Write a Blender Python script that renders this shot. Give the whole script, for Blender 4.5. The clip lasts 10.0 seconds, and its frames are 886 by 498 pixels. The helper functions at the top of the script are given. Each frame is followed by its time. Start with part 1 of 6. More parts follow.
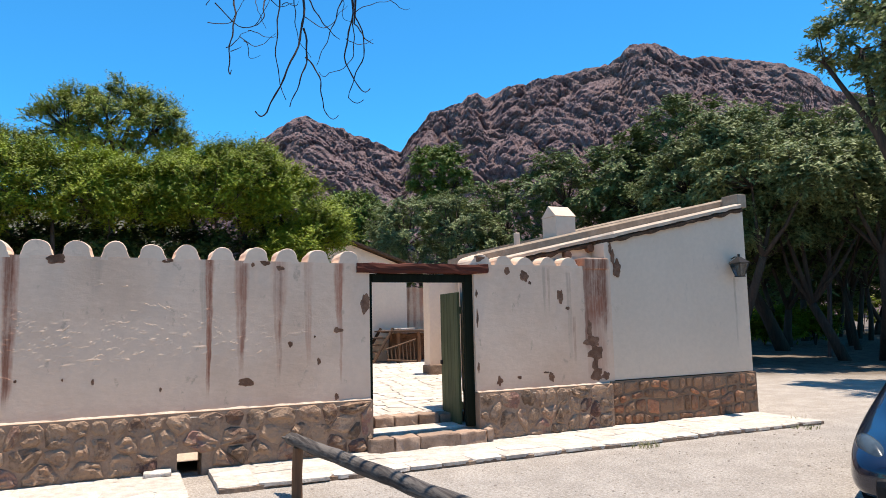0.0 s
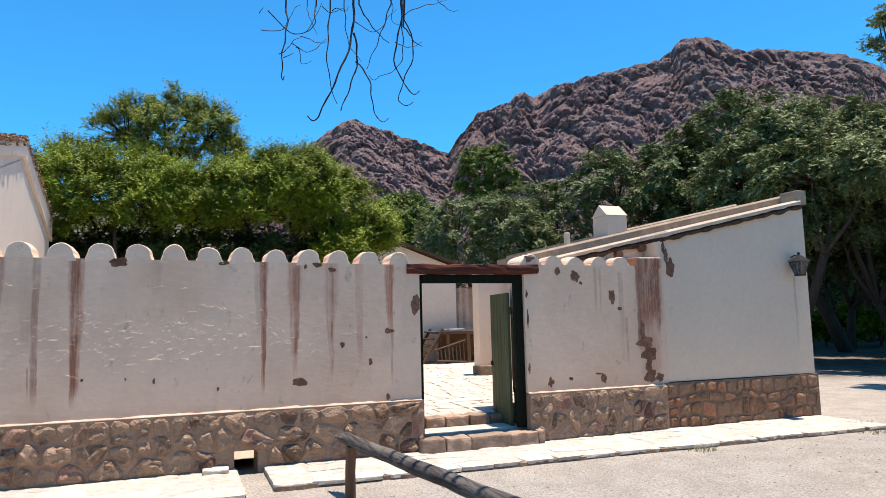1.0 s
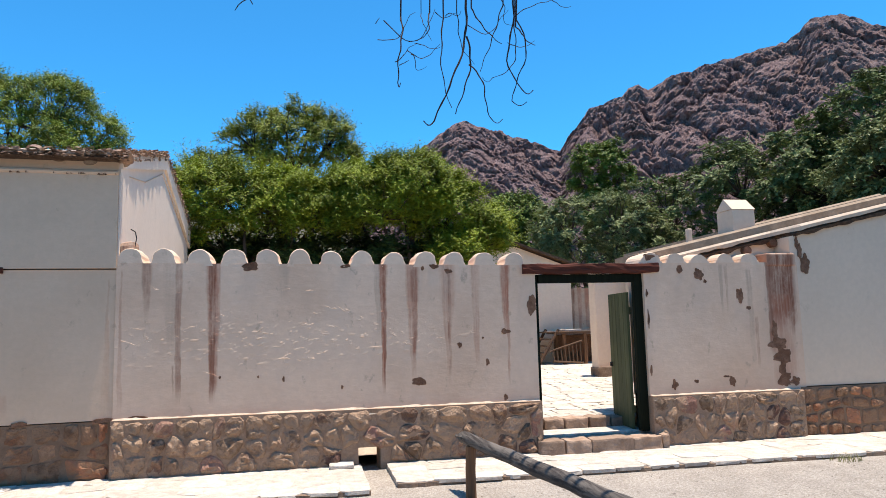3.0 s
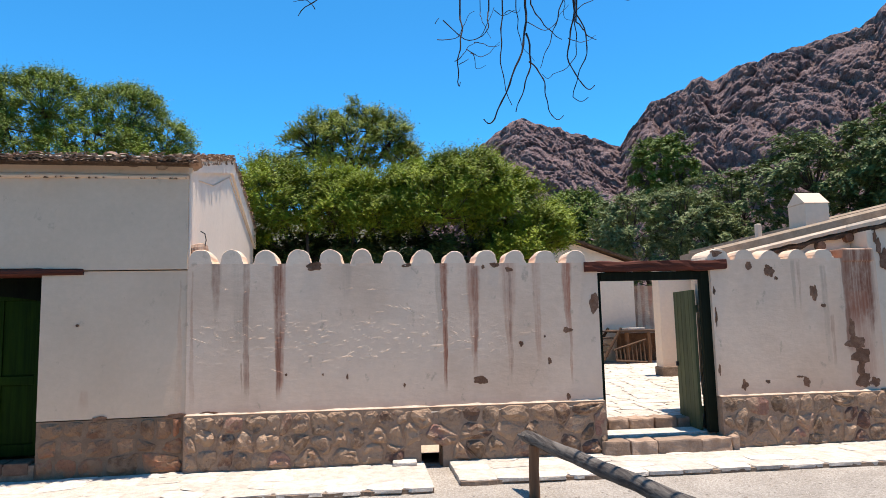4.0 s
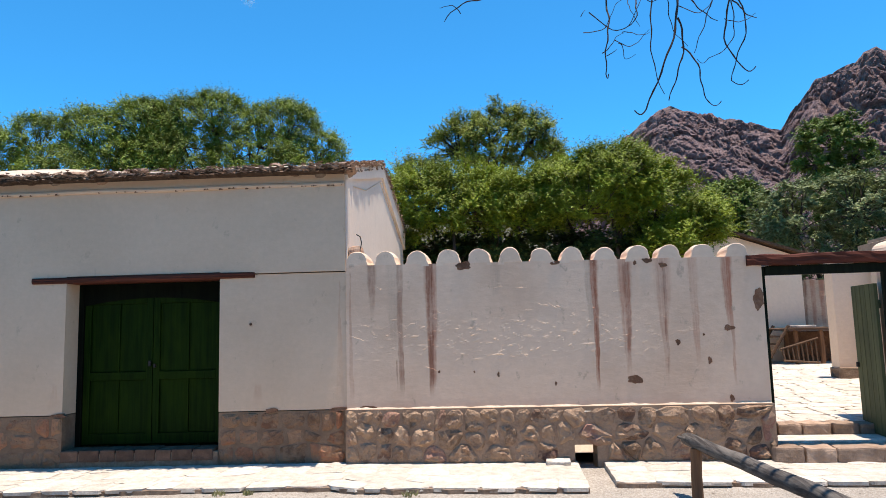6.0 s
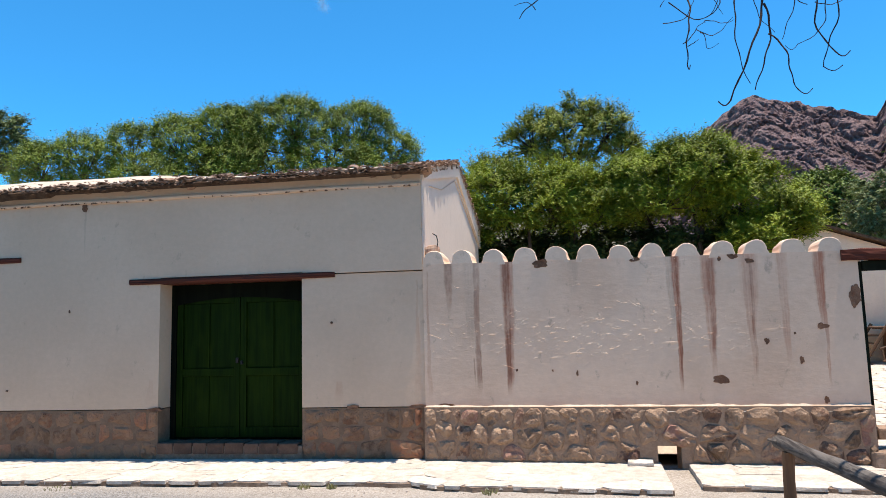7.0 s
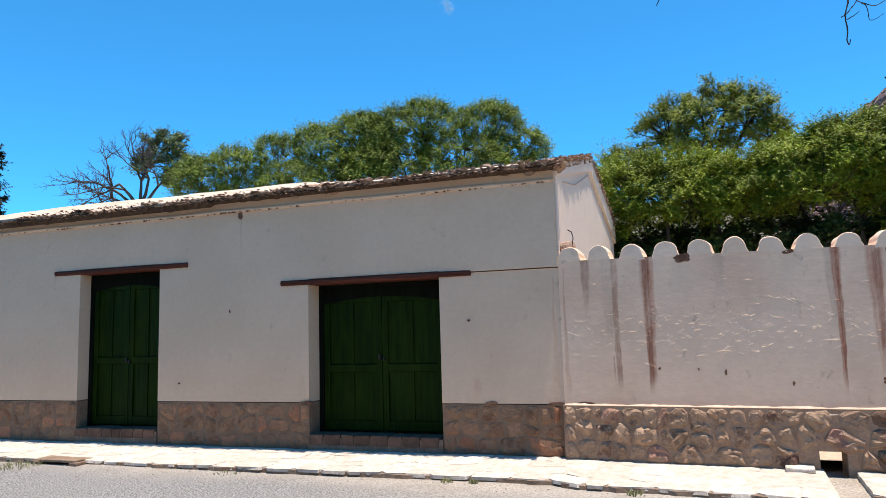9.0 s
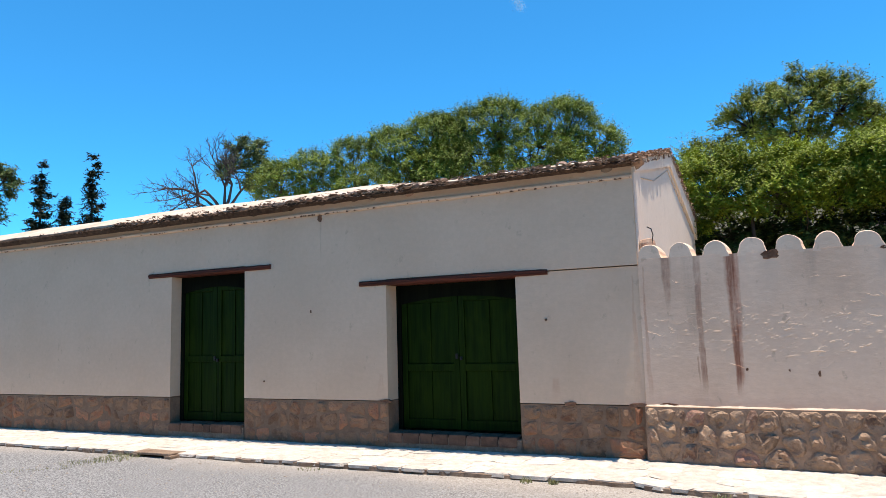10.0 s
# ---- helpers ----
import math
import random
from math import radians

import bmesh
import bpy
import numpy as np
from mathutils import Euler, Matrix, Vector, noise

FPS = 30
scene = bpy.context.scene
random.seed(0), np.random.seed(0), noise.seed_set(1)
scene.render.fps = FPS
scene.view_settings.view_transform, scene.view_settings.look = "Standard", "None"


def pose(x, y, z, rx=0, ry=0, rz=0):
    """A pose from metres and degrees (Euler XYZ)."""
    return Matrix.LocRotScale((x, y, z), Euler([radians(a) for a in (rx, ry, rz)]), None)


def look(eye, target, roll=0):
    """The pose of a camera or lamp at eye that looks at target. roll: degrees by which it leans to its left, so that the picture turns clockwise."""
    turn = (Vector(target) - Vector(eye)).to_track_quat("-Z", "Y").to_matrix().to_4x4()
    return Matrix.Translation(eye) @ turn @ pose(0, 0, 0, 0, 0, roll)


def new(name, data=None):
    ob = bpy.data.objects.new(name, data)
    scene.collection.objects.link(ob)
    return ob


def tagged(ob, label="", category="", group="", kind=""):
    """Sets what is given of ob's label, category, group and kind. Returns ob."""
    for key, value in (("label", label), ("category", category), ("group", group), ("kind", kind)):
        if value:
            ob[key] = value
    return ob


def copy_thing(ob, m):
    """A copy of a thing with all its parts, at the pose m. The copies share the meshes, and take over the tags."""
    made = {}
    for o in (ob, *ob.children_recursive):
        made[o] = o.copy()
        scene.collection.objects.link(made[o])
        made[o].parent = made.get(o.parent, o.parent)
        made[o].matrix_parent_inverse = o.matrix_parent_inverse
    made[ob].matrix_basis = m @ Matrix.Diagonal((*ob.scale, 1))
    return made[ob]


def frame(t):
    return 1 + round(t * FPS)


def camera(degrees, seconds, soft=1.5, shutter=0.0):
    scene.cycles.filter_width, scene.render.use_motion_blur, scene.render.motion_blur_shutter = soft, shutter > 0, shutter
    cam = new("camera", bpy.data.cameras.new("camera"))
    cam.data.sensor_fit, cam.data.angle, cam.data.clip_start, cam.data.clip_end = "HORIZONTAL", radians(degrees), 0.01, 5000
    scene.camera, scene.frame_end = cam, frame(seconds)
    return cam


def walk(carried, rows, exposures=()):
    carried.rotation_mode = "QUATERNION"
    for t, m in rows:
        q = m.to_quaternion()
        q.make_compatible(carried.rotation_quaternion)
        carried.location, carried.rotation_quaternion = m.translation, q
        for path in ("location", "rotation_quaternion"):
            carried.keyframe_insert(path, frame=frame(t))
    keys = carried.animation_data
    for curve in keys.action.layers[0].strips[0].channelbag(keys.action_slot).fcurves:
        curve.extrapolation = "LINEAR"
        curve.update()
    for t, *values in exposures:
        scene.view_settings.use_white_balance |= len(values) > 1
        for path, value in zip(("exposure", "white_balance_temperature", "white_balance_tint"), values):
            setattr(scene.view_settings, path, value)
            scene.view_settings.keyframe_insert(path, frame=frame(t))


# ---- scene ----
cam = camera(65.2, 10.0, soft=0.5)
# seconds, eye, yaw, pitch, lean: a person turning on the spot with the camera held out
ROWS = [
    (0, 0.001, 0.002, 1.578, -24.48, 5.98, 1.32),
    (0.5, -0.007, 0.003, 1.579, -22.44, 6.06, 1.35),
    (1, -0.015, 0.002, 1.579, -20.46, 6.13, 1.37),
    (1.5, -0.022, 0.001, 1.580, -18.15, 6.21, 1.40),
    (2, -0.031, 0.000, 1.581, -15.61, 6.34, 1.42),
    (3.5, -0.060, -0.004, 1.581, -8.80, 6.37, 1.45),
    (4, -0.072, -0.006, 1.580, -6.26, 6.40, 1.46),
    (4.5, -0.084, -0.009, 1.580, -3.86, 6.46, 1.43),
    (5, -0.096, -0.013, 1.579, -0.67, 6.47, 1.46),
    (5.5, -0.109, -0.019, 1.579, 2.44, 6.53, 1.53),
    (7, -0.144, -0.046, 1.580, 11.82, 6.59, 1.54),
    (7.5, -0.155, -0.058, 1.581, 14.44, 6.64, 1.57),
    (8, -0.165, -0.072, 1.583, 17.23, 6.63, 1.61),
    (8.5, -0.174, -0.086, 1.584, 19.68, 6.67, 1.61),
    (9, -0.183, -0.101, 1.585, 22.65, 6.66, 1.68),
    (9.5, -0.192, -0.113, 1.586, 25.53, 6.67, 1.70),
    (10, -0.202, -0.123, 1.584, 28.78, 6.81, 1.71),
]
EXPOSURE = 0.6
walk(cam, [(t, pose(x, y, z, 90 + pitch, 0, yaw) @ pose(0, 0, 0, 0, 0, -lean)) for t, x, y, z, yaw, pitch, lean in ROWS],
     exposures=[(0, EXPOSURE, 7200, 15), (10, EXPOSURE, 7200, 15)])

# ---- light: a summer sun close to the zenith, standing a hair in front of the line of the facade ----
SUN_TO = Vector((0.14, -0.012, 0.99)).normalized()
sun_data = bpy.data.lights.new("sun", "SUN")
sun_data.energy, sun_data.angle, sun_data.color = 5.0, radians(0.53), (1.0, 0.95, 0.87)
sun = new("sun", sun_data)
sun.matrix_world = look((0, 0, 40), Vector((0, 0, 40)) - SUN_TO)
world = bpy.data.worlds.new("sky")
scene.world = world
world.use_nodes = True
wn = world.node_tree
sky = wn.nodes.new("ShaderNodeTexSky")
sky.sky_type, sky.sun_disc = "NISHITA", False
sky.sun_elevation, sky.sun_rotation = math.asin(SUN_TO.z), math.atan2(SUN_TO.x, SUN_TO.y)
sky.altitude, sky.air_density, sky.dust_density, sky.ozone_density = 2200, 1.0, 0.25, 3.0
wn.nodes["Background"].inputs["Strength"].default_value = 0.13
deep = wn.nodes.new("ShaderNodeMix")
deep.data_type, deep.blend_type = "RGBA", "MULTIPLY"
deep.inputs[0].default_value, deep.inputs[7].default_value = 1.0, (0.175, 1.05, 1.43, 1)
wn.links.new(sky.outputs[0], deep.inputs[6])
wn.links.new(deep.outputs[2], wn.nodes["Background"].inputs["Color"])


# ---- materials ----
class Mat:
    """A small builder round a node tree."""

    def __init__(self, name):
        self.m = bpy.data.materials.new(name)
        self.m.use_nodes = True
        self.t = self.m.node_tree
        self.b = self.t.nodes["Principled BSDF"]
        self.coord = None

    def node(self, kind, **sockets):
        n = self.t.nodes.new("ShaderNode" + kind)
        for k, v in sockets.items():
            self.put(n.inputs[k.replace("_", " ")], v)
        return n

    def put(self, socket, v):
        if isinstance(v, bpy.types.NodeSocket):
            self.t.links.new(v, socket)
        elif isinstance(v, (tuple, list)) and len(v) == 3 and socket.type == "RGBA":
            socket.default_value = (*v, 1)
        else:
            socket.default_value = v

    def where(self, space="Object"):
        if self.coord is None:
            self.coord = self.t.nodes.new("ShaderNodeTexCoord")
        return self.coord.outputs[space]

    def world_place(self):
        return self.t.nodes.new("ShaderNodeNewGeometry").outputs["Position"]

    def scaled(self, v, x, y, z):
        n = self.t.nodes.new("ShaderNodeMapping")
        self.put(n.inputs["Vector"], v)
        n.inputs["Scale"].default_value = (x, y, z)
        return n.outputs[0]

    def noise(self, v, scale, detail=6.0, rough=0.55, warp=0.0):
        n = self.node("TexNoise", Scale=scale, Detail=detail, Roughness=rough, Distortion=warp)
        self.put(n.inputs["Vector"], v)
        return n.outputs["Fac"]

    def voronoi(self, v, scale, feature="F1"):
        n = self.t.nodes.new("ShaderNodeTexVoronoi")
        n.feature = feature
        n.inputs["Scale"].default_value = scale
        self.put(n.inputs["Vector"], v)
        return n.outputs["Distance"]

    def ramp(self, f, lo, hi, a=0.0, b=1.0):
        n = self.t.nodes.new("ShaderNodeMapRange")
        n.interpolation_type = "SMOOTHSTEP"
        for k, v in enumerate((f, lo, hi, a, b)):
            self.put(n.inputs[k], v)
        return n.outputs[0]

    def math(self, op, a, b=0.0):
        n = self.t.nodes.new("ShaderNodeMath")
        n.operation = op
        self.put(n.inputs[0], a)
        self.put(n.inputs[1], b)
        return n.outputs[0]

    def mix(self, f, a, b, how="MIX"):
        n = self.t.nodes.new("ShaderNodeMix")
        n.data_type, n.blend_type = "RGBA", how
        self.put(n.inputs[0], f)
        self.put(n.inputs[6], a)
        self.put(n.inputs[7], b)
        return n.outputs[2]

    def random(self):
        return self.t.nodes.new("ShaderNodeObjectInfo").outputs["Random"]

    def island(self):
        return self.t.nodes.new("ShaderNodeNewGeometry").outputs["Random Per Island"]

    def bump(self, height, distance, strength=1.0, after=None):
        n = self.node("Bump", Height=height, Distance=distance, Strength=strength)
        if after is not None:
            self.put(n.inputs["Normal"], after)
        return n.outputs[0]

    def done(self, colour, rough=0.9, normal=None, metal=0.0, spec=0.3):
        for k, v in (("Base Color", colour), ("Roughness", rough), ("Metallic", metal), ("Specular IOR Level", spec)):
            self.put(self.b.inputs[k], v)
        if normal is not None:
            self.put(self.b.inputs["Normal"], normal)
        return self.m


def plaster(name, base, dirt, streaks=(), relief=0.004, grime=0.5):
    """Limewash over adobe. streaks: (x, half width at the top and at the foot, top, bottom, strength, tone) of mud washed down the wall, in world metres."""
    s = Mat(name)
    p = s.world_place()
    big = s.noise(p, 0.9, 5)
    fine = s.noise(p, 14.0, 8, 0.65)
    col = s.mix(s.ramp(big, 0.35, 0.7, 0.0, grime), base, dirt)
    cloud = s.ramp(s.noise(s.scaled(p, 2.2, 1, 4.5), 1.6, 6, 0.6), 0.58, 0.75, 0.0, 0.12 * grime)
    col = s.mix(cloud, col, tuple(0.62 * c for c in base))
    col = s.mix(s.ramp(fine, 0.3, 0.75, 0.12, 0.0), col, tuple(0.5 * c for c in dirt))
    if streaks:
        xyz = s.t.nodes.new("ShaderNodeSeparateXYZ")
        s.put(xyz.inputs[0], p)
        wob = s.math("MULTIPLY", s.math("SUBTRACT", s.noise(p, 2.6, 5, 0.65), 0.5), 0.07)
        here = s.math("ADD", xyz.outputs[0], wob)
        thread = s.noise(s.scaled(p, 34, 4, 0.9), 1.0, 5, 0.7)
        blotch = s.ramp(s.noise(s.scaled(p, 5, 1, 2.2), 1.0, 5, 0.7), 0.3, 0.6, 0.35, 1.0)
        for x, top_half, low_half, top, low, power, tone in streaks:
            along = s.ramp(xyz.outputs[2], low, top, 0.0, 1.0)
            half = s.math("ADD", s.math("MULTIPLY", along, top_half - low_half), low_half)
            off = s.math("DIVIDE", s.math("ABSOLUTE", s.math("SUBTRACT", here, x)), half)
            across = s.ramp(s.math("ADD", off, s.math("MULTIPLY", s.math("SUBTRACT", thread, 0.5), 1.1)), 0.55, 1.05, 1.0, 0.0)
            fade = s.math("MULTIPLY", s.ramp(xyz.outputs[2], low, low + 0.35, 0.0, 1.0), s.ramp(xyz.outputs[2], top - 0.02, top + 0.03, 1.0, 0.0))
            f = s.math("MULTIPLY", s.math("MULTIPLY", across, fade), s.math("MULTIPLY", s.ramp(thread, 0.3, 0.62, 0.5 * power, power), blotch))
            col = s.mix(f, col, tone)
    smudge = s.math("MULTIPLY", s.ramp(s.noise(s.scaled(p, 1.6, 1.0, 1.0), 4.3, 5, 0.6), 0.62, 0.70), s.ramp(s.noise(p, 24.0, 5, 0.7), 0.35, 0.6))
    col = s.mix(s.math("MULTIPLY", smudge, 0.75 * grime), col, tuple(0.52 * c for c in base))
    chips = s.ramp(s.noise(p, 9.0, 3, 0.5), 0.70, 0.74)
    height = s.math("ADD", s.math("MULTIPLY", s.noise(s.scaled(p, 1.0, 1.0, 2.4), 5.0, 7, 0.6), 1.0), s.math("MULTIPLY", fine, 0.35))
    n = s.bump(height, relief, 0.9)
    return s.done(s.mix(s.math("MULTIPLY", chips, 0.25 * grime), col, dirt), 0.93, n, spec=0.15)


def speckled(name, a, b, scale=6.0, rough=0.9, relief=0.004, vary=0.25, space="world", c=None, grain=5.0, smear=None):
    """Stone, mud and gravel: two colours at two scales, a random tone for each piece, and a fine relief."""
    s = Mat(name)
    p = s.world_place() if space == "world" else s.where()
    f = s.noise(p, scale, 7, 0.6)
    g = s.noise(p, scale * grain, 6, 0.7)
    col = s.mix(s.ramp(f, 0.3, 0.7), a, b)
    if c is not None:
        col = s.mix(s.ramp(s.random(), 0.45, 0.95, 0.0, 0.85), col, c)
    col = s.mix(s.ramp(g, 0.35, 0.7, 0.35, 0.0), col, tuple(0.45 * v for v in a))
    if vary:
        tone = s.ramp(s.math("FRACT", s.math("MULTIPLY", s.random(), 7.31)), 0, 1, 1 - vary, 1 + vary)
        bright = s.node("HueSaturation")
        s.put(bright.inputs["Value"], tone)
        s.put(bright.inputs["Color"], col)
        col = bright.outputs[0]
    if smear is not None:
        wash = s.math("ADD", s.noise(p, 3.4, 5, 0.6), s.math("MULTIPLY", s.noise(p, 17.0, 4, 0.6), 0.35))
        col = s.mix(s.ramp(wash, 0.60, 0.74, 0.0, 0.85), col, smear)
        pale = s.ramp(s.noise(s.scaled(p, 1, 1, 1.6), 8.0, 6, 0.7), 0.60, 0.72, 0.0, 0.5)
        col = s.mix(pale, col, tuple(1.4 * v for v in smear))
    return s.done(col, rough, s.bump(s.math("ADD", f, s.math("MULTIPLY", g, 0.5)), relief), spec=0.2)


def timber(name, a, b, along="x", rough=0.75, scale=3.0, relief=0.003, spec=0.3):
    s = Mat(name)
    st = {"x": (0.25, 6, 6), "y": (6, 0.25, 6), "z": (6, 6, 0.25)}[along]
    p = s.scaled(s.where(), *st)
    f = s.noise(p, scale, 8, 0.65, 0.4)
    g = s.noise(s.where(), 2.2, 4)
    col = s.mix(s.ramp(f, 0.3, 0.7), a, b)
    col = s.mix(s.ramp(g, 0.4, 0.75, 0.0, 0.35), col, tuple(0.55 * v for v in a))
    return s.done(col, rough, s.bump(f, relief), spec=spec)


def worn_green():
    """Old green door paint: rubbed lighter and yellower in tall patches, nearly black where it is thick."""
    s = Mat("green_painted_wood")
    p = s.where()
    grain = s.noise(s.scaled(p, 9, 9, 0.4), 3.0, 7, 0.65, 0.4)
    rub = s.noise(s.scaled(p, 2.2, 1.0, 0.8), 1.6, 5, 0.6)
    col = s.mix(s.ramp(grain, 0.3, 0.7), (0.003, 0.012, 0.0008), (0.010, 0.027, 0.0018))
    col = s.mix(s.ramp(rub, 0.48, 0.72, 0.0, 0.5), col, (0.020, 0.038, 0.004))
    return s.done(col, s.ramp(rub, 0.4, 0.7, 0.5, 0.75), s.bump(grain, 0.003), spec=0.06)


def foliage(name, dark, light, dry, warm=0.15, patch=1.3, speck=0.55):
    """Leaves: the tone drifts from tuft to tuft, less from leaf to leaf; a little light comes through."""
    s = Mat(name)
    r = s.island()
    tone = s.math("ADD", s.math("MULTIPLY", r, speck), s.ramp(s.noise(s.world_place(), patch, 3), 0.36, 0.64, 0.0, 1 - speck))
    col = s.mix(tone, dark, light)
    col = s.mix(s.ramp(s.math("FRACT", s.math("MULTIPLY", r, 37.7)), 0.8, 1.0, 0.0, warm), col, dry)
    s.done(col, 0.55, spec=0.25)
    tr = s.node("BsdfTranslucent", Color=col)
    mx = s.node("MixShader", Fac=0.16)
    s.put(mx.inputs[1], s.b.outputs[0])
    s.put(mx.inputs[2], tr.outputs[0])
    s.t.links.new(mx.outputs[0], s.t.nodes["Material Output"].inputs["Surface"])
    return s.m


WHITE, DUST = (0.765, 0.555, 0.405), (0.635, 0.432, 0.30)
MUD, RUST, SOOT = (0.22, 0.080, 0.046), (0.40, 0.158, 0.094), (0.30, 0.22, 0.165)
WALL_STREAKS = [
    (-1.87, 0.07, 0.03, 2.42, 1.7, 0.65, MUD), (-1.60, 0.10, 0.05, 2.42, 1.3, 0.35, SOOT), (-1.57, 0.010, 0.012, 1.2, 0.78, 0.7, MUD), (-1.52, 0.045, 0.03, 2.40, 0.70, 0.65, MUD), (-1.49, 0.010, 0.008, 1.3, 0.68, 0.7, MUD),
    (-1.13, 0.095, 0.050, 2.45, 0.72, 0.85, RUST), (-1.14, 0.050, 0.030, 2.45, 0.72, 1.0, MUD), (-2.14, 0.012, 0.035, 2.3, 0.62, 0.4, RUST), (-0.33, 0.08, 0.04, 2.36, 1.85, 0.3, SOOT),
    (0.80, 0.07, 0.03, 2.42, 1.4, 0.45, SOOT), (0.86, 0.060, 0.022, 2.42, 0.72, 1.0, RUST), (0.87, 0.025, 0.014, 2.42, 0.75, 0.7, MUD), (1.22, 0.10, 0.035, 2.36, 0.85, 0.75, RUST), (1.24, 0.05, 0.02, 2.3, 1.0, 0.5, MUD),
    (1.66, 0.12, 0.016, 2.36, 0.85, 0.5, RUST), (1.68, 0.02, 0.016, 2.3, 0.85, 0.65, MUD), (2.02, 0.07, 0.03, 2.36, 1.0, 0.5, RUST),
]
WALL_STREAKS += [
    (2.41, 0.075, 0.035, 2.34, 1.4, 0.95, RUST), (2.43, 0.03, 0.015, 2.34, 0.75, 0.75, RUST),
    (5.44, 0.035, 0.015, 2.33, 1.6, 0.5, SOOT), (5.52, 0.03, 0.012, 2.3, 1.55, 0.4, MUD), (5.86, 0.05, 0.04, 2.25, 0.9, 0.45, SOOT), (5.93, 0.03, 0.02, 1.6, 0.85, 0.5, MUD),
    (6.36, 0.25, 0.24, 2.46, 1.35, 1.0, MUD), (6.32, 0.20, 0.22, 1.9, 0.55, 0.55, RUST), (6.16, 0.05, 0.04, 2.5, 1.0, 0.8, MUD), (6.50, 0.05, 0.03, 2.5, 1.2, 0.8, MUD),
]
HOUSE_STREAKS = [(-3.30, 0.05, 0.09, 0.95, 0.62, 0.35, RUST), (-2.28, 0.010, 0.06, 2.2, 0.62, 0.3, RUST), (-5.88, 0.03, 0.10, 1.0, 0.62, 0.3, RUST), (-5.4, 0.015, 0.03, 2.45, 1.2, 0.3, SOOT), (-6.9, 0.02, 0.01, 3.38, 2.6, 0.3, SOOT)]
M_WALL = plaster("limewashed_adobe_wall", WHITE, DUST, WALL_STREAKS, 0.005, 0.75)
# wall limewash made less orange for the sunlit merlons; grey stain on one
M_CAP = plaster("sunlit_merlon_limewash", (0.755, 0.575, 0.43), (0.62, 0.45, 0.325), [(-1.3, 0.12, 0.12, 2.7, 2.40, 0.6, SOOT)], 0.006, 0.6)
# whiter copy of the house limewash for the side that takes the sun
M_GABLE_LIT = plaster("sunlit_gable_limewash", (0.75, 0.63, 0.525), (0.65, 0.53, 0.43), (), 0.001, 0.3)
M_STUB = plaster("stained_stub_plaster", (0.66, 0.50, 0.37), (0.40, 0.25, 0.17), [(-2.1, 0.12, 0.14, 2.7, 2.2, 0.8, MUD)], 0.006, 0.8)
M_HAUNCH = speckled("pale_mortar_haunch", (0.62, 0.52, 0.42), (0.48, 0.37, 0.28), 9.0, relief=0.02, vary=0)
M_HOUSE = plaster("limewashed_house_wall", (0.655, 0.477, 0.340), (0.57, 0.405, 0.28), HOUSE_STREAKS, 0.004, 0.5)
M_SHED = plaster("limewashed_shed_wall", (0.69, 0.54, 0.405), (0.61, 0.47, 0.345), [(9.16, 0.03, 0.02, 2.2, 1.0, 0.5, SOOT)], 0.004, 0.3)
M_MORTAR = speckled("earth_mortar", (0.42, 0.28, 0.19), (0.31, 0.20, 0.135), 7.0, relief=0.03, vary=0)
M_MORTAR_BROWN = speckled("brown_earth_mortar", (0.27, 0.175, 0.115), (0.19, 0.118, 0.078), 7.0, relief=0.014, vary=0)
M_STONE = speckled("river_stone", (0.27, 0.165, 0.11), (0.45, 0.31, 0.21), 8.0, relief=0.06, vary=0.42, c=(0.26, 0.13, 0.105), smear=(0.41, 0.275, 0.185))
M_STONE_FLAT = speckled("dressed_stone", (0.345, 0.20, 0.12), (0.185, 0.098, 0.060), 6.0, relief=0.045, vary=0.3, c=(0.40, 0.165, 0.09), smear=(0.30, 0.178, 0.108))
M_WORN = speckled("worn_brown_brick", (0.21, 0.118, 0.078), (0.12, 0.068, 0.046), 9.0, relief=0.02, vary=0.2)
M_FLAG = speckled("pale_flagstone", (0.73, 0.655, 0.565), (0.51, 0.445, 0.38), 9.0, relief=0.03, vary=0.10)
M_SAND = speckled("sandy_joint", (0.60, 0.51, 0.41), (0.50, 0.41, 0.32), 4.0, relief=0.01, vary=0)
M_KERB = speckled("kerb_stone", (0.22, 0.145, 0.10), (0.34, 0.25, 0.18), 6.0, relief=0.04, vary=0)
M_PATCH = speckled("bare_adobe", (0.17, 0.082, 0.048), (0.27, 0.145, 0.09), 14.0, relief=0.02, vary=0.2)
M_STEP = speckled("worn_step_stone", (0.45, 0.32, 0.235), (0.30, 0.20, 0.14), 7.0, relief=0.03, vary=0.2)
M_TORTA = speckled("mud_roof_screed", (0.62, 0.51, 0.40), (0.48, 0.375, 0.28), 2.0, relief=0.02, vary=0)
M_TILE = speckled("old_clay_tile", (0.20, 0.12, 0.085), (0.32, 0.22, 0.155), 9.0, relief=0.008, vary=0.4, c=(0.46, 0.375, 0.29))
M_BACK = plaster("bright_limewash", (0.90, 0.71, 0.54), (0.80, 0.60, 0.44), (), 0.004, 0.3)
# cane and mud, taken darker to carry the shade below the eave
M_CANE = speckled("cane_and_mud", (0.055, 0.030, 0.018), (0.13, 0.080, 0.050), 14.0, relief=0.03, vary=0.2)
M_SLAB = speckled("grey_cement_edge", (0.40, 0.305, 0.22), (0.28, 0.205, 0.14), 5.0, relief=0.01, vary=0)
M_LINTEL = timber("red_brown_lintel", (0.125, 0.036, 0.023), (0.06, 0.021, 0.014), "x", relief=0.008, spec=0.1)
M_GREEN = worn_green()
M_GATE = timber("faded_green_wood", (0.042, 0.058, 0.024), (0.082, 0.098, 0.044), "z", 0.7)
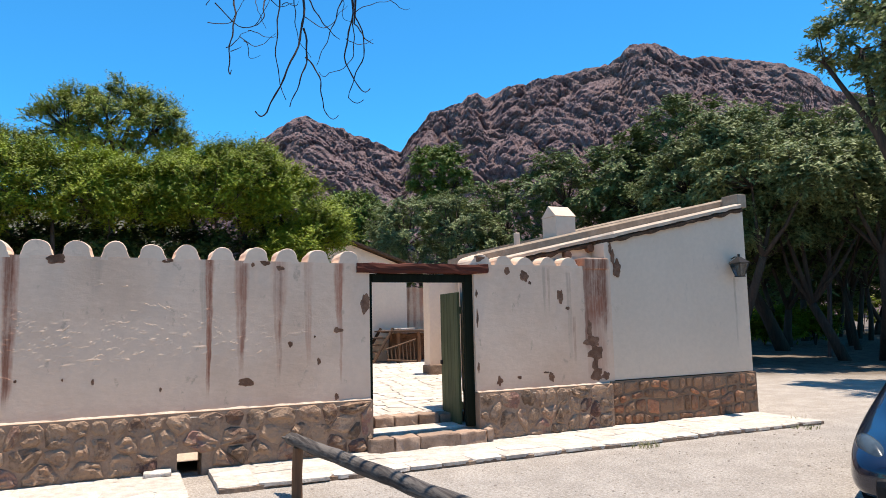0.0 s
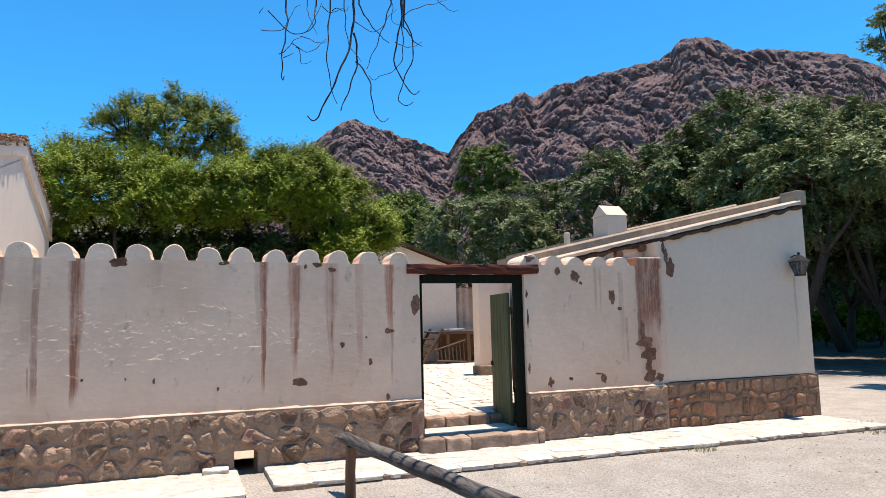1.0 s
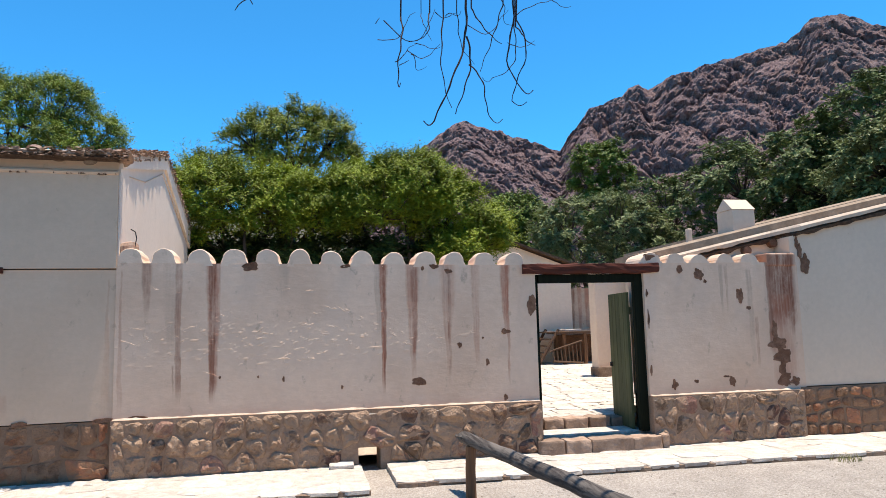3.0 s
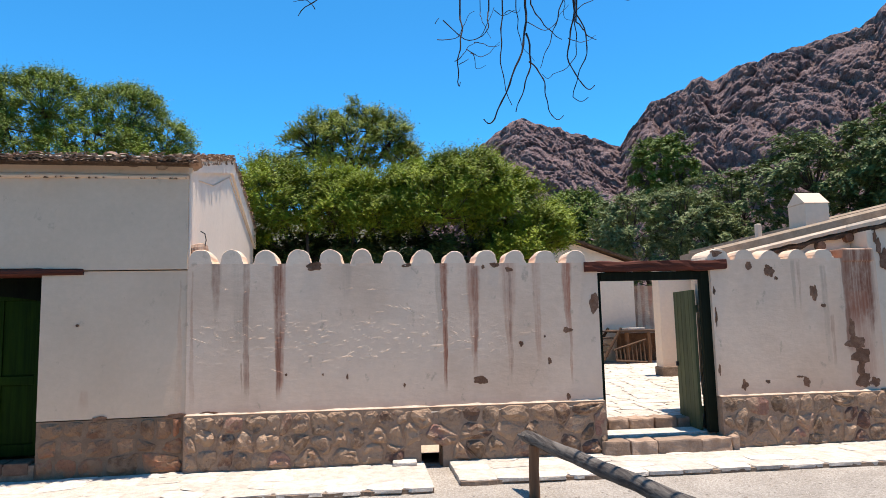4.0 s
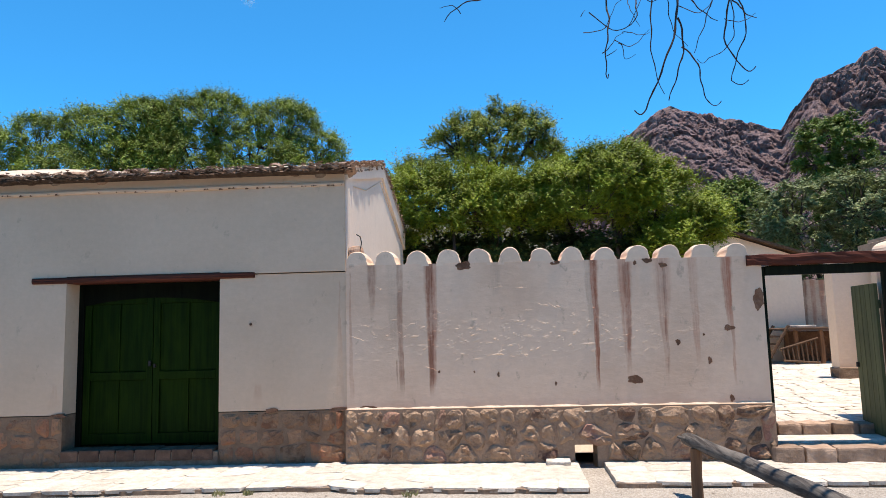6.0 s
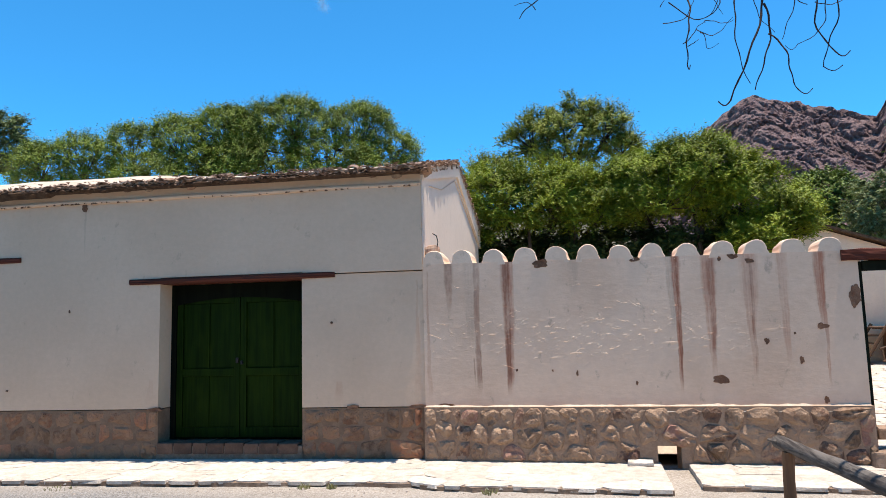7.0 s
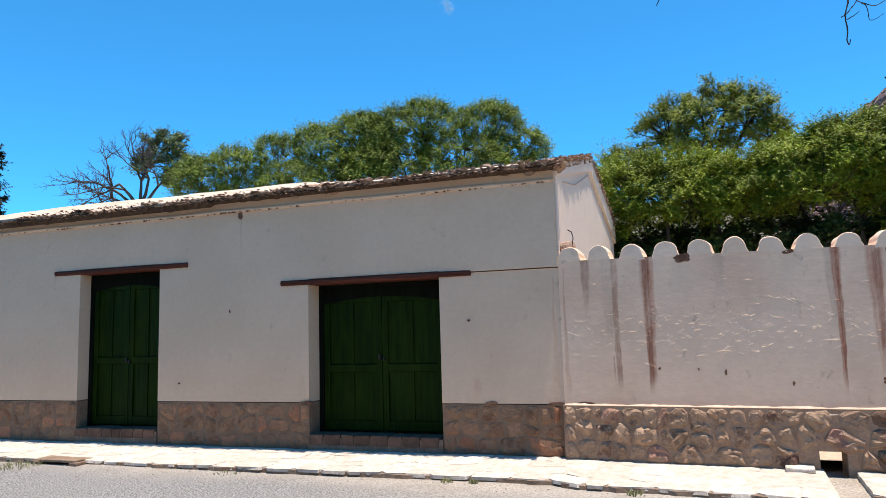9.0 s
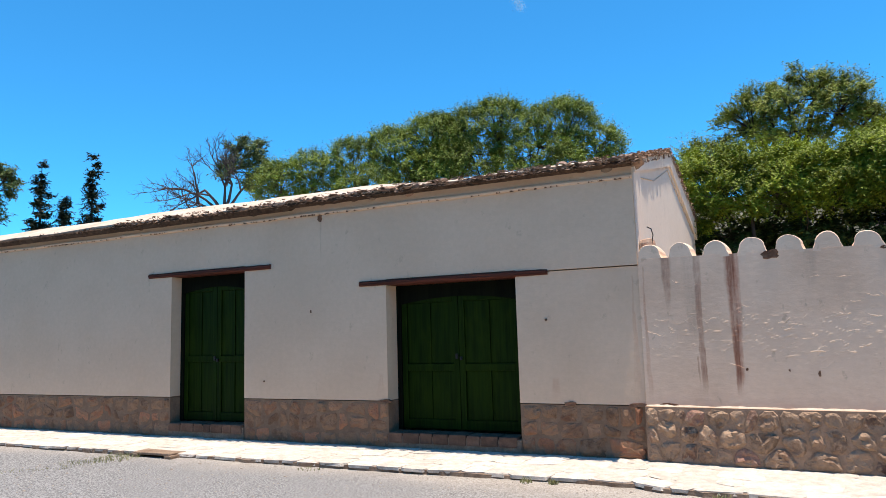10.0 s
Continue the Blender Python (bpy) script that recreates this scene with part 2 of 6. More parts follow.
# frame colour blackened to stand for shade in the door recess
M_FRAME_SHADE = timber("shade_black_frame", (0.004, 0.005, 0.004), (0.008, 0.010, 0.006), "z", 0.9, spec=0.03)


def grey_log():
    s = Mat("weathered_log_shadow_bands")
    p = s.where()
    f = s.noise(s.scaled(p, 26, 0.9, 26), 1.0, 8, 0.65, 0.5)
    g = s.noise(s.scaled(p, 2, 2.6, 2), 1.0, 5, 0.6)
    col = s.mix(s.ramp(f, 0.35, 0.62), (0.036, 0.030, 0.028), (0.145, 0.128, 0.112))
    # dark bands along the log, painted for shadows of the branches overhead
    col = s.mix(s.ramp(g, 0.5, 0.66, 0.0, 0.55), col, (0.045, 0.037, 0.034))
    return s.done(col, 0.85, s.bump(f, 0.012), spec=0.2)


M_JAMB = timber("green_black_gate_post", (0.006, 0.008, 0.005), (0.012, 0.016, 0.009), "z", 0.8, spec=0.08)
M_GREYWOOD = grey_log()
M_POST = timber("red_brown_post", (0.24, 0.12, 0.06), (0.13, 0.065, 0.035), "z", 0.85)
M_WOOD = timber("dry_wood", (0.14, 0.08, 0.048), (0.07, 0.042, 0.028), "x", 0.85)
M_IRON = speckled("black_iron", (0.02, 0.02, 0.02), (0.035, 0.03, 0.028), 20, 0.5, 0.001, 0)
M_BARK = timber("bark", (0.085, 0.06, 0.045), (0.045, 0.032, 0.025), "z", 0.95, 3.0, 0.02)
M_TWIG = timber("dark_twig", (0.055, 0.035, 0.03), (0.035, 0.022, 0.02), "z", 0.9, 3.0)
M_DEAD = timber("dead_branch", (0.11, 0.085, 0.08), (0.065, 0.048, 0.046), "z", 0.9, 3.0)
L_BRIGHT = foliage("acacia_leaf", (0.052, 0.082, 0.006), (0.30, 0.375, 0.028), (0.40, 0.41, 0.06))
L_TALL = foliage("thorn_tree_leaf", (0.075, 0.10, 0.013), (0.28, 0.33, 0.045), (0.34, 0.33, 0.09))
L_DARK = foliage("pepper_tree_leaf", (0.035, 0.055, 0.016), (0.19, 0.25, 0.085), (0.20, 0.22, 0.10))
L_GREY = foliage("dusty_leaf", (0.065, 0.09, 0.032), (0.26, 0.31, 0.125), (0.19, 0.20, 0.10))
L_DOME = foliage("dome_tree_leaf", (0.105, 0.15, 0.022), (0.23, 0.305, 0.042), (0.24, 0.26, 0.05), 0.1, 0.8, 0.3)
# thicket leaf colour taken down to stand for shade below the crowns
L_THICKET_SHADE = foliage("shaded_thicket_leaf", (0.018, 0.030, 0.010), (0.09, 0.13, 0.03), (0.12, 0.12, 0.05))
L_MID = foliage("dense_dome_leaf", (0.05, 0.09, 0.014), (0.17, 0.24, 0.04), (0.20, 0.22, 0.06))
L_CYPRESS = foliage("cypress_leaf", (0.008, 0.016, 0.008), (0.020, 0.032, 0.014), (0.03, 0.03, 0.012))


# ---- mesh helpers ----
def link(name, verts, faces, material, parent=None, label="", smooth=False):
    me = bpy.data.meshes.new(name)
    me.from_pydata([tuple(v) for v in verts], [], [tuple(f) for f in faces])
    me.materials.append(material)
    if smooth:
        me.shade_smooth()
    ob = new(name, me)
    if parent is not None:
        ob.parent = parent
    if label:
        ob["label"] = label
    return ob


def part(name, bm, material, parent=None, label="", smooth=False):
    me = bpy.data.meshes.new(name)
    bmesh.ops.recalc_face_normals(bm, faces=bm.faces)
    bm.to_mesh(me)
    bm.free()
    me.materials.append(material)
    if smooth:
        me.shade_smooth()
    ob = new(name, me)
    if parent is not None:
        ob.parent = parent
    if label:
        ob["label"] = label
    return ob


def thing(name, label, category, at=(0, 0, 0), group="", kind="", turn=0.0):
    e = new(name)
    e.matrix_world = pose(*at, 0, 0, turn)
    return tagged(e, label, category, group, kind)


def box_into(bm, x0, x1, y0, y1, z0, z1, bevel=0.0, m=None):
    b = bmesh.new()
    bmesh.ops.create_cube(b, size=1)
    bmesh.ops.scale(b, vec=(x1 - x0, y1 - y0, z1 - z0), verts=b.verts)
    bmesh.ops.translate(b, vec=((x0 + x1) / 2, (y0 + y1) / 2, (z0 + z1) / 2), verts=b.verts)
    if bevel:
        bmesh.ops.bevel(b, geom=b.edges[:], offset=bevel, segments=2, affect="EDGES", profile=0.6)
    if m is not None:
        b.transform(m)
    me = bpy.data.meshes.new("tmp")
    b.to_mesh(me)
    b.free()
    bm.from_mesh(me)
    bpy.data.meshes.remove(me)
    return bm


def box(x0, x1, y0, y1, z0, z1, bevel=0.0, m=None):
    return box_into(bmesh.new(), x0, x1, y0, y1, z0, z1, bevel, m)


def rough_up(bm, amount, scale, seed=0.0, cuts=0):
    if cuts:
        bmesh.ops.subdivide_edges(bm, edges=bm.edges[:], cuts=cuts, use_grid_fill=True)
    for v in bm.verts:
        p = v.co * scale + Vector((seed, seed * 1.7, 0))
        v.co += noise.noise_vector(p) * amount
    return bm


def tube(path, radii, sides=8, cap=True):
    """A tapered tube along a path of points: verts, faces."""
    pts = [Vector(p) for p in path]
    verts, faces = [], []
    side = None
    for i, p in enumerate(pts):
        d = (pts[min(i + 1, len(pts) - 1)] - pts[max(i - 1, 0)]).normalized()
        if side is None:
            side = d.orthogonal().normalized()
        side = (side - d * side.dot(d)).normalized()
        up = d.cross(side)
        for k in range(sides):
            a = 2 * math.pi * k / sides
            verts.append(p + (side * math.cos(a) + up * math.sin(a)) * radii[i])
    n = len(pts)
    for i in range(n - 1):
        for k in range(sides):
            k2 = (k + 1) % sides
            faces.append((i * sides + k, i * sides + k2, (i + 1) * sides + k2, (i + 1) * sides + k))
    if cap:
        faces.append(tuple(range(sides - 1, -1, -1)))
        faces.append(tuple(range((n - 1) * sides, n * sides)))
    return verts, faces


def beam(p0, p1, deep, high, wear, seed, steps=26):
    """A hewn timber: a squarish section that wanders and is worn along its length."""
    a, b = Vector(p0), Vector(p1)
    d = (b - a).normalized()
    side = Vector((-d.y, d.x, 0)).normalized()
    verts, faces, n = [], [], 16
    for i in range(steps + 1):
        c = a.lerp(b, i / steps)
        c = c + Vector((0, 0, wear * 0.6 * noise.noise(Vector((i * 0.21, seed, 0)))))
        for k in range(n):
            t = 2 * math.pi * k / n
            u, w = math.cos(t), math.sin(t)
            q = 1 / (abs(u) ** 9 + abs(w) ** 9) ** (1 / 9)
            r = 1 + wear * 6 * noise.noise(Vector((i * 0.55, k * 0.9 + seed, 2.0)))
            verts.append(c + side * (u * q * deep * r) + Vector((0, 0, w * q * high * r)))
    for i in range(steps):
        for k in range(n):
            faces.append((i * n + k, i * n + (k + 1) % n, (i + 1) * n + (k + 1) % n, (i + 1) * n + k))
    faces += [tuple(range(n - 1, -1, -1)), tuple(steps * n + k for k in range(n))]
    return verts, faces


def gather(pieces):
    verts, faces = [], []
    for v, f in pieces:
        n = len(verts)
        verts += v
        faces += [tuple(i + n for i in q) for q in f]
    return verts, faces


def cells(u0, u1, v0, v1, size_u, rows, rng, slack=0.32, gap=0.02, cut=0.17):
    """Irregular stones laid in uneven courses: polygons in the plane (u, v)."""
    out = []
    edges_v = [v0 + (v1 - v0) * i / rows for i in range(rows + 1)]

    def level(r, u):
        if r in (0, rows):
            return edges_v[r]
        return edges_v[r] + (v1 - v0) / rows * slack * (noise.noise(Vector((u * 2.3, r * 7.1 + v0, rng.seed_no))) * 1.6)

    for r in range(rows):
        u = u0
        while u < u1 - 0.02:
            w = size_u * rng.uniform(0.6, 1.45)
            if u + w > u1 - 0.4 * size_u:
                w = u1 - u
            a, b = u + gap / 2, u + w - gap / 2
            lean = rng.uniform(-0.12, 0.12) * w
            lo_a, lo_b, hi_a, hi_b = level(r, a) + gap / 2, level(r, b) + gap / 2, level(r + 1, a) - gap / 2, level(r + 1, b) - gap / 2
            k = cut * min(w, (v1 - v0) / rows)
            j = lambda: rng.uniform(0.35, 1.75) * k  # noqa: E731
            poly = [(a + j(), lo_a), (b - j(), lo_b), (b, lo_b + j()), (b + lean * 0.3, hi_b - j()), (b - j() + lean * 0.2, hi_b), (a + j() + lean * 0.2, hi_a), (a, hi_a - j()), (a - lean * 0.1, lo_a + j())]
            out.append([(min(max(x, u0), u1), y) for x, y in poly])
            u += w
    return out


def rubble(u0, u1, v0, v1, size, rows, rng, gap=0.015, stretch=1.0):
    """Field stones packed as in rubble masonry: each cell keeps to its own side of the midlines to its neighbours."""
    pts = []
    step_v = (v1 - v0) / rows
    for r in range(rows):
        u = u0 + size * rng.uniform(0.1, 0.6)
        while u < u1:
            pts.append((u, v0 + step_v * (r + 0.5 + rng.uniform(-0.33, 0.33))))
            u += size * rng.choice((0.5, 0.7, 0.9, 1.1, 1.5, 1.9))
    out = []
    for i, (x, y) in enumerate(pts):
        poly = [(max(u0, x - 1.6 * size), v0), (min(u1, x + 1.6 * size), v0), (min(u1, x + 1.6 * size), v1), (max(u0, x - 1.6 * size), v1)]
        for k, (p, q) in enumerate(pts):
            if k == i or abs(p - x) > 3.2 * size:
                continue
            mx, my, dx, dy = (x + p) / 2, (y + q) / 2, (p - x), (q - y) * stretch
            cut = []
            for (ax, ay), (bx, by) in zip(poly, poly[1:] + poly[:1]):
                da, db = (ax - mx) * dx + (ay - my) * dy, (bx - mx) * dx + (by - my) * dy
                if da <= 0:
                    cut.append((ax, ay))
                if da * db < 0:
                    t = da / (da - db)
                    cut.append((ax + (bx - ax) * t, ay + (by - ay) * t))
            poly = cut
            if len(poly) < 3:
                break
        if len(poly) < 3:
            continue
        cu, cv = sum(p[0] for p in poly) / len(poly), sum(p[1] for p in poly) / len(poly)
        ru, rv = max(abs(p[0] - cu) for p in poly), max(abs(p[1] - cv) for p in poly)
        if ru < 0.03 or rv < 0.03:
            continue
        out.append([(cu + (px - cu) * (1 - gap / ru), cv + (py - cv) * (1 - gap / rv)) for px, py in poly])
    return out


def Rng(n):
    g = random.Random(n)
    g.seed_no = float(n) * 3.7
    return g


def soften(poly):
    """Cut every corner once."""
    out = []
    for (x0, y0), (x1, y1) in zip(poly, poly[1:] + poly[:1]):
        out += [(x0 * 0.75 + x1 * 0.25, y0 * 0.75 + y1 * 0.25), (x0 * 0.25 + x1 * 0.75, y0 * 0.25 + y1 * 0.75)]
    return out


def boulder(name, poly, depth, proud, to_world, material, parent, rng, craggy, sunk=-0.35):
    """A rounded field stone with a broken, lumpy face."""
    poly = soften(poly) if sunk < 0 else [q for (ax, ay), (bx, by) in zip(poly, poly[1:] + poly[:1]) for q in ((ax, ay), ((ax + bx) / 2, (ay + by) / 2))]
    cu, cv = sum(p[0] for p in poly) / len(poly), sum(p[1] for p in poly) / len(poly)
    n, off = len(poly), rng.uniform(0, 50)
    dome = rng.uniform(0.6, 1.3) * proud
    tilt_u, tilt_v = rng.uniform(-1, 1) * craggy, rng.uniform(-0.2, 1.2) * craggy
    size = max(abs(p[0] - cu) for p in poly)
    verts, faces = [], []
    for s, h in ((1.0, -depth), (1.0, sunk), (0.88, 0.5), (0.6, 0.95), (0.3, 1.0)):
        for u, v in poly:
            du, dv = (u - cu) * s, (v - cv) * s
            if h == -depth:
                verts.append(to_world(cu + du, cv + dv, h))
                continue
            rock = noise.noise(Vector((du * 13, dv * 13, off))) * 0.85 + noise.noise(Vector((du * 34, dv * 34, off))) * 0.5
            lean = (tilt_u * du + tilt_v * dv) / max(size, 0.02) * 0.35 * h
            verts.append(to_world(cu + du * (1 + 0.06 * rock), cv + dv * (1 + 0.06 * rock), dome * (h + rock * min(1, abs(h) + 0.3) + lean)))
    for r in range(4):
        for k in range(n):
            k2 = (k + 1) % n
            faces.append((r * n + k, r * n + k2, (r + 1) * n + k2, (r + 1) * n + k))
    faces.append(tuple(4 * n + k for k in range(n)))
    return link(name, verts, faces, material, parent)


def stone_piece(name, poly, depth, proud, to_world, material, parent, rng, craggy=0.0):
    """A worn stone: the polygon swells out by proud, with broken facets, and runs back by depth."""
    cu = sum(p[0] for p in poly) / len(poly)
    cv = sum(p[1] for p in poly) / len(poly)
    n = len(poly)
    size = max(abs(p[0] - cu) for p in poly)
    verts, faces = [], []
    dome = rng.uniform(0.45, 1.4) * proud
    tilt_u, tilt_v = rng.uniform(-1, 1) * craggy, rng.uniform(-0.6, 1) * craggy
    for s, h in ((1.0, -depth), (1.0, 0.15 * dome), (0.84, 0.8 * dome), (0.45, 1.0 * dome)):
        for u, v in poly:
            w = s + (rng.uniform(-0.07, 0.07) if 0 < h else 0)
            du, dv = (u - cu) * w, (v - cv) * w
            jit = rng.uniform(-0.22, 0.22) * dome * (1 + craggy) if s < 1 else 0
            lift = (tilt_u * du + tilt_v * dv) * dome / max(size, 0.02) if h > 0 else 0
            verts.append(to_world(cu + du, cv + dv, h + jit + lift))
    for r in range(3):
        for k in range(n):
            k2 = (k + 1) % n
            faces.append((r * n + k, r * n + k2, (r + 1) * n + k2, (r + 1) * n + k))
    mid = len(verts)
    verts.append(to_world(cu, cv, dome * (1 + rng.uniform(-0.2, 0.25))))
    faces += [(3 * n + k, 3 * n + (k + 1) % n, mid) for k in range(n)]
    return link(name, verts, faces, material, parent)


# ---- ground ----
def spaced(n, near, far):
    k = np.linspace(-1, 1, n)
    a = math.asinh(far / near)
    return near * np.sinh(k * a)


def ground_level(x, y):
    base = -0.065 + 0.015 * noise.noise(Vector((x * 0.45, y * 0.45, 1.0))) + 0.008 * noise.noise(Vector((x * 1.7, y * 1.7, 4.0)))
    if y > 8.6:
        base -= 0.06
    return base


def build_ground():
    xs, ys = spaced(211, 5.0, 2500.0), spaced(211, 5.0, 2500.0) + 4.0
    verts = [(x, y, ground_level(x, y)) for y in ys for x in xs]
    n = len(xs)
    faces = [(j * n + i, j * n + i + 1, (j + 1) * n + i + 1, (j + 1) * n + i) for j in range(n - 1) for i in range(n - 1)]
    s = Mat("sandy_gravel")
    p = s.world_place()
    xyz = s.t.nodes.new("ShaderNodeSeparateXYZ")
    s.put(xyz.inputs[0], p)
    big, mid, fine = s.noise(p, 0.35, 5), s.noise(p, 2.4, 6), s.noise(p, 30, 6, 0.7)
    col = s.mix(s.ramp(mid, 0.35, 0.65), (0.46, 0.415, 0.36), (0.37, 0.33, 0.282))
    road = s.ramp(s.math("ADD", s.math("ADD", xyz.outputs[1], s.math("MULTIPLY", xyz.outputs[0], -0.03)), s.math("MULTIPLY", big, 1.3)), 7.0, 8.1, 0.95, 0.0)
    col = s.mix(s.ramp(fine, 0.40, 0.60, 0.55, 0.0), col, (0.19, 0.155, 0.125))
    pebbles = s.voronoi(p, 42.0)
    col = s.mix(s.ramp(pebbles, 0.1, 0.35, 0.6, 0.0), col, (0.66, 0.61, 0.55))
    stones = s.voronoi(p, 14.0)
    col = s.mix(s.ramp(stones, 0.06, 0.10, 0.7, 0.0), col, (0.24, 0.21, 0.185))
    road = s.math("MULTIPLY", road, s.ramp(xyz.outputs[0], -5.5, 0.5, 1.0, 0.25))
    grit = s.mix(s.ramp(s.noise(p, 48, 4, 0.75), 0.38, 0.62), (0.085, 0.086, 0.088), (0.34, 0.337, 0.33))
    col = s.mix(road, col, grit)
    # ground of the wood at the street end, darkened brown for the trees' shade
    wood = s.math("ADD", s.math("ADD", xyz.outputs[0], s.math("MULTIPLY", xyz.outputs[1], 0.4)), s.math("MULTIPLY", big, 7.0))
    tree_shade = s.mix(s.ramp(s.noise(p, 11, 6, 0.7), 0.35, 0.65), (0.05, 0.036, 0.026), (0.15, 0.115, 0.085))
    col = s.mix(s.math("MULTIPLY", s.ramp(wood, 24.8, 28.0, 0.0, 1.0), s.ramp(mid, 0.3, 0.6, 0.95, 0.7)), col, tree_shade)
    nrm = s.bump(s.math("ADD", fine, s.math("MULTIPLY", pebbles, -0.6)), 0.02)
    m = s.done(col, 0.95, nrm, spec=0.15)
    g = link("ground", verts, faces, m, smooth=True)
    return tagged(g, "dry sandy gravel ground with a grey gravel road", "ground", kind="structure")


build_ground()

YA = 8.474                      # front of the courtyard wall
HOUSE_TURN = 3.5
HOUSE_AT = (-2.2, 8.482, 0.0)


def facade_y(x):
    return YA if x > -2.2 else 8.482 + 0.0612 * (x + 2.2)


def top_z(x):
    return 2.375 - 0.012 * (x + 0.4)


# ---- the courtyard wall ----
def panel(x0, x1, z0, z1, y_front, y_back, step, bulge, parent, name, material, top=None, label=""):
    """A plastered wall with a lumpy front; closed all round."""
    nx, nz = max(2, int((x1 - x0) / step)), max(2, int((z1 - z0) / step))
    verts = []
    for side in (0, 1):
        for j in range(nz + 1):
            for i in range(nx + 1):
                x = x0 + (x1 - x0) * i / nx
                ztop = z1 if top is None else top(x)
                z = z0 + (ztop - z0) * j / nz
                verts.append((x, y_front + bulge(x, z) if side == 0 else y_back, z))
    w = nx + 1
    lay = w * (nz + 1)
    faces = []
    for j in range(nz):
        for i in range(nx):
            a = j * w + i
            faces.append((a, a + 1, a + 1 + w, a + w))
            faces.append((lay + a, lay + a + w, lay + a + 1 + w, lay + a + 1))
    for i in range(nx):
        faces.append((i, lay + i, lay + i + 1, i + 1))
        a = nz * w + i
        faces.append((a, a + 1, lay + a + 1, lay + a))
    for j in range(nz):
        a = j * w
        faces.append((a, a + w, lay + a + w, lay + a))
        b = a + nx
        faces.append((b, lay + b, lay + b + w, b + w))
    return link(name, verts, faces, material, parent, label, smooth=False)


def lumps(x, z):
    """Old trowel work: soft lumps all over, and coats of limewash that lift in long ripples across the middle of the wall."""
    v = Vector((x, 0, z))
    out = -0.0020 * noise.noise(v * 1.0) - 0.0004 * noise.noise(v * 4.1)
    if x > 2.6:
        return out
    band = math.exp(-((z - 1.45 - 0.12 * noise.noise(Vector((x * 1.1, 3, 0)))) / 0.24) ** 2) * min(1.0, max(0.15, 1.5 - abs(x + 0.2) * 0.6))
    zone = max(0.0, min(1.0, band * 1.1 + 0.22 * noise.noise(v * 1.7) + 0.10)) if z > 0.75 else 0.0
    if zone > 0.02:
        w = noise.noise_vector(v * 3.0)
        k = noise.noise(Vector((x * 5.5 + w.x * 0.8, 4.0, z * 15.0 + w.z * 1.6 + x * 0.8)))
        out -= 0.0050 * zone * max(0.0, 1 - abs(k) / 0.13) ** 2 * max(0.0, 0.35 + 1.3 * noise.noise(Vector((x * 11.0, 9.0, z * 13.0))))
    return out


def arch(width, rise, depth, rng, steps=10):
    """A rounded merlon: an arched block running back through the wall."""
    prof = [(-width / 2 - 0.035, 0.0), (-width / 2 - 0.010, 0.03), (-width / 2, rise - width / 2 * 0.9)]
    for k in range(1, steps):
        a = math.pi * (1 - k / steps)
        prof.append((math.cos(a) * width / 2, rise - width / 2 * 0.9 + math.sin(a) * width / 2 * 0.9))
    prof += [(width / 2, rise - width / 2 * 0.9), (width / 2 + 0.010, 0.03), (width / 2 + 0.035, 0.0)]
    bm = bmesh.new()
    rings = []
    for y, s in ((0.0, 0.95), (0.02, 1.0), (depth * 0.5, 1.02), (depth - 0.03, 1.0), (depth, 0.9)):
        ring = []
        for x, z in prof:
            n = noise.noise(Vector((x * 6 + rng.seed_no, y * 6, z * 6))) * 0.024
            ring.append(bm.verts.new((x * s * (1 + n * 3), y, -0.03 if z == 0 else z * s + n + (0.02 * (1 - s)))))
        rings.append(ring)
    for a, b in zip(rings, rings[1:]):
        for k in range(len(a) - 1):
            bm.faces.new((a[k], a[k + 1], b[k + 1], b[k]))
    bm.faces.new(rings[0][::-1])
    bm.faces.new(rings[-1])
    return bm


def blot(cx, cz, w, h, rng, points=30):
    """An uneven outline of fallen plaster."""
    out = []
    for k in range(points):
        a = 2 * math.pi * k / points
        ca, sa, k0 = math.cos(a), math.sin(a), cx * 3.1 + cz
        r = 0.95 * (1 + 0.55 * noise.noise(Vector((ca * 1.3, sa * 1.3, k0))) + 0.2 * noise.noise(Vector((ca * 2.6, sa * 2.6, k0 + 5))) + rng.uniform(-0.07, 0.07))
        out.append((cx + math.cos(a) * w / 2 * r, cz + math.sin(a) * h / 2 * r))
    return out


def flake(outline, y, parent, material, name="bare_patch"):
    """Bare adobe showing in the plaster, with a thin broken rim."""
    n = len(outline)
    cx, cz = sum(p[0] for p in outline) / n, sum(p[1] for p in outline) / n
    verts = [(x, y, z) for x, z in outline] + [(x, y + 0.05, z) for x, z in outline] + [(cx, y + 0.004, cz)]
    faces = [(k, (k + 1) % n, 2 * n) for k in range(n)] + [(k, k + n, (k + 1) % n + n, (k + 1) % n) for k in range(n)]
    return link(name, verts, faces, material, parent)


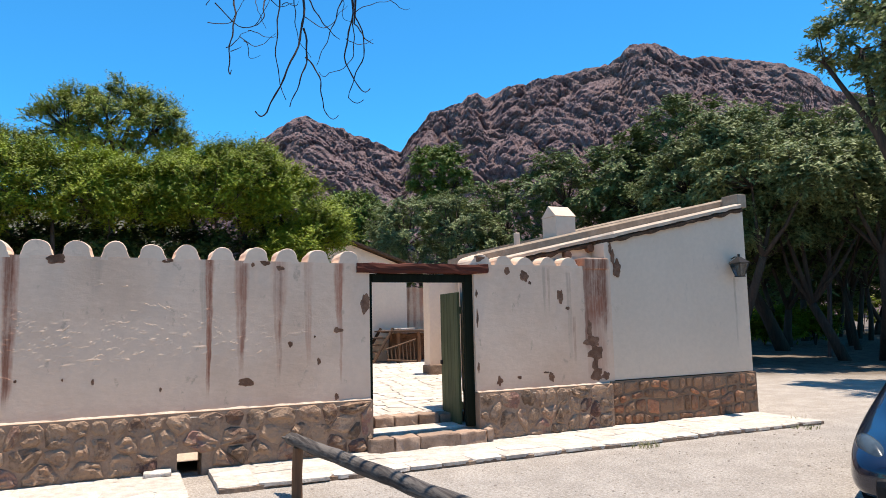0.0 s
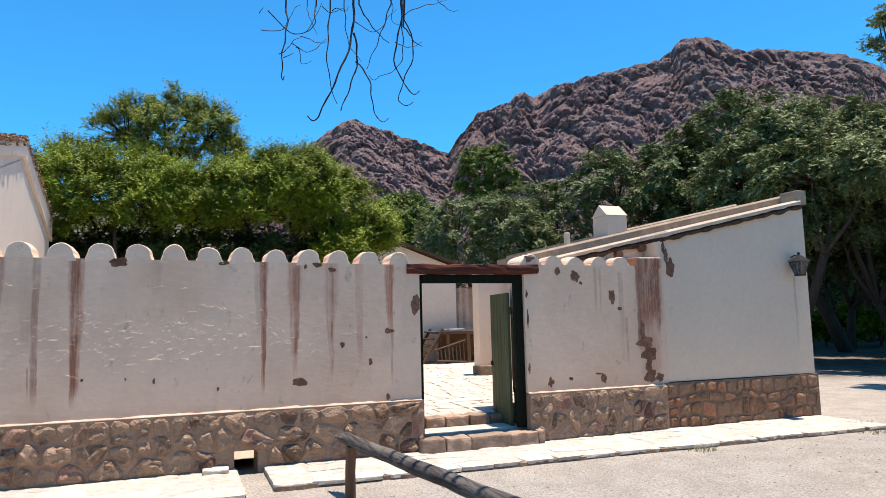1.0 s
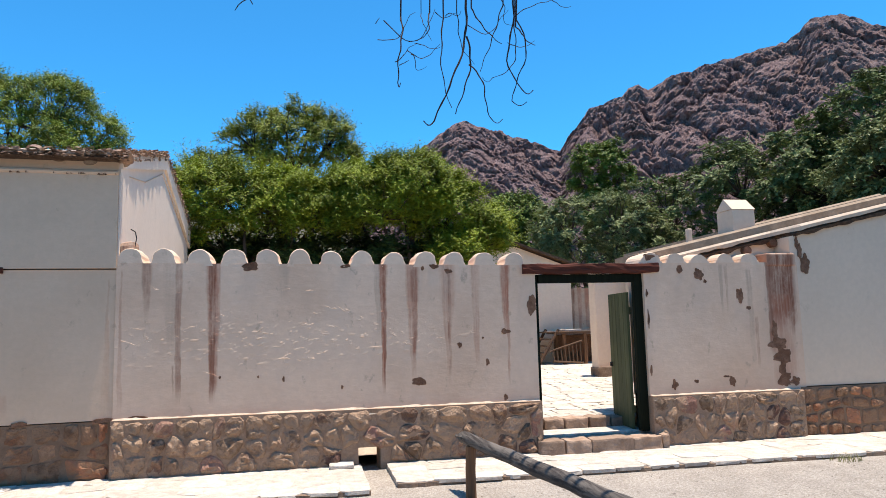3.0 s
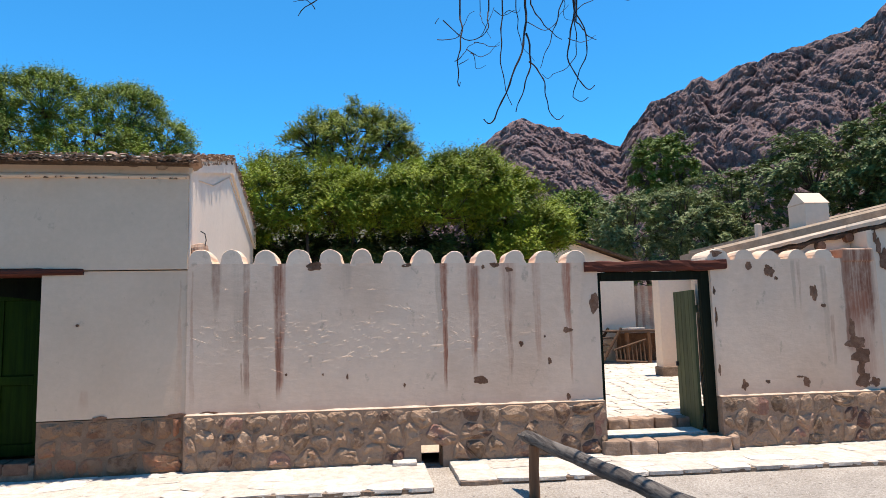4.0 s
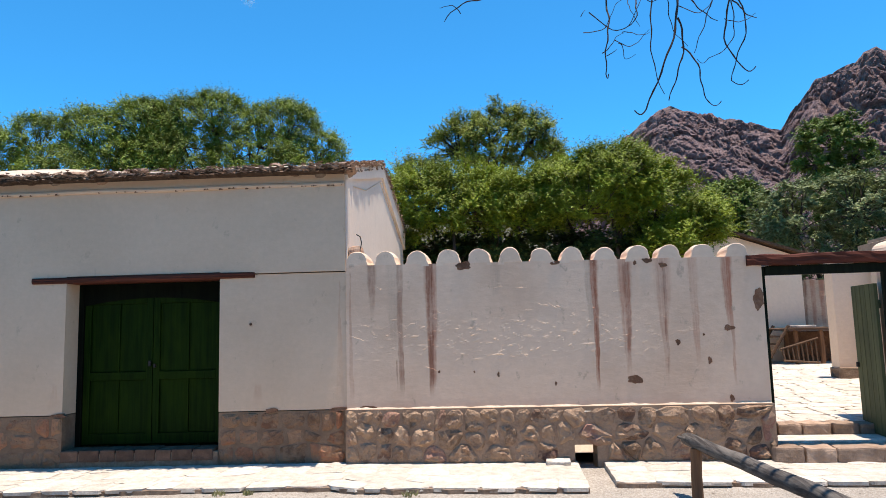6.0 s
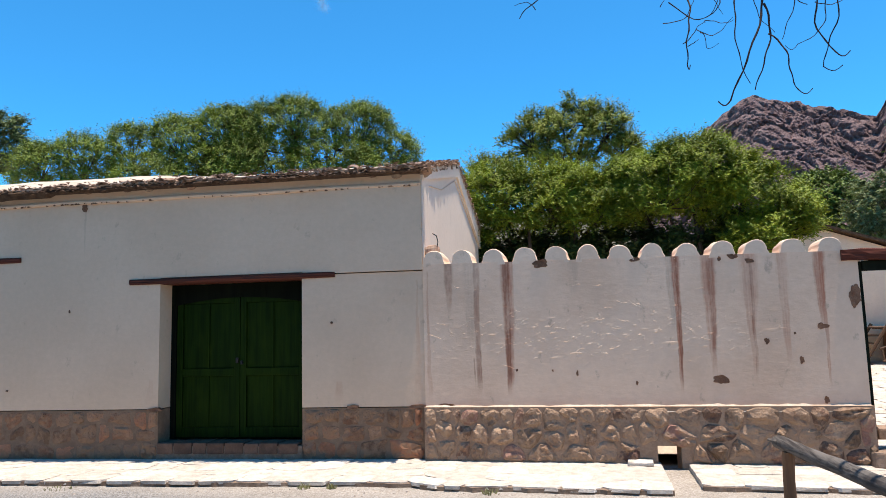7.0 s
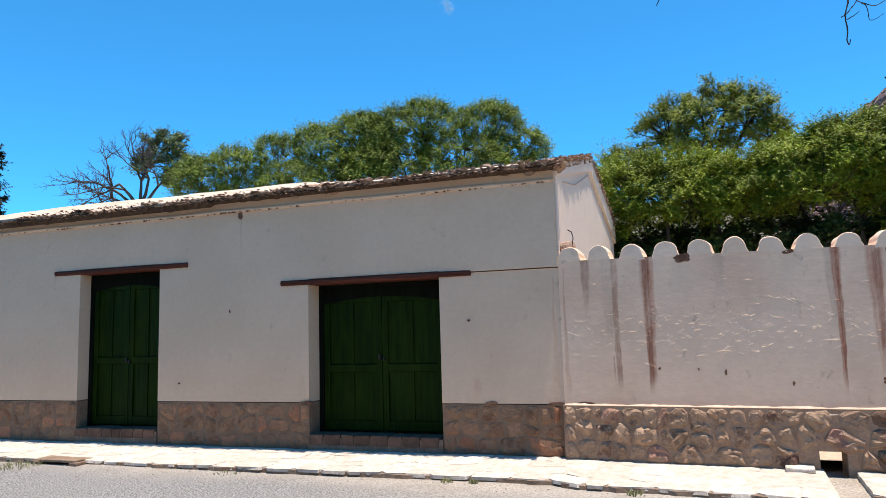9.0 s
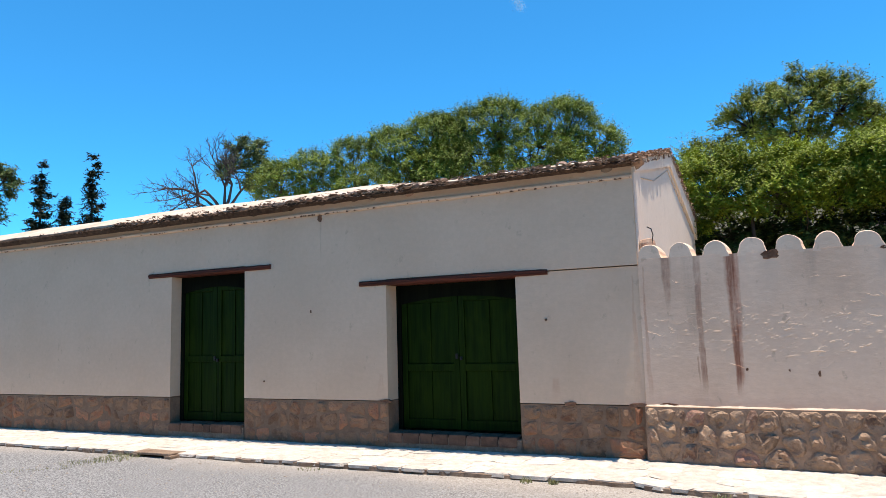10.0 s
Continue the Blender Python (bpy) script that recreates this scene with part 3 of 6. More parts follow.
def plinth(parent, x0, x1, z0, z1, y, rows, size, proud, material, seed, name="stone_plinth", hole=None, gap=0.022, mortar=None, craggy=0.0, stretch=1.0, sunk=-0.22, bury=0.3, coursed=False):
    """A stone footing: an earth-mortar core with the stones set into it."""
    bm = bmesh.new()
    face, y = y, y - proud * bury
    if hole:
        box_into(bm, x0, hole[0], y, y + 0.5, z0 - 0.15, z1)
        box_into(bm, hole[1], x1, y, y + 0.5, z0 - 0.15, z1)
        box_into(bm, hole[0], hole[1], y, y + 0.5, hole[2], z1)
    else:
        box_into(bm, x0, x1, y, y + 0.5, z0 - 0.15, z1)
    core = part(name, bm, mortar or M_MORTAR, parent)
    rng = Rng(seed)
    laid = cells(x0 + 0.005, x1 - 0.005, z0, z1 - 0.006, size, rows, rng, 0.45, gap, 0.16) if coursed else rubble(x0 + 0.005, x1 - 0.005, z0, z1 - 0.006, size, rows, rng, gap, stretch)
    for poly in laid:
        cu, cv = sum(p[0] for p in poly) / len(poly), sum(p[1] for p in poly) / len(poly)
        if hole and hole[0] - 0.1 < cu < hole[1] + 0.1 and cv < hole[2]:
            continue
        boulder("stone", poly, 0.05, proud, lambda u, v, h: (u, face - h, v), material, core, rng, craggy, sunk)
    return core


shed_beams = thing("roof_beams", "dark round beam ends under the outbuilding roof", "beam")
court_wall = thing("courtyard_wall", "old limewashed adobe courtyard wall with rounded merlons and mud streaks", "wall")
panel(-2.2, 2.81, 0.60, 2.4, YA, YA + 0.45, 0.016, lumps, court_wall, "wall_plaster", M_WALL, top=top_z)
panel(4.31, 6.62, 0.60, 2.36, YA, YA + 0.45, 0.03, lumps, court_wall, "wall_plaster", M_WALL, top=lambda x: 2.35)
plinth(court_wall, -2.2, 2.81, -0.02, 0.63, YA - 0.07, 3, 0.225, 0.042, M_STONE, 3, hole=(0.53, 0.79, 0.19), craggy=1.4, gap=0.003, sunk=-0.06)
plinth(court_wall, 4.31, 6.52, -0.02, 0.62, YA - 0.07, 3, 0.22, 0.03, M_STONE, 5, craggy=1.2, gap=0.003, sunk=-0.06)


def haunch(x0, x1, z, seed, parent):
    """Mortar sloped from the stones up to the plaster."""
    v, f = [], []
    n = int((x1 - x0) / 0.04)
    for i in range(n + 1):
        x = x0 + (x1 - x0) * i / n
        k = noise.noise(Vector((x * 3.7, seed, 0))) + 0.6 * noise.noise(Vector((x * 11.0, seed, 3)))
        v += [(x, YA - 0.080 + 0.022 * k, z - 0.04 + 0.016 * k), (x, YA - 0.058 + 0.018 * k, z + 0.006 + 0.022 * k), (x, YA + 0.004, z + 0.030 + 0.022 * k), (x, YA + 0.004, z - 0.04)]
    for i in range(n):
        f += [(4 * i + q, 4 * i + (q + 1) % 4, 4 * i + 4 + (q + 1) % 4, 4 * i + 4 + q) for q in range(4)]
    f += [(3, 2, 1, 0), tuple(4 * n + q for q in range(4))]
    return link("mortar_haunch", v, f, M_HAUNCH, parent)


haunch(-2.195, 2.80, 0.615, 2.0, court_wall)
haunch(4.32, 6.50, 0.605, 6.0, court_wall)
for i, x in enumerate((-2.06, -1.69, -1.30, -0.90, -0.52, -0.14, 0.24, 0.61, 1.00, 1.39, 1.76, 2.15, 2.54)):
    g = Rng(20 + i)
    m = part("merlon", arch(g.uniform(0.24, 0.265), g.uniform(0.158, 0.18), 0.46, g), M_CAP, court_wall)
    m.matrix_basis = pose(x, YA + 0.001, top_z(x), 0, 0, g.uniform(-2, 2))
big = part("merlon", arch(0.30, 0.145, 0.46, Rng(39)), M_CAP, court_wall)
big.matrix_basis = pose(4.42, YA + 0.001, 2.35)
part("broken_face", rough_up(box(4.33, 4.52, YA - 0.002, YA + 0.03, 2.36, 2.475, 0.03), 0.012, 9), M_PATCH, court_wall, "broken merlon face of bare brown adobe")
for i, x in enumerate((4.80, 5.13, 5.52, 5.89)):
    g = Rng(40 + i)
    m = part("merlon", arch(0.26, 0.125 if i else 0.13, 0.46, g), M_CAP, court_wall)
    m.matrix_basis = pose(x, YA + 0.001, 2.35, 0, 0, g.uniform(-2, 2))
for bx, bz in ((6.05, 2.54), (6.47, 2.65)):
    v, f = tube([(bx, YA + 0.24, bz), (bx, YA + 0.3, bz), (bx, YA + 0.6, bz)], [0.062, 0.066, 0.066], 10)
    link("beam_end", v, f, M_PATCH, shed_beams)
part("pier", rough_up(box(6.15, 6.60, YA - 0.02, YA + 0.40, 2.30, 2.475, 0.02), 0.01, 5), M_WALL, court_wall)
for seed, (x, z, w, h) in enumerate((
        (1.27, 0.92, 0.20, 0.10), (2.39, 1.50, 0.12, 0.07), (2.75, 1.82, 0.13, 0.26), (-0.70, 2.34, 0.19, 0.10), (0.4, 2.34, 0.13, 0.05), (1.5, 2.33, 0.12, 0.07), (1.68, 2.27, 0.10, 0.07),
        (2.10, 1.43, 0.03, 0.03), (2.15, 1.13, 0.05, 0.10), (1.80, 1.35, 0.06, 0.08), (2.37, 0.69, 0.06, 0.08), (0.35, 0.89, 0.03, 0.05), (-0.33, 1.01, 0.03, 0.06), (-1.05, 1.06, 0.03, 0.03),
        (-0.62, 1.05, 0.02, 0.03), (-1.94, 0.645, 0.24, 0.05), (4.84, 2.27, 0.08, 0.12), (5.11, 2.20, 0.15, 0.17), (5.20, 2.10, 0.05, 0.05), (5.71, 1.90, 0.11, 0.20), (5.83, 1.73, 0.08, 0.05),
        (4.67, 0.75, 0.09, 0.12), (4.98, 0.78, 0.07, 0.05), (5.51, 0.77, 0.10, 0.15), (5.43, 0.83, 0.10, 0.03), (6.20, 1.42, 0.10, 0.26), (6.24, 1.24, 0.32, 0.17), (6.30, 1.07, 0.30, 0.22), (6.28, 0.91, 0.13, 0.22),
        (6.30, 0.75, 0.24, 0.20), (6.46, 0.73, 0.16, 0.12), (1.35, 2.31, 0.05, 0.05), (6.30, 2.42, 0.26, 0.10), (4.40, 2.33, 0.10, 0.06), (4.345, 1.95, 0.035, 0.10), (4.35, 1.62, 0.03, 0.22), (4.35, 0.95, 0.03, 0.12))):
    flake(blot(x, z, w, h, Rng(60 + seed)), YA - 0.004 + lumps(x, z), court_wall, M_PATCH)


def chips(count, seed):
    """Loose limewash: blistered ridges whose upper sides lean out from the wall."""
    g = Rng(seed)
    nests = [(-0.55, 1.42, 0.4, 0.11), (0.2, 1.55, 0.38, 0.12), (-0.1, 1.36, 0.55, 0.09), (-1.6, 1.5, 0.28, 0.25), (0.15, 1.85, 0.4, 0.16), (-0.7, 1.7, 0.35, 0.3), (1.1, 1.5, 0.35, 0.2), (-1.9, 1.7, 0.2, 0.4)]
    pieces = []
    while len(pieces) < count:
        cx, cz, sx, sz = nests[min(len(nests) - 1, int(g.random() ** 1.3 * len(nests)))]
        x, z = g.gauss(cx, sx), g.gauss(cz, sz)
        if not (-2.1 < x < 2.6 and 0.75 < z < 2.25):
            continue
        w = g.uniform(0.05, 0.16) * (1.5 if g.random() < 0.15 else 1.0)
        h, lift = g.uniform(0.010, 0.028), g.uniform(0.0012, 0.0032)
        y = YA + lumps(x, z)
        n = 10
        rows = [[], [], []]
        tilt, bow = g.gauss(0, 0.28), g.gauss(0.004, 0.012)
        off = g.uniform(0, 90)
        for k in range(n + 1):
            t = k / n
            u = x - w / 2 + w * t
            jag = 0.65 + 0.9 * noise.noise(Vector((t * 4.3, off, 0.5))) + 0.5 * noise.noise(Vector((t * 11.0, off, 2.5)))
            e = max(0.0, min(1.3, jag)) * min(1.0, 5 * t + 0.05, 5 * (1 - t) + 0.05)
            zz = z + tilt * (u - x) - bow * math.sin(math.pi * t) + 0.010 * noise.noise(Vector((t * 3.1, off, 7.0))) + 0.004 * noise.noise(Vector((t * 9.0, off, 4.0)))
            rows[0].append((u, y + 0.0015, zz + h * e))
            rows[1].append((u, y - lift * e, zz))
            rows[2].append((u, y + 0.0015, zz - h * 0.3 * e - 0.001))
        m = n + 1
        v = rows[0] + rows[1] + rows[2]
        f = [(r * m + k, (r + 1) * m + k, (r + 1) * m + k + 1, r * m + k + 1) for r in range(2) for k in range(n)]
        pieces.append((v, f))
    return gather(pieces)


v, f = chips(70, 71)
tagged(link("flaking_limewash", v, f, M_WALL, court_wall), kind="stuff")
# ---- gate ----
gate = thing("gate", "open green wooden courtyard gate under a rough red-brown lintel", "gate")
v, f = beam((2.64, YA + 0.04, 2.285), (4.53, YA + 0.04, 2.285), 0.075, 0.064, 0.03, 4.0)
link("lintel", v, f, M_LINTEL, gate, "rough red-brown timber lintel")
part("post", box(2.815, 2.865, YA + 0.06, YA + 0.15, 0.17, 2.215, 0.008), M_JAMB, gate)
part("post", box(4.19, 4.312, YA + 0.05, YA + 0.13, 0.17, 2.215, 0.010), M_JAMB, gate)
part("head_beam", box(2.865, 4.19, YA + 0.04, YA + 0.12, 2.105, 2.215, 0.008), M_JAMB, gate)
LEAF = pose(4.165, YA + 0.20, 0.18, 0, 0, 84.5)
leaf = new("leaf")
leaf.parent, leaf.matrix_basis = gate, LEAF
for k in range(5):
    part("board", box(0.01 + k * 0.145, 0.15 + k * 0.145, -0.02, 0.02, 0.0, 1.80, 0.006), M_GATE, leaf)
for z in (0.2, 1.5):
    part("batten", box(0.03, 0.71, -0.05, -0.02, z, z + 0.10, 0.006), M_GATE, leaf)
part("latch", box(0.66, 0.70, -0.075, 0.05, 0.78, 0.84, 0.006), M_IRON, leaf, "iron latch")

# ---- outbuilding with a sloping roof ----
shed = thing("outbuilding", "white outbuilding with a mono-pitch mud roof and stone footing", "building")


def shed_z(x):
    return 2.73 + (x - 6.55) * 0.2155


def shed_bulge(x, z):
    return -0.002 * noise.noise(Vector((x * 1.1, 7, z * 1.1)))


panel(6.53, 9.45, 0.653, 3.3, YA + 0.004, YA + 0.40, 0.1, shed_bulge, shed, "end_wall", M_SHED, top=lambda x: shed_z(x) - 0.02)
part("side_wall", box(9.10, 9.44, YA + 0.41, YA + 6.0, -0.1, 3.30), M_SHED, shed)
panel(4.7, 6.52, 2.1, 2.7, YA + 0.32, YA + 0.62, 0.1, shed_bulge, shed, "end_wall", M_SHED, top=lambda x: shed_z(x) - 0.02)
plinth(shed, 6.53, 9.49, -0.02, 0.64, YA - 0.018, 4, 0.21, 0.022, M_STONE_FLAT, 9, gap=0.014, craggy=0.9, mortar=M_MORTAR_BROWN, sunk=-0.05, bury=0.0, coursed=True)


def slab(x0, x1, y0, y1, dz0, dz1, material, name, parent, seed, amount=0.02, step=0.12):
    """A roof layer that follows the slope, with a ragged front edge."""
    n = int((x1 - x0) / step)
    verts, faces = [], []
    for i in range(n + 1):
        x = x0 + (x1 - x0) * i / n
        z = shed_z(x)
        a = noise.noise(Vector((x * 3.1, seed, 0))) * amount
        b = noise.noise(Vector((x * 5.3, seed, 5))) * amount
        r = min(0.03, (dz1 - dz0) * 0.4)
        back = 0.30 * min(1.0, max(0.0, (6.62 - x) / 0.12)) if y0 < YA else 0.0
        a += back
        verts += [(x, y0 + a, z + dz0 + b), (x, y0 + a - 0.01, z + dz1 - r), (x, y0 + a + r, z + dz1), (x, y1, z + dz1), (x, y1, z + dz0)]
    for i in range(n):
        for k in range(5):
            k2 = (k + 1) % 5
            faces.append((i * 5 + k, i * 5 + k2, i * 5 + 5 + k2, i * 5 + 5 + k))
    faces += [(4, 3, 2, 1, 0), tuple(n * 5 + k for k in range(5))]
    return link(name, verts, faces, material, parent)


slab(4.45, 9.40, YA - 0.045, YA + 1.35, -0.035, 0.035, M_CANE, "cane_layer", shed, 3.0, 0.05, 0.05)
slab(4.35, 9.36, YA - 0.06, YA + 1.35, 0.037, 0.115, M_TORTA, "roof_edge", shed, 8.0, 0.035)
slab(4.55, 9.47, YA + 0.30, YA + 1.35, 0.117, 0.24, M_SLAB, "upper_edge", shed, 12.0, 0.006)
slab(6.9, 9.40, YA + 1.36, YA + 5.9, -0.05, 0.28, M_SLAB, "rear_roof", shed, 15.0, 0.006)
part("inner_wall", box(6.9, 7.2, YA + 1.2, YA + 5.9, 0.0, 2.74), M_SHED, shed)
part("edge_block", box(9.30, 9.50, YA - 0.05, YA + 0.30, shed_z(9.4) + 0.03, shed_z(9.4) + 0.26, 0.015), M_SLAB, shed)
for seed, (x, z, w, h) in enumerate(((6.75, 2.32, 0.15, 0.27), (6.68, 2.50, 0.07, 0.2), (6.64, 2.62, 0.05, 0.16))):
    flake(blot(x, z, w, h, Rng(90 + seed)), YA - 0.008, shed, M_PATCH)
CH = (6.33, YA + 0.86)
chim = part("chimney", box(CH[0] - 0.185, CH[0] + 0.185, CH[1] - 0.18, CH[1] + 0.22, 2.6, 3.21, 0.012), M_SHED, shed, "squat white plastered chimney")
bm = bmesh.new()
vs = [bm.verts.new(c) for c in ((-0.193, -0.19, 0), (0.193, -0.19, 0), (0.193, 0.23, 0), (-0.193, 0.23, 0), (-0.193, 0.02, 0.18), (0.193, 0.02, 0.18))]
for f in ((0, 1, 5, 4), (2, 3, 4, 5), (1, 2, 5), (3, 0, 4), (3, 2, 1, 0)):
    bm.faces.new([vs[k] for k in f])
cap = part("chimney_cap", bm, M_SHED, chim)
cap.matrix_basis = pose(CH[0], CH[1], 3.21)
part("flue_pipe", box(5.65, 5.73, YA + 1.1, YA + 1.18, 2.5, 2.98, 0.02), M_SHED, shed)

# ---- house ----
house = thing("house", "long whitewashed adobe house with green doors and a clay-tile mud roof", "house", HOUSE_AT, turn=HOUSE_TURN)
DOORS = [(-3.58, -1.60, 0.20, 2.275), (-7.80, -6.20, 0.22, 2.645)]
X_LEFT, DEPTH, WALL_TOP = -24.0, 7.6, 3.46


def house_bulge(x, z):
    return -0.004 * noise.noise(Vector((x * 0.8, 17, z * 0.8))) - 0.001 * noise.noise(Vector((x * 3, 17, z * 3)))


def house_front():
    cols = [X_LEFT, DOORS[1][0], DOORS[1][1], DOORS[0][0], DOORS[0][1], 0.0]
    for a, b in ((0, 1), (2, 3), (4, 5)):
        if a == 4:
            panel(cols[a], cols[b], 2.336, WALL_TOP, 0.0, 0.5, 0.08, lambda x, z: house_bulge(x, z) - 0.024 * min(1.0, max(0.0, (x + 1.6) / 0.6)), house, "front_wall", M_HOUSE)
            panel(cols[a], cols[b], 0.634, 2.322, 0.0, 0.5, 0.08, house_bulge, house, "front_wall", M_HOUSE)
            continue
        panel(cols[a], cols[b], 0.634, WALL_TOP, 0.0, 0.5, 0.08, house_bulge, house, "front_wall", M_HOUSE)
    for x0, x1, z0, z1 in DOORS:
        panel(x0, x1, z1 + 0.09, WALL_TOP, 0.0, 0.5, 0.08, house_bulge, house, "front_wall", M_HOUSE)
    for k, (a, b) in enumerate(((cols[2], cols[3]), (cols[4], -0.02))):
        plinth(house, a, b, -0.02, 0.622, 0.016, 3, 0.27, 0.024, M_STONE_FLAT, 13 + k, gap=0.012, craggy=1.3, mortar=M_MORTAR_BROWN, sunk=-0.04, bury=0.4, coursed=True)
    plinth(house, -15.4, cols[1], -0.02, 0.622, 0.016, 3, 0.30, 0.024, M_STONE_FLAT, 17, gap=0.012, craggy=1.3, mortar=M_MORTAR_BROWN, sunk=-0.04, bury=0.4, coursed=True)
    part("stone_plinth", box(X_LEFT, -15.41, -0.004, 0.46, -0.1, 0.622), M_MORTAR, house)


house_front()
for seed, (x, z, w, h) in enumerate(((-4.72, 3.37, 0.08, 0.12), (-3.62, 0.63, 0.22, 0.05), (-0.93, 0.635, 0.16, 0.05), (-0.08, 0.63, 0.22, 0.05), (-4.9, 1.95, 0.02, 0.05), (-5.8, 0.9, 0.03, 0.02), (-1.2, 1.7, 0.03, 0.03))):
    flake(blot(x, z, w, h, Rng(300 + seed)), -0.016, house, M_PATCH)
bm = bmesh.new()
gv = [bm.verts.new(c) for c in ((0, 0.5, 0), (0, DEPTH, 0), (0, DEPTH, 3.80), (0, 3.7, 4.50), (0, 0.5, 3.66))]
bm.faces.new(gv)
r = bmesh.ops.extrude_face_region(bm, geom=bm.faces[:])
bmesh.ops.translate(bm, vec=(-0.45, 0, 0), verts=[v for v in r["geom"] if isinstance(v, bmesh.types.BMVert)])
part("gable_wall", bm, M_GABLE_LIT, house)
# thin added skin: covers the wall end with the lit gable colour
part("corner_lit_skin", box(0.001, 0.022, 0.0, 0.499, 0.64, 3.62, 0.004), M_GABLE_LIT, house)
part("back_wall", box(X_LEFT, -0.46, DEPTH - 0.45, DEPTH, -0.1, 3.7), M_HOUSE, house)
part("cornice", box(X_LEFT, 0.0, -0.012, 0.45, WALL_TOP, 3.64, 0.008), M_HOUSE, house, "plain white band under the eaves")
v, f = tube([(X_LEFT + 0.5 * k, -0.015, WALL_TOP - 0.01 + 0.006 * math.sin(k * 1.7)) for k in range(49)], [0.03] * 49, 8)
link("string_course", v, f, M_HOUSE, house)
spots = Rng(88)
sp = []
for k in range(150):
    c = Vector((-15.5 * spots.random(), -0.044, WALL_TOP - 0.03 + spots.uniform(-0.008, 0.008)))
    w = spots.uniform(0.015, 0.05)
    sp.append(([c + Vector((-w, 0.03, 0)), c + Vector((-w * 0.5, 0, -0.012)), c + Vector((w * 0.6, 0, -0.010)), c + Vector((w, 0.03, 0.002)), c + Vector((w * 0.3, 0, 0.010)), c + Vector((-w * 0.4, 0, 0.008))], [(0, 1, 2, 3, 4, 5)]))
sv, sf = gather(sp)
tagged(link("worn_spots", sv, sf, M_PATCH, house), kind="stuff")
v, f = tube([(0.004, 0.02, WALL_TOP - 0.01), (0.004, 1.8, WALL_TOP + 0.26), (0.004, 3.5, 4.22), (0.012, 7.2, 3.55)], [0.008] * 4, 6)
link("string_course", v, f, M_HOUSE, house)
rake = [(0.05, 0.0, 3.60), (0.05, 3.7, 4.53), (0.05, 7.8, 3.83)]
for (xa, ya, za), (xb, yb, zb) in zip(rake, rake[1:]):
    drop_a, drop_b = (0.10 if ya < 1 else 0.20), (0.20 if yb < 5 else 0.36)
    vv = [(xa + o, y, z) for o in (-0.06, -0.012) for y, z in ((ya, za + 0.03), (yb, zb + 0.03), (yb, zb - drop_b), (ya, za - drop_a))]
    link("rake_board", vv, [(0, 1, 2, 3), (7, 6, 5, 4), (0, 4, 5, 1), (1, 5, 6, 2), (2, 6, 7, 3), (3, 7, 4, 0)], M_GABLE_LIT, house, "white plastered rake under the gable tiles")


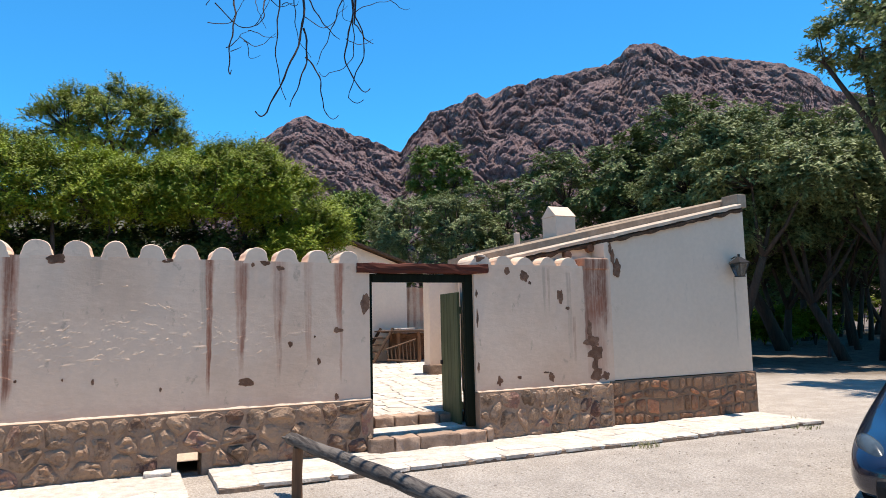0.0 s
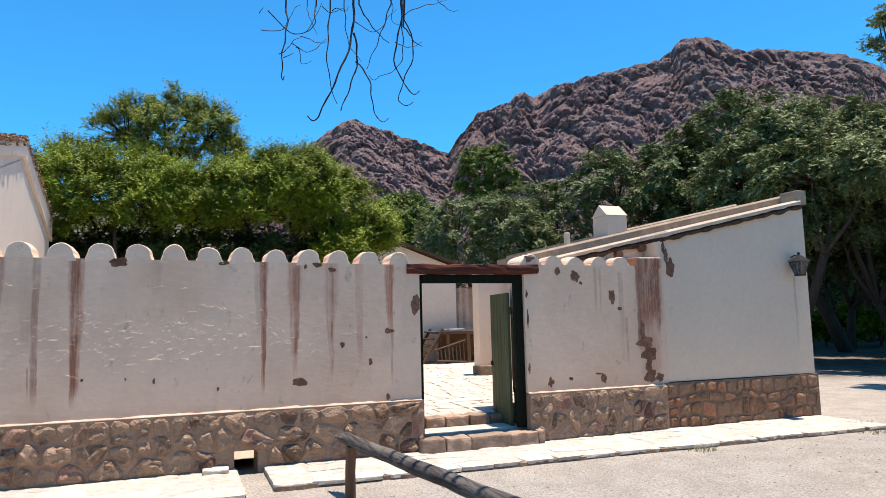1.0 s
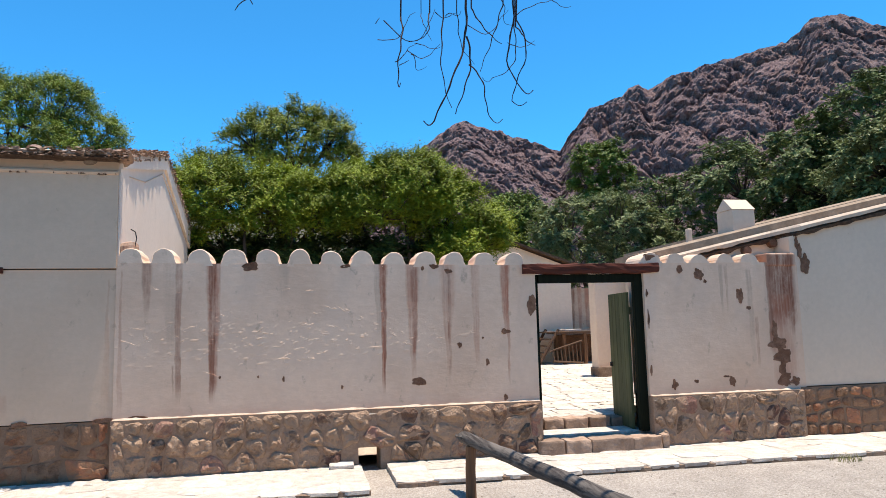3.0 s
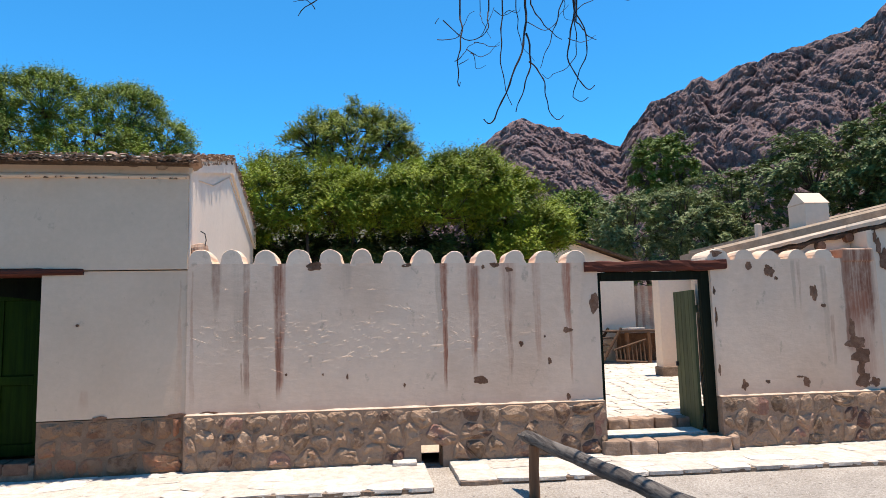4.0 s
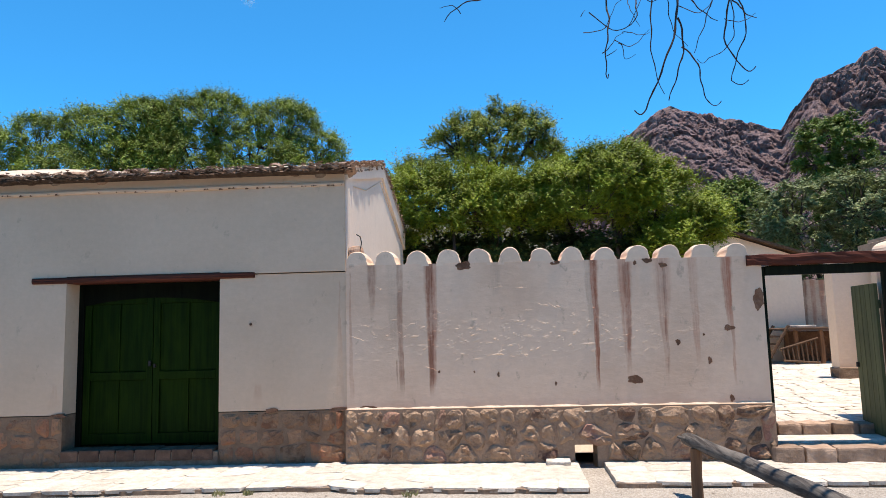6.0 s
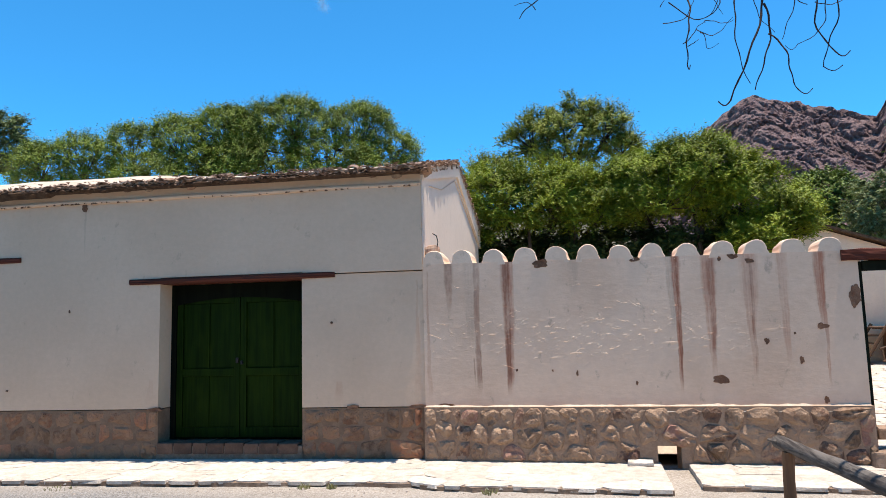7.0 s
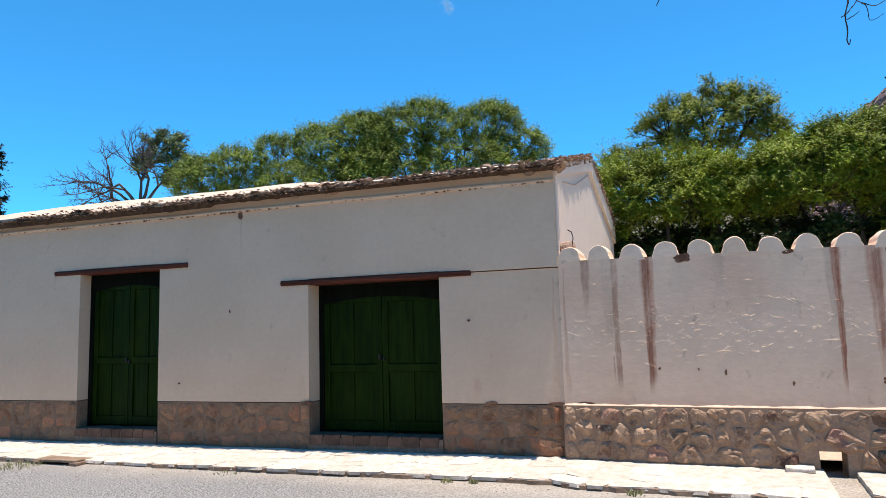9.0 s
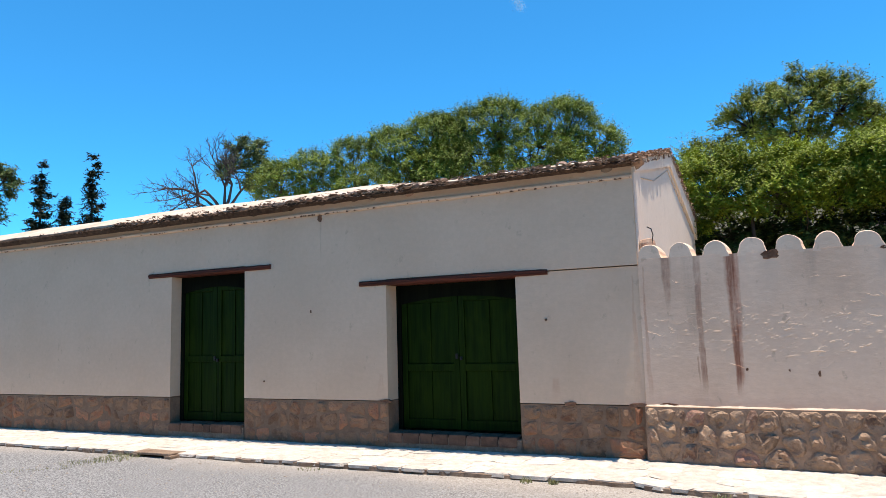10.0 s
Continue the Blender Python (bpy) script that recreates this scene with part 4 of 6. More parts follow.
def door(x0, x1, z0, z1, set_back, parent):
    d = new("door")
    d.parent = parent
    v, f = beam((x0 - (0.53 if x0 < -6 else 0.44), 0.17, z1 + 0.044), (x1 + (0.53 if x0 < -6 else 0.45), 0.17, z1 + 0.044), 0.20, 0.040, 0.008, x0)
    link("lintel", v, f, M_LINTEL, parent, "red-brown timber lintel")
    y = set_back
    # jambs and arched head carry the recess shade in their near-black colour
    part("jamb", box(x0, x0 + 0.07, y, y + 0.12, z0, z1), M_FRAME_SHADE, d)
    part("jamb", box(x1 - 0.07, x1, y, y + 0.12, z0, z1), M_FRAME_SHADE, d)
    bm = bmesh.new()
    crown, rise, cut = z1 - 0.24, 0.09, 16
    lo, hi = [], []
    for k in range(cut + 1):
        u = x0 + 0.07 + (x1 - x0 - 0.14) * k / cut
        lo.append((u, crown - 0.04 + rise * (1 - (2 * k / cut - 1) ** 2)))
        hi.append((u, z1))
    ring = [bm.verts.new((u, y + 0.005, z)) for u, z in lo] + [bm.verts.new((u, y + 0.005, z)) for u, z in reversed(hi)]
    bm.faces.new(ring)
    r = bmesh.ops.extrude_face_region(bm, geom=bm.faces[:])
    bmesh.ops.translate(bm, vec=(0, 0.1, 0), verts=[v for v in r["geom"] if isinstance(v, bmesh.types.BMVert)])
    part("arched_head", bm, M_FRAME_SHADE, d, "arched board over the door leaves, blackened to stand for the shaded gap")
    part("backing", box(x0 + 0.07, x1 - 0.07, y + 0.075, y + 0.11, z0, z1 - 0.09), M_GREEN, d)
    mid = (x0 + x1) / 2
    zs = z0 + 0.02
    for a, b in ((x0 + 0.075, mid - 0.004), (mid + 0.004, x1 - 0.075)):
        lf = bmesh.new()
        rail = 0.085
        h = z1 - 0.10
        zm = z0 + (h - z0) * 0.42
        for q in ((a, a + rail, zs, h), (b - rail, b, zs, h), (a + rail, b - rail, zs, zs + 0.13), (a + rail, b - rail, zm, zm + 0.10), (a + rail, b - rail, h - 0.16, h)):
            box_into(lf, q[0], q[1], y + 0.02, y + 0.07, q[2], q[3], 0.006)
        part("leaf_frame", lf, M_GREEN, d)
        c = (a + b) / 2
        for p0, p1 in ((zs + 0.13, zm), (zm + 0.10, h - 0.16)):
            for u0, u1 in ((a + rail, c - 0.012), (c + 0.012, b - rail)):
                part("panel", box(u0, u1, y + 0.045, y + 0.075, p0, p1, 0.010), M_GREEN, d)
            part("muntin", box(c - 0.012, c + 0.012, y + 0.03, y + 0.072, p0, p1, 0.004), M_GREEN, d)
    part("lock", box(mid - 0.05, mid - 0.015, y - 0.01, y + 0.02, z0 + 1.0, z0 + 1.07, 0.006), M_IRON, d, "black iron lock")
    part("knob", box(mid + 0.02, mid + 0.05, y - 0.02, y + 0.02, z0 + 0.98, z0 + 1.03, 0.008), M_IRON, d, "black iron knob")
    core = part("threshold", box(x0, x1, -0.02, 0.6, -0.1, z0 - 0.04), M_KERB, parent)
    rng = Rng(int(-x0 * 10))
    u = x0
    while u < x1 - 0.05:
        w = min(rng.uniform(0.16, 0.3), x1 - u)
        part("brick", box(u + 0.006, u + w - 0.006, -0.035, 0.28, z0 - 0.14, z0 + rng.uniform(-0.012, 0.004), 0.02), M_WORN, core)
        u += w
    return d


for x0, x1, z0, z1 in DOORS:
    door(x0, x1, z0, z1, 0.22 if x0 < -6 else 0.30, house)

# roof: a slab of mud and cane, with rows of old half-round tiles at the edges
RIDGE_Y, RIDGE_Z, EAVE_Y, EAVE_Z, BACK_Y, BACK_Z = 3.7, 4.56, -0.20, 3.60, 7.85, 3.86


def roof_z(y):
    if y < RIDGE_Y:
        return EAVE_Z + (y - EAVE_Y) / (RIDGE_Y - EAVE_Y) * (RIDGE_Z - EAVE_Z)
    return RIDGE_Z + (y - RIDGE_Y) / (BACK_Y - RIDGE_Y) * (BACK_Z - RIDGE_Z)


def roof_slab():
    xs = np.linspace(X_LEFT - 0.2, 0.045, 160)
    ys = list(np.linspace(EAVE_Y, RIDGE_Y, 22)) + list(np.linspace(RIDGE_Y, BACK_Y, 16))[1:]
    verts, faces = [], []
    n = len(ys)
    for x in xs:
        for y in ys:
            hump = 0.10 * min(1.0, (y - EAVE_Y) / 0.5) * min(1.0, max(0.0, (-4.2 - x) / 1.5)) if y < RIDGE_Y else 0.0
            sag = hump + 0.03 * noise.noise(Vector((x * 0.5, y * 0.5, 2))) + 0.012 * noise.noise(Vector((x * 2.2, y * 2.2, 9)))
            verts.append((x, y + (0.02 * noise.noise(Vector((x * 3, 0, 1))) if y == EAVE_Y else 0), roof_z(y) + 0.04 + sag))
    top = len(verts)
    for x in xs:
        for y in ys:
            verts.append((x, y + 0.03 * (y == EAVE_Y), roof_z(y) - 0.03))
    for i in range(len(xs) - 1):
        for j in range(n - 1):
            a = i * n + j
            faces.append((a, a + n, a + n + 1, a + 1))
            faces.append((top + a, top + a + 1, top + a + n + 1, top + a + n))
        for a in (i * n, i * n + n - 1):
            faces.append((a, top + a, top + a + n, a + n))
    for base in (0, (len(xs) - 1) * n):
        for j in range(n - 1):
            a = base + j
            faces.append((a, a + 1, top + a + 1, top + a))
    return link("roof", verts, faces, M_TORTA, house, "pale mud-screeded roof with old clay tiles along its edges")


roof = roof_slab()


def tile_mesh(r0, r1, length, thick=0.016, steps=6):
    verts, faces = [], []
    for y, r in ((0, r0), (length, r1)):
        for q in (r, r - thick):
            for k in range(steps + 1):
                a = math.pi * k / steps
                verts.append((math.cos(a) * q, y, math.sin(a) * q * 0.5))
    w = steps + 1
    for k in range(steps):
        faces += [(k, k + 1, 2 * w + k + 1, 2 * w + k), (w + k, 3 * w + k, 3 * w + k + 1, w + k + 1), (k, w + k, w + k + 1, k + 1), (2 * w + k, 2 * w + k + 1, 3 * w + k + 1, 3 * w + k)]
    faces += [(0, 2 * w, 3 * w, w), (steps, w + steps, 3 * w + steps, 2 * w + steps)]
    me = bpy.data.meshes.new("roof_tile")
    me.from_pydata(verts, [], faces)
    me.materials.append(M_TILE)
    return me


TILES = [tile_mesh(0.08, 0.075, 0.30), tile_mesh(0.09, 0.08, 0.22), tile_mesh(0.07, 0.07, 0.34)]
trng = Rng(77)


def lay_tile(x, y, z, yaw, tip, flip):
    ob = new("roof_tile", TILES[trng.randrange(3)])
    ob.parent = roof
    ob.matrix_basis = pose(x, y, z, tip, 180 if flip else 0, yaw)


pitch = math.degrees(math.atan2(RIDGE_Z - EAVE_Z, RIDGE_Y - EAVE_Y))
x = 0.0
while x > -16:
    broken = trng.random()
    if broken > (0.25 if x > -5.2 else 0.6 if x > -9 else 1.0):
        lay_tile(x + trng.uniform(-0.01, 0.01), EAVE_Y - trng.uniform(0.0, 0.07), EAVE_Z + 0.02 + trng.uniform(-0.018, 0.012), trng.uniform(-24, 24), pitch * 0.5 + trng.uniform(-12, 12), False)
        lay_tile(x + 0.09, EAVE_Y - trng.uniform(0.0, 0.06), EAVE_Z + 0.065 + trng.uniform(-0.02, 0.01), trng.uniform(-24, 24), pitch * 0.5 + trng.uniform(-12, 12), True)
    x -= 0.165
y = 0.0
while y < BACK_Y - 0.1:
    lay_tile(0.065 - trng.uniform(0, 0.03), y, roof_z(y) + 0.03, 90 + trng.uniform(-5, 5), trng.uniform(-6, 3), False)
    lay_tile(0.06 - trng.uniform(0, 0.03), y + 0.09, roof_z(y) + 0.0, 90 + trng.uniform(-5, 5), trng.uniform(-6, 3), True)
    y += 0.17
# ragged cane strip whose dark colour includes the shade beneath the roof edge
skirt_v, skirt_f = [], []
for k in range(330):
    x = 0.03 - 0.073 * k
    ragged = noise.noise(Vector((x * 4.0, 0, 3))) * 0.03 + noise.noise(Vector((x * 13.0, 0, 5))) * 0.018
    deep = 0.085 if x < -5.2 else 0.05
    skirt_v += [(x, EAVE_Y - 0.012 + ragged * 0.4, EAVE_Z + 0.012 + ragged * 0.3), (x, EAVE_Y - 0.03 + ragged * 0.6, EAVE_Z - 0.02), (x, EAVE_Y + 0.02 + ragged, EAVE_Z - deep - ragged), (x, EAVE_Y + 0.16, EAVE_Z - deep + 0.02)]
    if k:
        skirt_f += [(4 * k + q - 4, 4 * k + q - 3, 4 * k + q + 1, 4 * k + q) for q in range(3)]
link("eave_edge", skirt_v, skirt_f, M_CANE, roof, "ragged cane and mud under the eave, darkened for its shade")
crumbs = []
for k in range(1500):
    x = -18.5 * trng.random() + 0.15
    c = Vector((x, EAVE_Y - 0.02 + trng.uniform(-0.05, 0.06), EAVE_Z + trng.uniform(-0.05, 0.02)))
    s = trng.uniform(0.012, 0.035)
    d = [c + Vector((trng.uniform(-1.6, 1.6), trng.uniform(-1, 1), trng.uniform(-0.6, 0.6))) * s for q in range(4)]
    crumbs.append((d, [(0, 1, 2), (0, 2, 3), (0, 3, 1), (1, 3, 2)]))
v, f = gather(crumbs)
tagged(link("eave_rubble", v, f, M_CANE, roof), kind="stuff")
crumbs = []
for k in range(1500):
    x = -9.0 * trng.random() ** 1.2 + 0.15
    c = Vector((x, EAVE_Y - 0.05 + trng.uniform(-0.06, 0.10), EAVE_Z + trng.uniform(-0.03, 0.075)))
    s = trng.uniform(0.010, 0.040)
    d = [c + Vector((trng.uniform(-1.7, 1.7), trng.uniform(-1, 1), trng.uniform(-0.5, 0.5))) * s for q in range(4)]
    crumbs.append((d, [(0, 1, 2), (0, 2, 3), (0, 3, 1), (1, 3, 2)]))
for k in range(1300):
    y = BACK_Y * trng.random()
    c = Vector((0.045 + trng.uniform(-0.05, 0.025), y, roof_z(y) + trng.uniform(0.0, 0.09)))
    s = trng.uniform(0.015, 0.05)
    d = [c + Vector((trng.uniform(-1, 1), trng.uniform(-1.5, 1.5), trng.uniform(-0.5, 0.5))) * s for q in range(4)]
    crumbs.append((d, [(0, 1, 2), (0, 2, 3), (0, 3, 1), (1, 3, 2)]))
v, f = gather(crumbs)
tagged(link("broken_tile", v, f, M_TILE, roof), kind="stuff")


# ---- pavement ----
def pavement(name, x0, x1, width, label, seed, size=0.36, rows=4):
    base = thing(name, label, "pavement", kind="structure")
    n = int((x1 - x0) / 0.07) + 1
    verts, edge_verts, faces = [], [], []
    for i in range(n + 1):
        x = x0 + (x1 - x0) * i / n
        yf = facade_y(x) - width(x) + 0.012 + 0.05 * noise.noise(Vector((x * 3.3, seed, 2))) + 0.035 * noise.noise(Vector((x * 9.0, seed, 4)))
        yb = facade_y(x) + 0.02
        verts += [(x, yf + 0.06, -0.2), (x, yf + 0.06, -0.010), (x, yb, -0.010), (x, yb, -0.2)]
        edge_verts += [(x, yf - 0.01, -0.2), (x, yf, -0.022 + 0.008 * noise.noise(Vector((x * 5.0, seed, 7)))), (x, yf + 0.058, -0.018), (x, yf + 0.058, -0.2)]
    for i in range(n):
        for k in range(4):
            k2 = (k + 1) % 4
            faces.append((i * 4 + k, i * 4 + k2, i * 4 + 4 + k2, i * 4 + 4 + k))
    faces += [(3, 2, 1, 0), tuple(n * 4 + k for k in range(4))]
    link("bedding", verts, faces, M_FLAG, base)
    link("kerb", edge_verts, faces, M_KERB, base, "ragged brown stone kerb edge")
    rng = Rng(seed)
    for poly in cells(x0, x1, 0.0, 1.0, size, rows, rng, 0.4, 0.003):
        tilt = rng.uniform(-0.008, 0.008)

        def put(u, v, h, tilt=tilt):
            w = width(u) - 0.05 * noise.noise(Vector((u * 1.4, seed, 0)))
            edge = 0.012 * noise.noise(Vector((u * 7, v * 5, seed)))
            return (u, facade_y(u) - w * (1 - v), -0.010 + h + tilt * 0.6 + edge * 0.7)

        stone_piece("flagstone", poly, 0.035, 0.008, put, M_FLAG, base, rng)
    return base


pavement("pavement_left", -16.5, 0.56, lambda x: 1.27 + (0.10 if x > -2 else 0) - 0.01 * min(0, x + 2) * 0.6, "sunlit pale flagstone pavement along the house", 31)
pavement("pavement_right", 0.86, 9.45, lambda x: 1.14 + 0.02 * x * 0.5, "sunlit pale flagstone pavement at the gate", 33)
far_bed = link("pavement_end", [(-24, 6.0, -0.2), (-16.5, 6.35, -0.2), (-16.5, 7.6, -0.2), (-24, 7.2, -0.2), (-24, 6.0, -0.01), (-16.5, 6.35, -0.01), (-16.5, 7.6, -0.01), (-24, 7.2, -0.01)],
               [(0, 1, 5, 4), (1, 2, 6, 5), (2, 3, 7, 6), (3, 0, 4, 7), (4, 5, 6, 7)], M_FLAG)
tagged(far_bed, "pale stone pavement running on along the house", "pavement", kind="structure")

# steps at the gate
steps = thing("gate_steps", "worn stone steps in the gateway", "steps")
g = Rng(55)
u = 2.72
while u < 4.40:
    w = min(g.uniform(0.3, 0.6), 4.44 - u)
    part("step_stone", rough_up(box(u + 0.006, u + w - 0.006, 8.24, 8.60, -0.05, 0.15 + g.uniform(-0.012, 0.01), 0.025), 0.024, 7, u, 3), M_STEP, steps)
    u += w
part("sill", rough_up(box(2.80, 4.33, 8.61, 9.05, -0.1, 0.175, 0.01), 0.006, 4), M_FLAG, steps)
u = 2.72
while u < 4.5:
    w = min(g.uniform(0.22, 0.4), 4.55 - u)
    part("step_stone", rough_up(box(u + 0.006, u + w - 0.006, 9.06, 9.32, 0.05, 0.31 + g.uniform(-0.02, 0.01), 0.025), 0.026, 8, u, 3), M_STEP, steps)
    u += w


# ---- courtyard ----
def court_z(y):
    return 0.30 + 0.018 * max(0.0, y - 9.2)


court = thing("courtyard_floor", "sunlit pale flagstone courtyard floor", "floor", kind="structure")
link("bedding", [(-1.8, 8.96, 0.0), (8.9, 8.96, 0.0), (14, 21.5, 0.0), (-1.8, 21.5, 0.0), (-1.8, 9.33, 0.27), (8.9, 9.33, 0.27), (14, 21.5, court_z(21.5) - 0.03), (-1.8, 21.5, court_z(21.5) - 0.03)],
     [(0, 1, 5, 4), (1, 2, 6, 5), (2, 3, 7, 6), (3, 0, 4, 7), (4, 5, 6, 7)], M_SAND, court)
crng = Rng(61)
for poly in cells(2.6, 8.6, 9.34, 20.0, 0.38, 34, crng, 0.35, 0.012):
    cu, cv = poly[0]
    if abs(cu - (0.335 * cv + 0.55)) > 1.5:
        continue
    stone_piece("flagstone", poly, 0.05, 0.014, lambda u, v, h: (u, v, court_z(v) - 0.012 + h), M_FLAG, court, crng)
back_house = thing("courtyard_house", "whitewashed house with a low gabled tile roof across the courtyard", "house")
bm = bmesh.new()
gv = [bm.verts.new(c) for c in ((3.0, 19.4, 0.2), (7.6, 19.4, 0.2), (7.6, 19.4, 3.24), (5.9, 19.4, 3.86), (3.0, 19.4, 3.42))]
bm.faces.new(gv)
r = bmesh.ops.extrude_face_region(bm, geom=bm.faces[:])
bmesh.ops.translate(bm, vec=(0, 4.5, 0), verts=[v for v in r["geom"] if isinstance(v, bmesh.types.BMVert)])
part("wall", bm, M_BACK, back_house)
for name, pts in (("roof", ((5.88, 3.90), (8.25, 3.07))), ("roof", ((5.92, 3.90), (2.8, 3.43)))):
    bm = bmesh.new()
    (xa, za), (xb, zb) = pts
    vs = [bm.verts.new(c) for c in ((xa, 19.15, za), (xb, 19.15, zb), (xb, 24.2, zb), (xa, 24.2, za), (xa, 19.15, za + 0.07), (xb, 19.15, zb + 0.07), (xb, 24.2, zb + 0.07), (xa, 24.2, za + 0.07))]
    for q in ((0, 1, 5, 4), (1, 2, 6, 5), (2, 3, 7, 6), (3, 0, 4, 7), (4, 5, 6, 7), (3, 2, 1, 0)):
        bm.faces.new([vs[k] for k in q])
    part(name, rough_up(bm, 0.02, 2.0, 3, 5), M_CANE, back_house, "weathered clay-tile roof edge")

ruin = thing("adobe_wall", "weathered adobe wall with dark mud streaks across the courtyard", "wall")
M_RUIN = plaster("streaked_adobe", (0.62, 0.45, 0.32), (0.30, 0.20, 0.14), [(7.7 + 0.23 * k, 0.09, 0.05, 2.7, 1.2, 0.75, RUST if k % 3 else MUD) for k in range(8)], 0.02, 0.8)
panel(7.61, 10.5, 0.2, 2.6, 19.6, 20.0, 0.1, lambda x, z: -0.03 * noise.noise(Vector((x * 3, 1, z * 3))), ruin, "wall_plaster", M_RUIN, top=lambda x: 2.62 + 0.06 * noise.noise(Vector((x * 4, 0, 0))))

# added dark block standing in for the shadow beneath the platform
part("footing", rough_up(box(7.0, 10.4, 19.2, 19.37, 0.2, 1.26, 0.03), 0.03, 3, 1, 4), M_PATCH, ruin, "dark brown block put in for the shadow under the platform")

annex = thing("courtyard_annex", "white courtyard building with a dark stone footing", "building")
panel(6.27, 11.0, 0.55, 2.75, 14.6, 14.95, 0.2, shed_bulge, annex, "wall", M_BACK)
part("stone_plinth", rough_up(box(6.22, 11.0, 14.52, 14.95, 0.2, 0.60, 0.03), 0.03, 4, 1, 3), M_KERB, annex)

platform = thing("wooden_platform", "rough wooden table platform on log legs", "table")
part("top", rough_up(box(6.72, 8.5, 18.3, 19.25, 1.29, 1.36, 0.01), 0.012, 3, 1, 3), M_WOOD, platform)
for lx, ly in ((6.95, 18.45), (7.53, 18.36), (8.3, 18.4), (6.95, 19.1), (8.3, 19.1)):
    v, f = tube([(lx, ly, court_z(ly) - 0.02), (lx + 0.02, ly, 0.9), (lx, ly, 1.29)], [0.065, 0.058, 0.055], 8)
    link("leg", v, f, M_POST, platform)
blanket = thing("folded_blanket", "pale folded blanket lying on the platform", "blanket", (7.25, 18.7, 1.36))
part("cloth", rough_up(box(-0.25, 0.25, -0.2, 0.2, 0.0, 0.06, 0.02), 0.008, 6), M_FLAG, blanket)
ladder = thing("wooden_ladder", "slatted wooden rack leaning under the platform", "rack")
A0, A1, B0, B1 = Vector((6.52, 18.2, 0.56)), Vector((7.42, 18.25, 0.49)), Vector((6.50, 18.28, 0.84)), Vector((7.42, 18.3, 1.10))
for a, b in ((A0, A1), (B0, B1)):
    v, f = tube([a, (a + b) / 2, b], [0.026, 0.028, 0.026], 6)
    link("rail", v, f, M_WOOD, ladder)
for k in range(8):
    t = (k + 0.4) / 8
    v, f = tube([A0.lerp(A1, t), B0.lerp(B1, t)], [0.020, 0.018], 6)
    link("rung", v, f, M_WOOD, ladder)
stair = thing("wooden_stairs", "rough log stairs up to the platform", "stairs")
v, f = tube([(6.20, 18.45, 0.47), (6.50, 18.45, 0.95), (6.80, 18.45, 1.42)], [0.04, 0.042, 0.04], 6)
link("string_board", v, f, M_WOOD, stair)
v, f = tube([(6.10, 19.2, 0.47), (6.40, 19.2, 0.95), (6.70, 19.2, 1.42)], [0.04, 0.042, 0.04], 6)
link("string_board", v, f, M_WOOD, stair)
for k in range(5):
    part("tread", rough_up(box(6.02 + 0.12 * k, 6.30 + 0.12 * k, 18.47, 19.2, 0.56 + 0.19 * k, 0.60 + 0.19 * k, 0.008), 0.008, 5, k, 1), M_WOOD, stair)

# ---- hitching rail ----
hitch = thing("hitching_rail", "weathered grey log rail on a red-brown post", "rail")
v, f = tube([(1.49, 6.72, -0.15), (1.49, 6.72, 0.2), (1.50, 6.715, 0.42)], [0.055, 0.05, 0.052], 10)
link("post", v, f, M_POST, hitch, "red-brown wooden post")
v, f = tube([(1.98, 2.85, -0.15), (1.98, 2.85, 0.2), (1.98, 2.85, 0.42)], [0.055, 0.05, 0.052], 10)
link("post", v, f, M_POST, hitch)
H0, H1 = Vector((1.49, 7.0, 0.465)), Vector((2.0, 2.7, 0.475))
hp = [H0.lerp(H1, k / 40) + Vector((0.004 * math.sin(k * 1.9), 0, 0.004 * math.sin(k * 0.7))) for k in range(41)]
v, f = tube(hp, [0.061 + 0.004 * noise.noise(Vector((k * 0.5, 0, 0))) for k in range(41)], 12)
link("log", v, f, M_GREYWOOD, hitch, smooth=True)
for k, off in enumerate((-0.035, 0.0, 0.04)):
    v, f = tube([Vector((1.47 + off, 7.12 - 0.03 * k, 0.485 + 0.02 * (k - 1))), Vector((1.50 + off, 6.88, 0.48))], [0.014, 0.026], 6)
    link("splinter", v, f, M_GREYWOOD, hitch)

# ---- lantern ----
lamp = thing("wall_lantern", "black iron wall lantern with glass panes on a bracket", "lantern", (9.12, YA - 0.16, 2.33))
glass = Mat("lantern_glass")
glass.done((0.16, 0.17, 0.17), 0.12, spec=0.4)
glass.b.inputs["Transmission Weight"].default_value = 0.85
for name, pts, rad in (("bracket", [(0, 0.16, 0.17), (0, 0.08, 0.20), (0, 0, 0.19)], 0.010), ("scroll", [(0, 0.16, 0.02), (0, 0.10, 0.0), (0, 0.05, 0.01)], 0.008)):
    v, f = tube(pts, [rad] * len(pts), 6)
    link(name, v, f, M_IRON, lamp)
TOPW, LOWW = 0.105, 0.05
for sx in (-1, 1):
    for sy in (-1, 1):
        v, f = tube([(sx * LOWW, sy * LOWW, -0.12), (sx * TOPW, sy * TOPW, 0.09)], [0.007, 0.007], 5)
        link("corner_bar", v, f, M_IRON, lamp)
for k in range(4):
    a, b = [(-1, -1), (1, -1), (1, 1), (-1, 1), (-1, -1)][k:k + 2]
    link("pane", [(a[0] * LOWW, a[1] * LOWW, -0.12), (b[0] * LOWW, b[1] * LOWW, -0.12), (b[0] * TOPW, b[1] * TOPW, 0.09), (a[0] * TOPW, a[1] * TOPW, 0.09)], [(0, 1, 2, 3)], glass.m, lamp)
bm = bmesh.new()
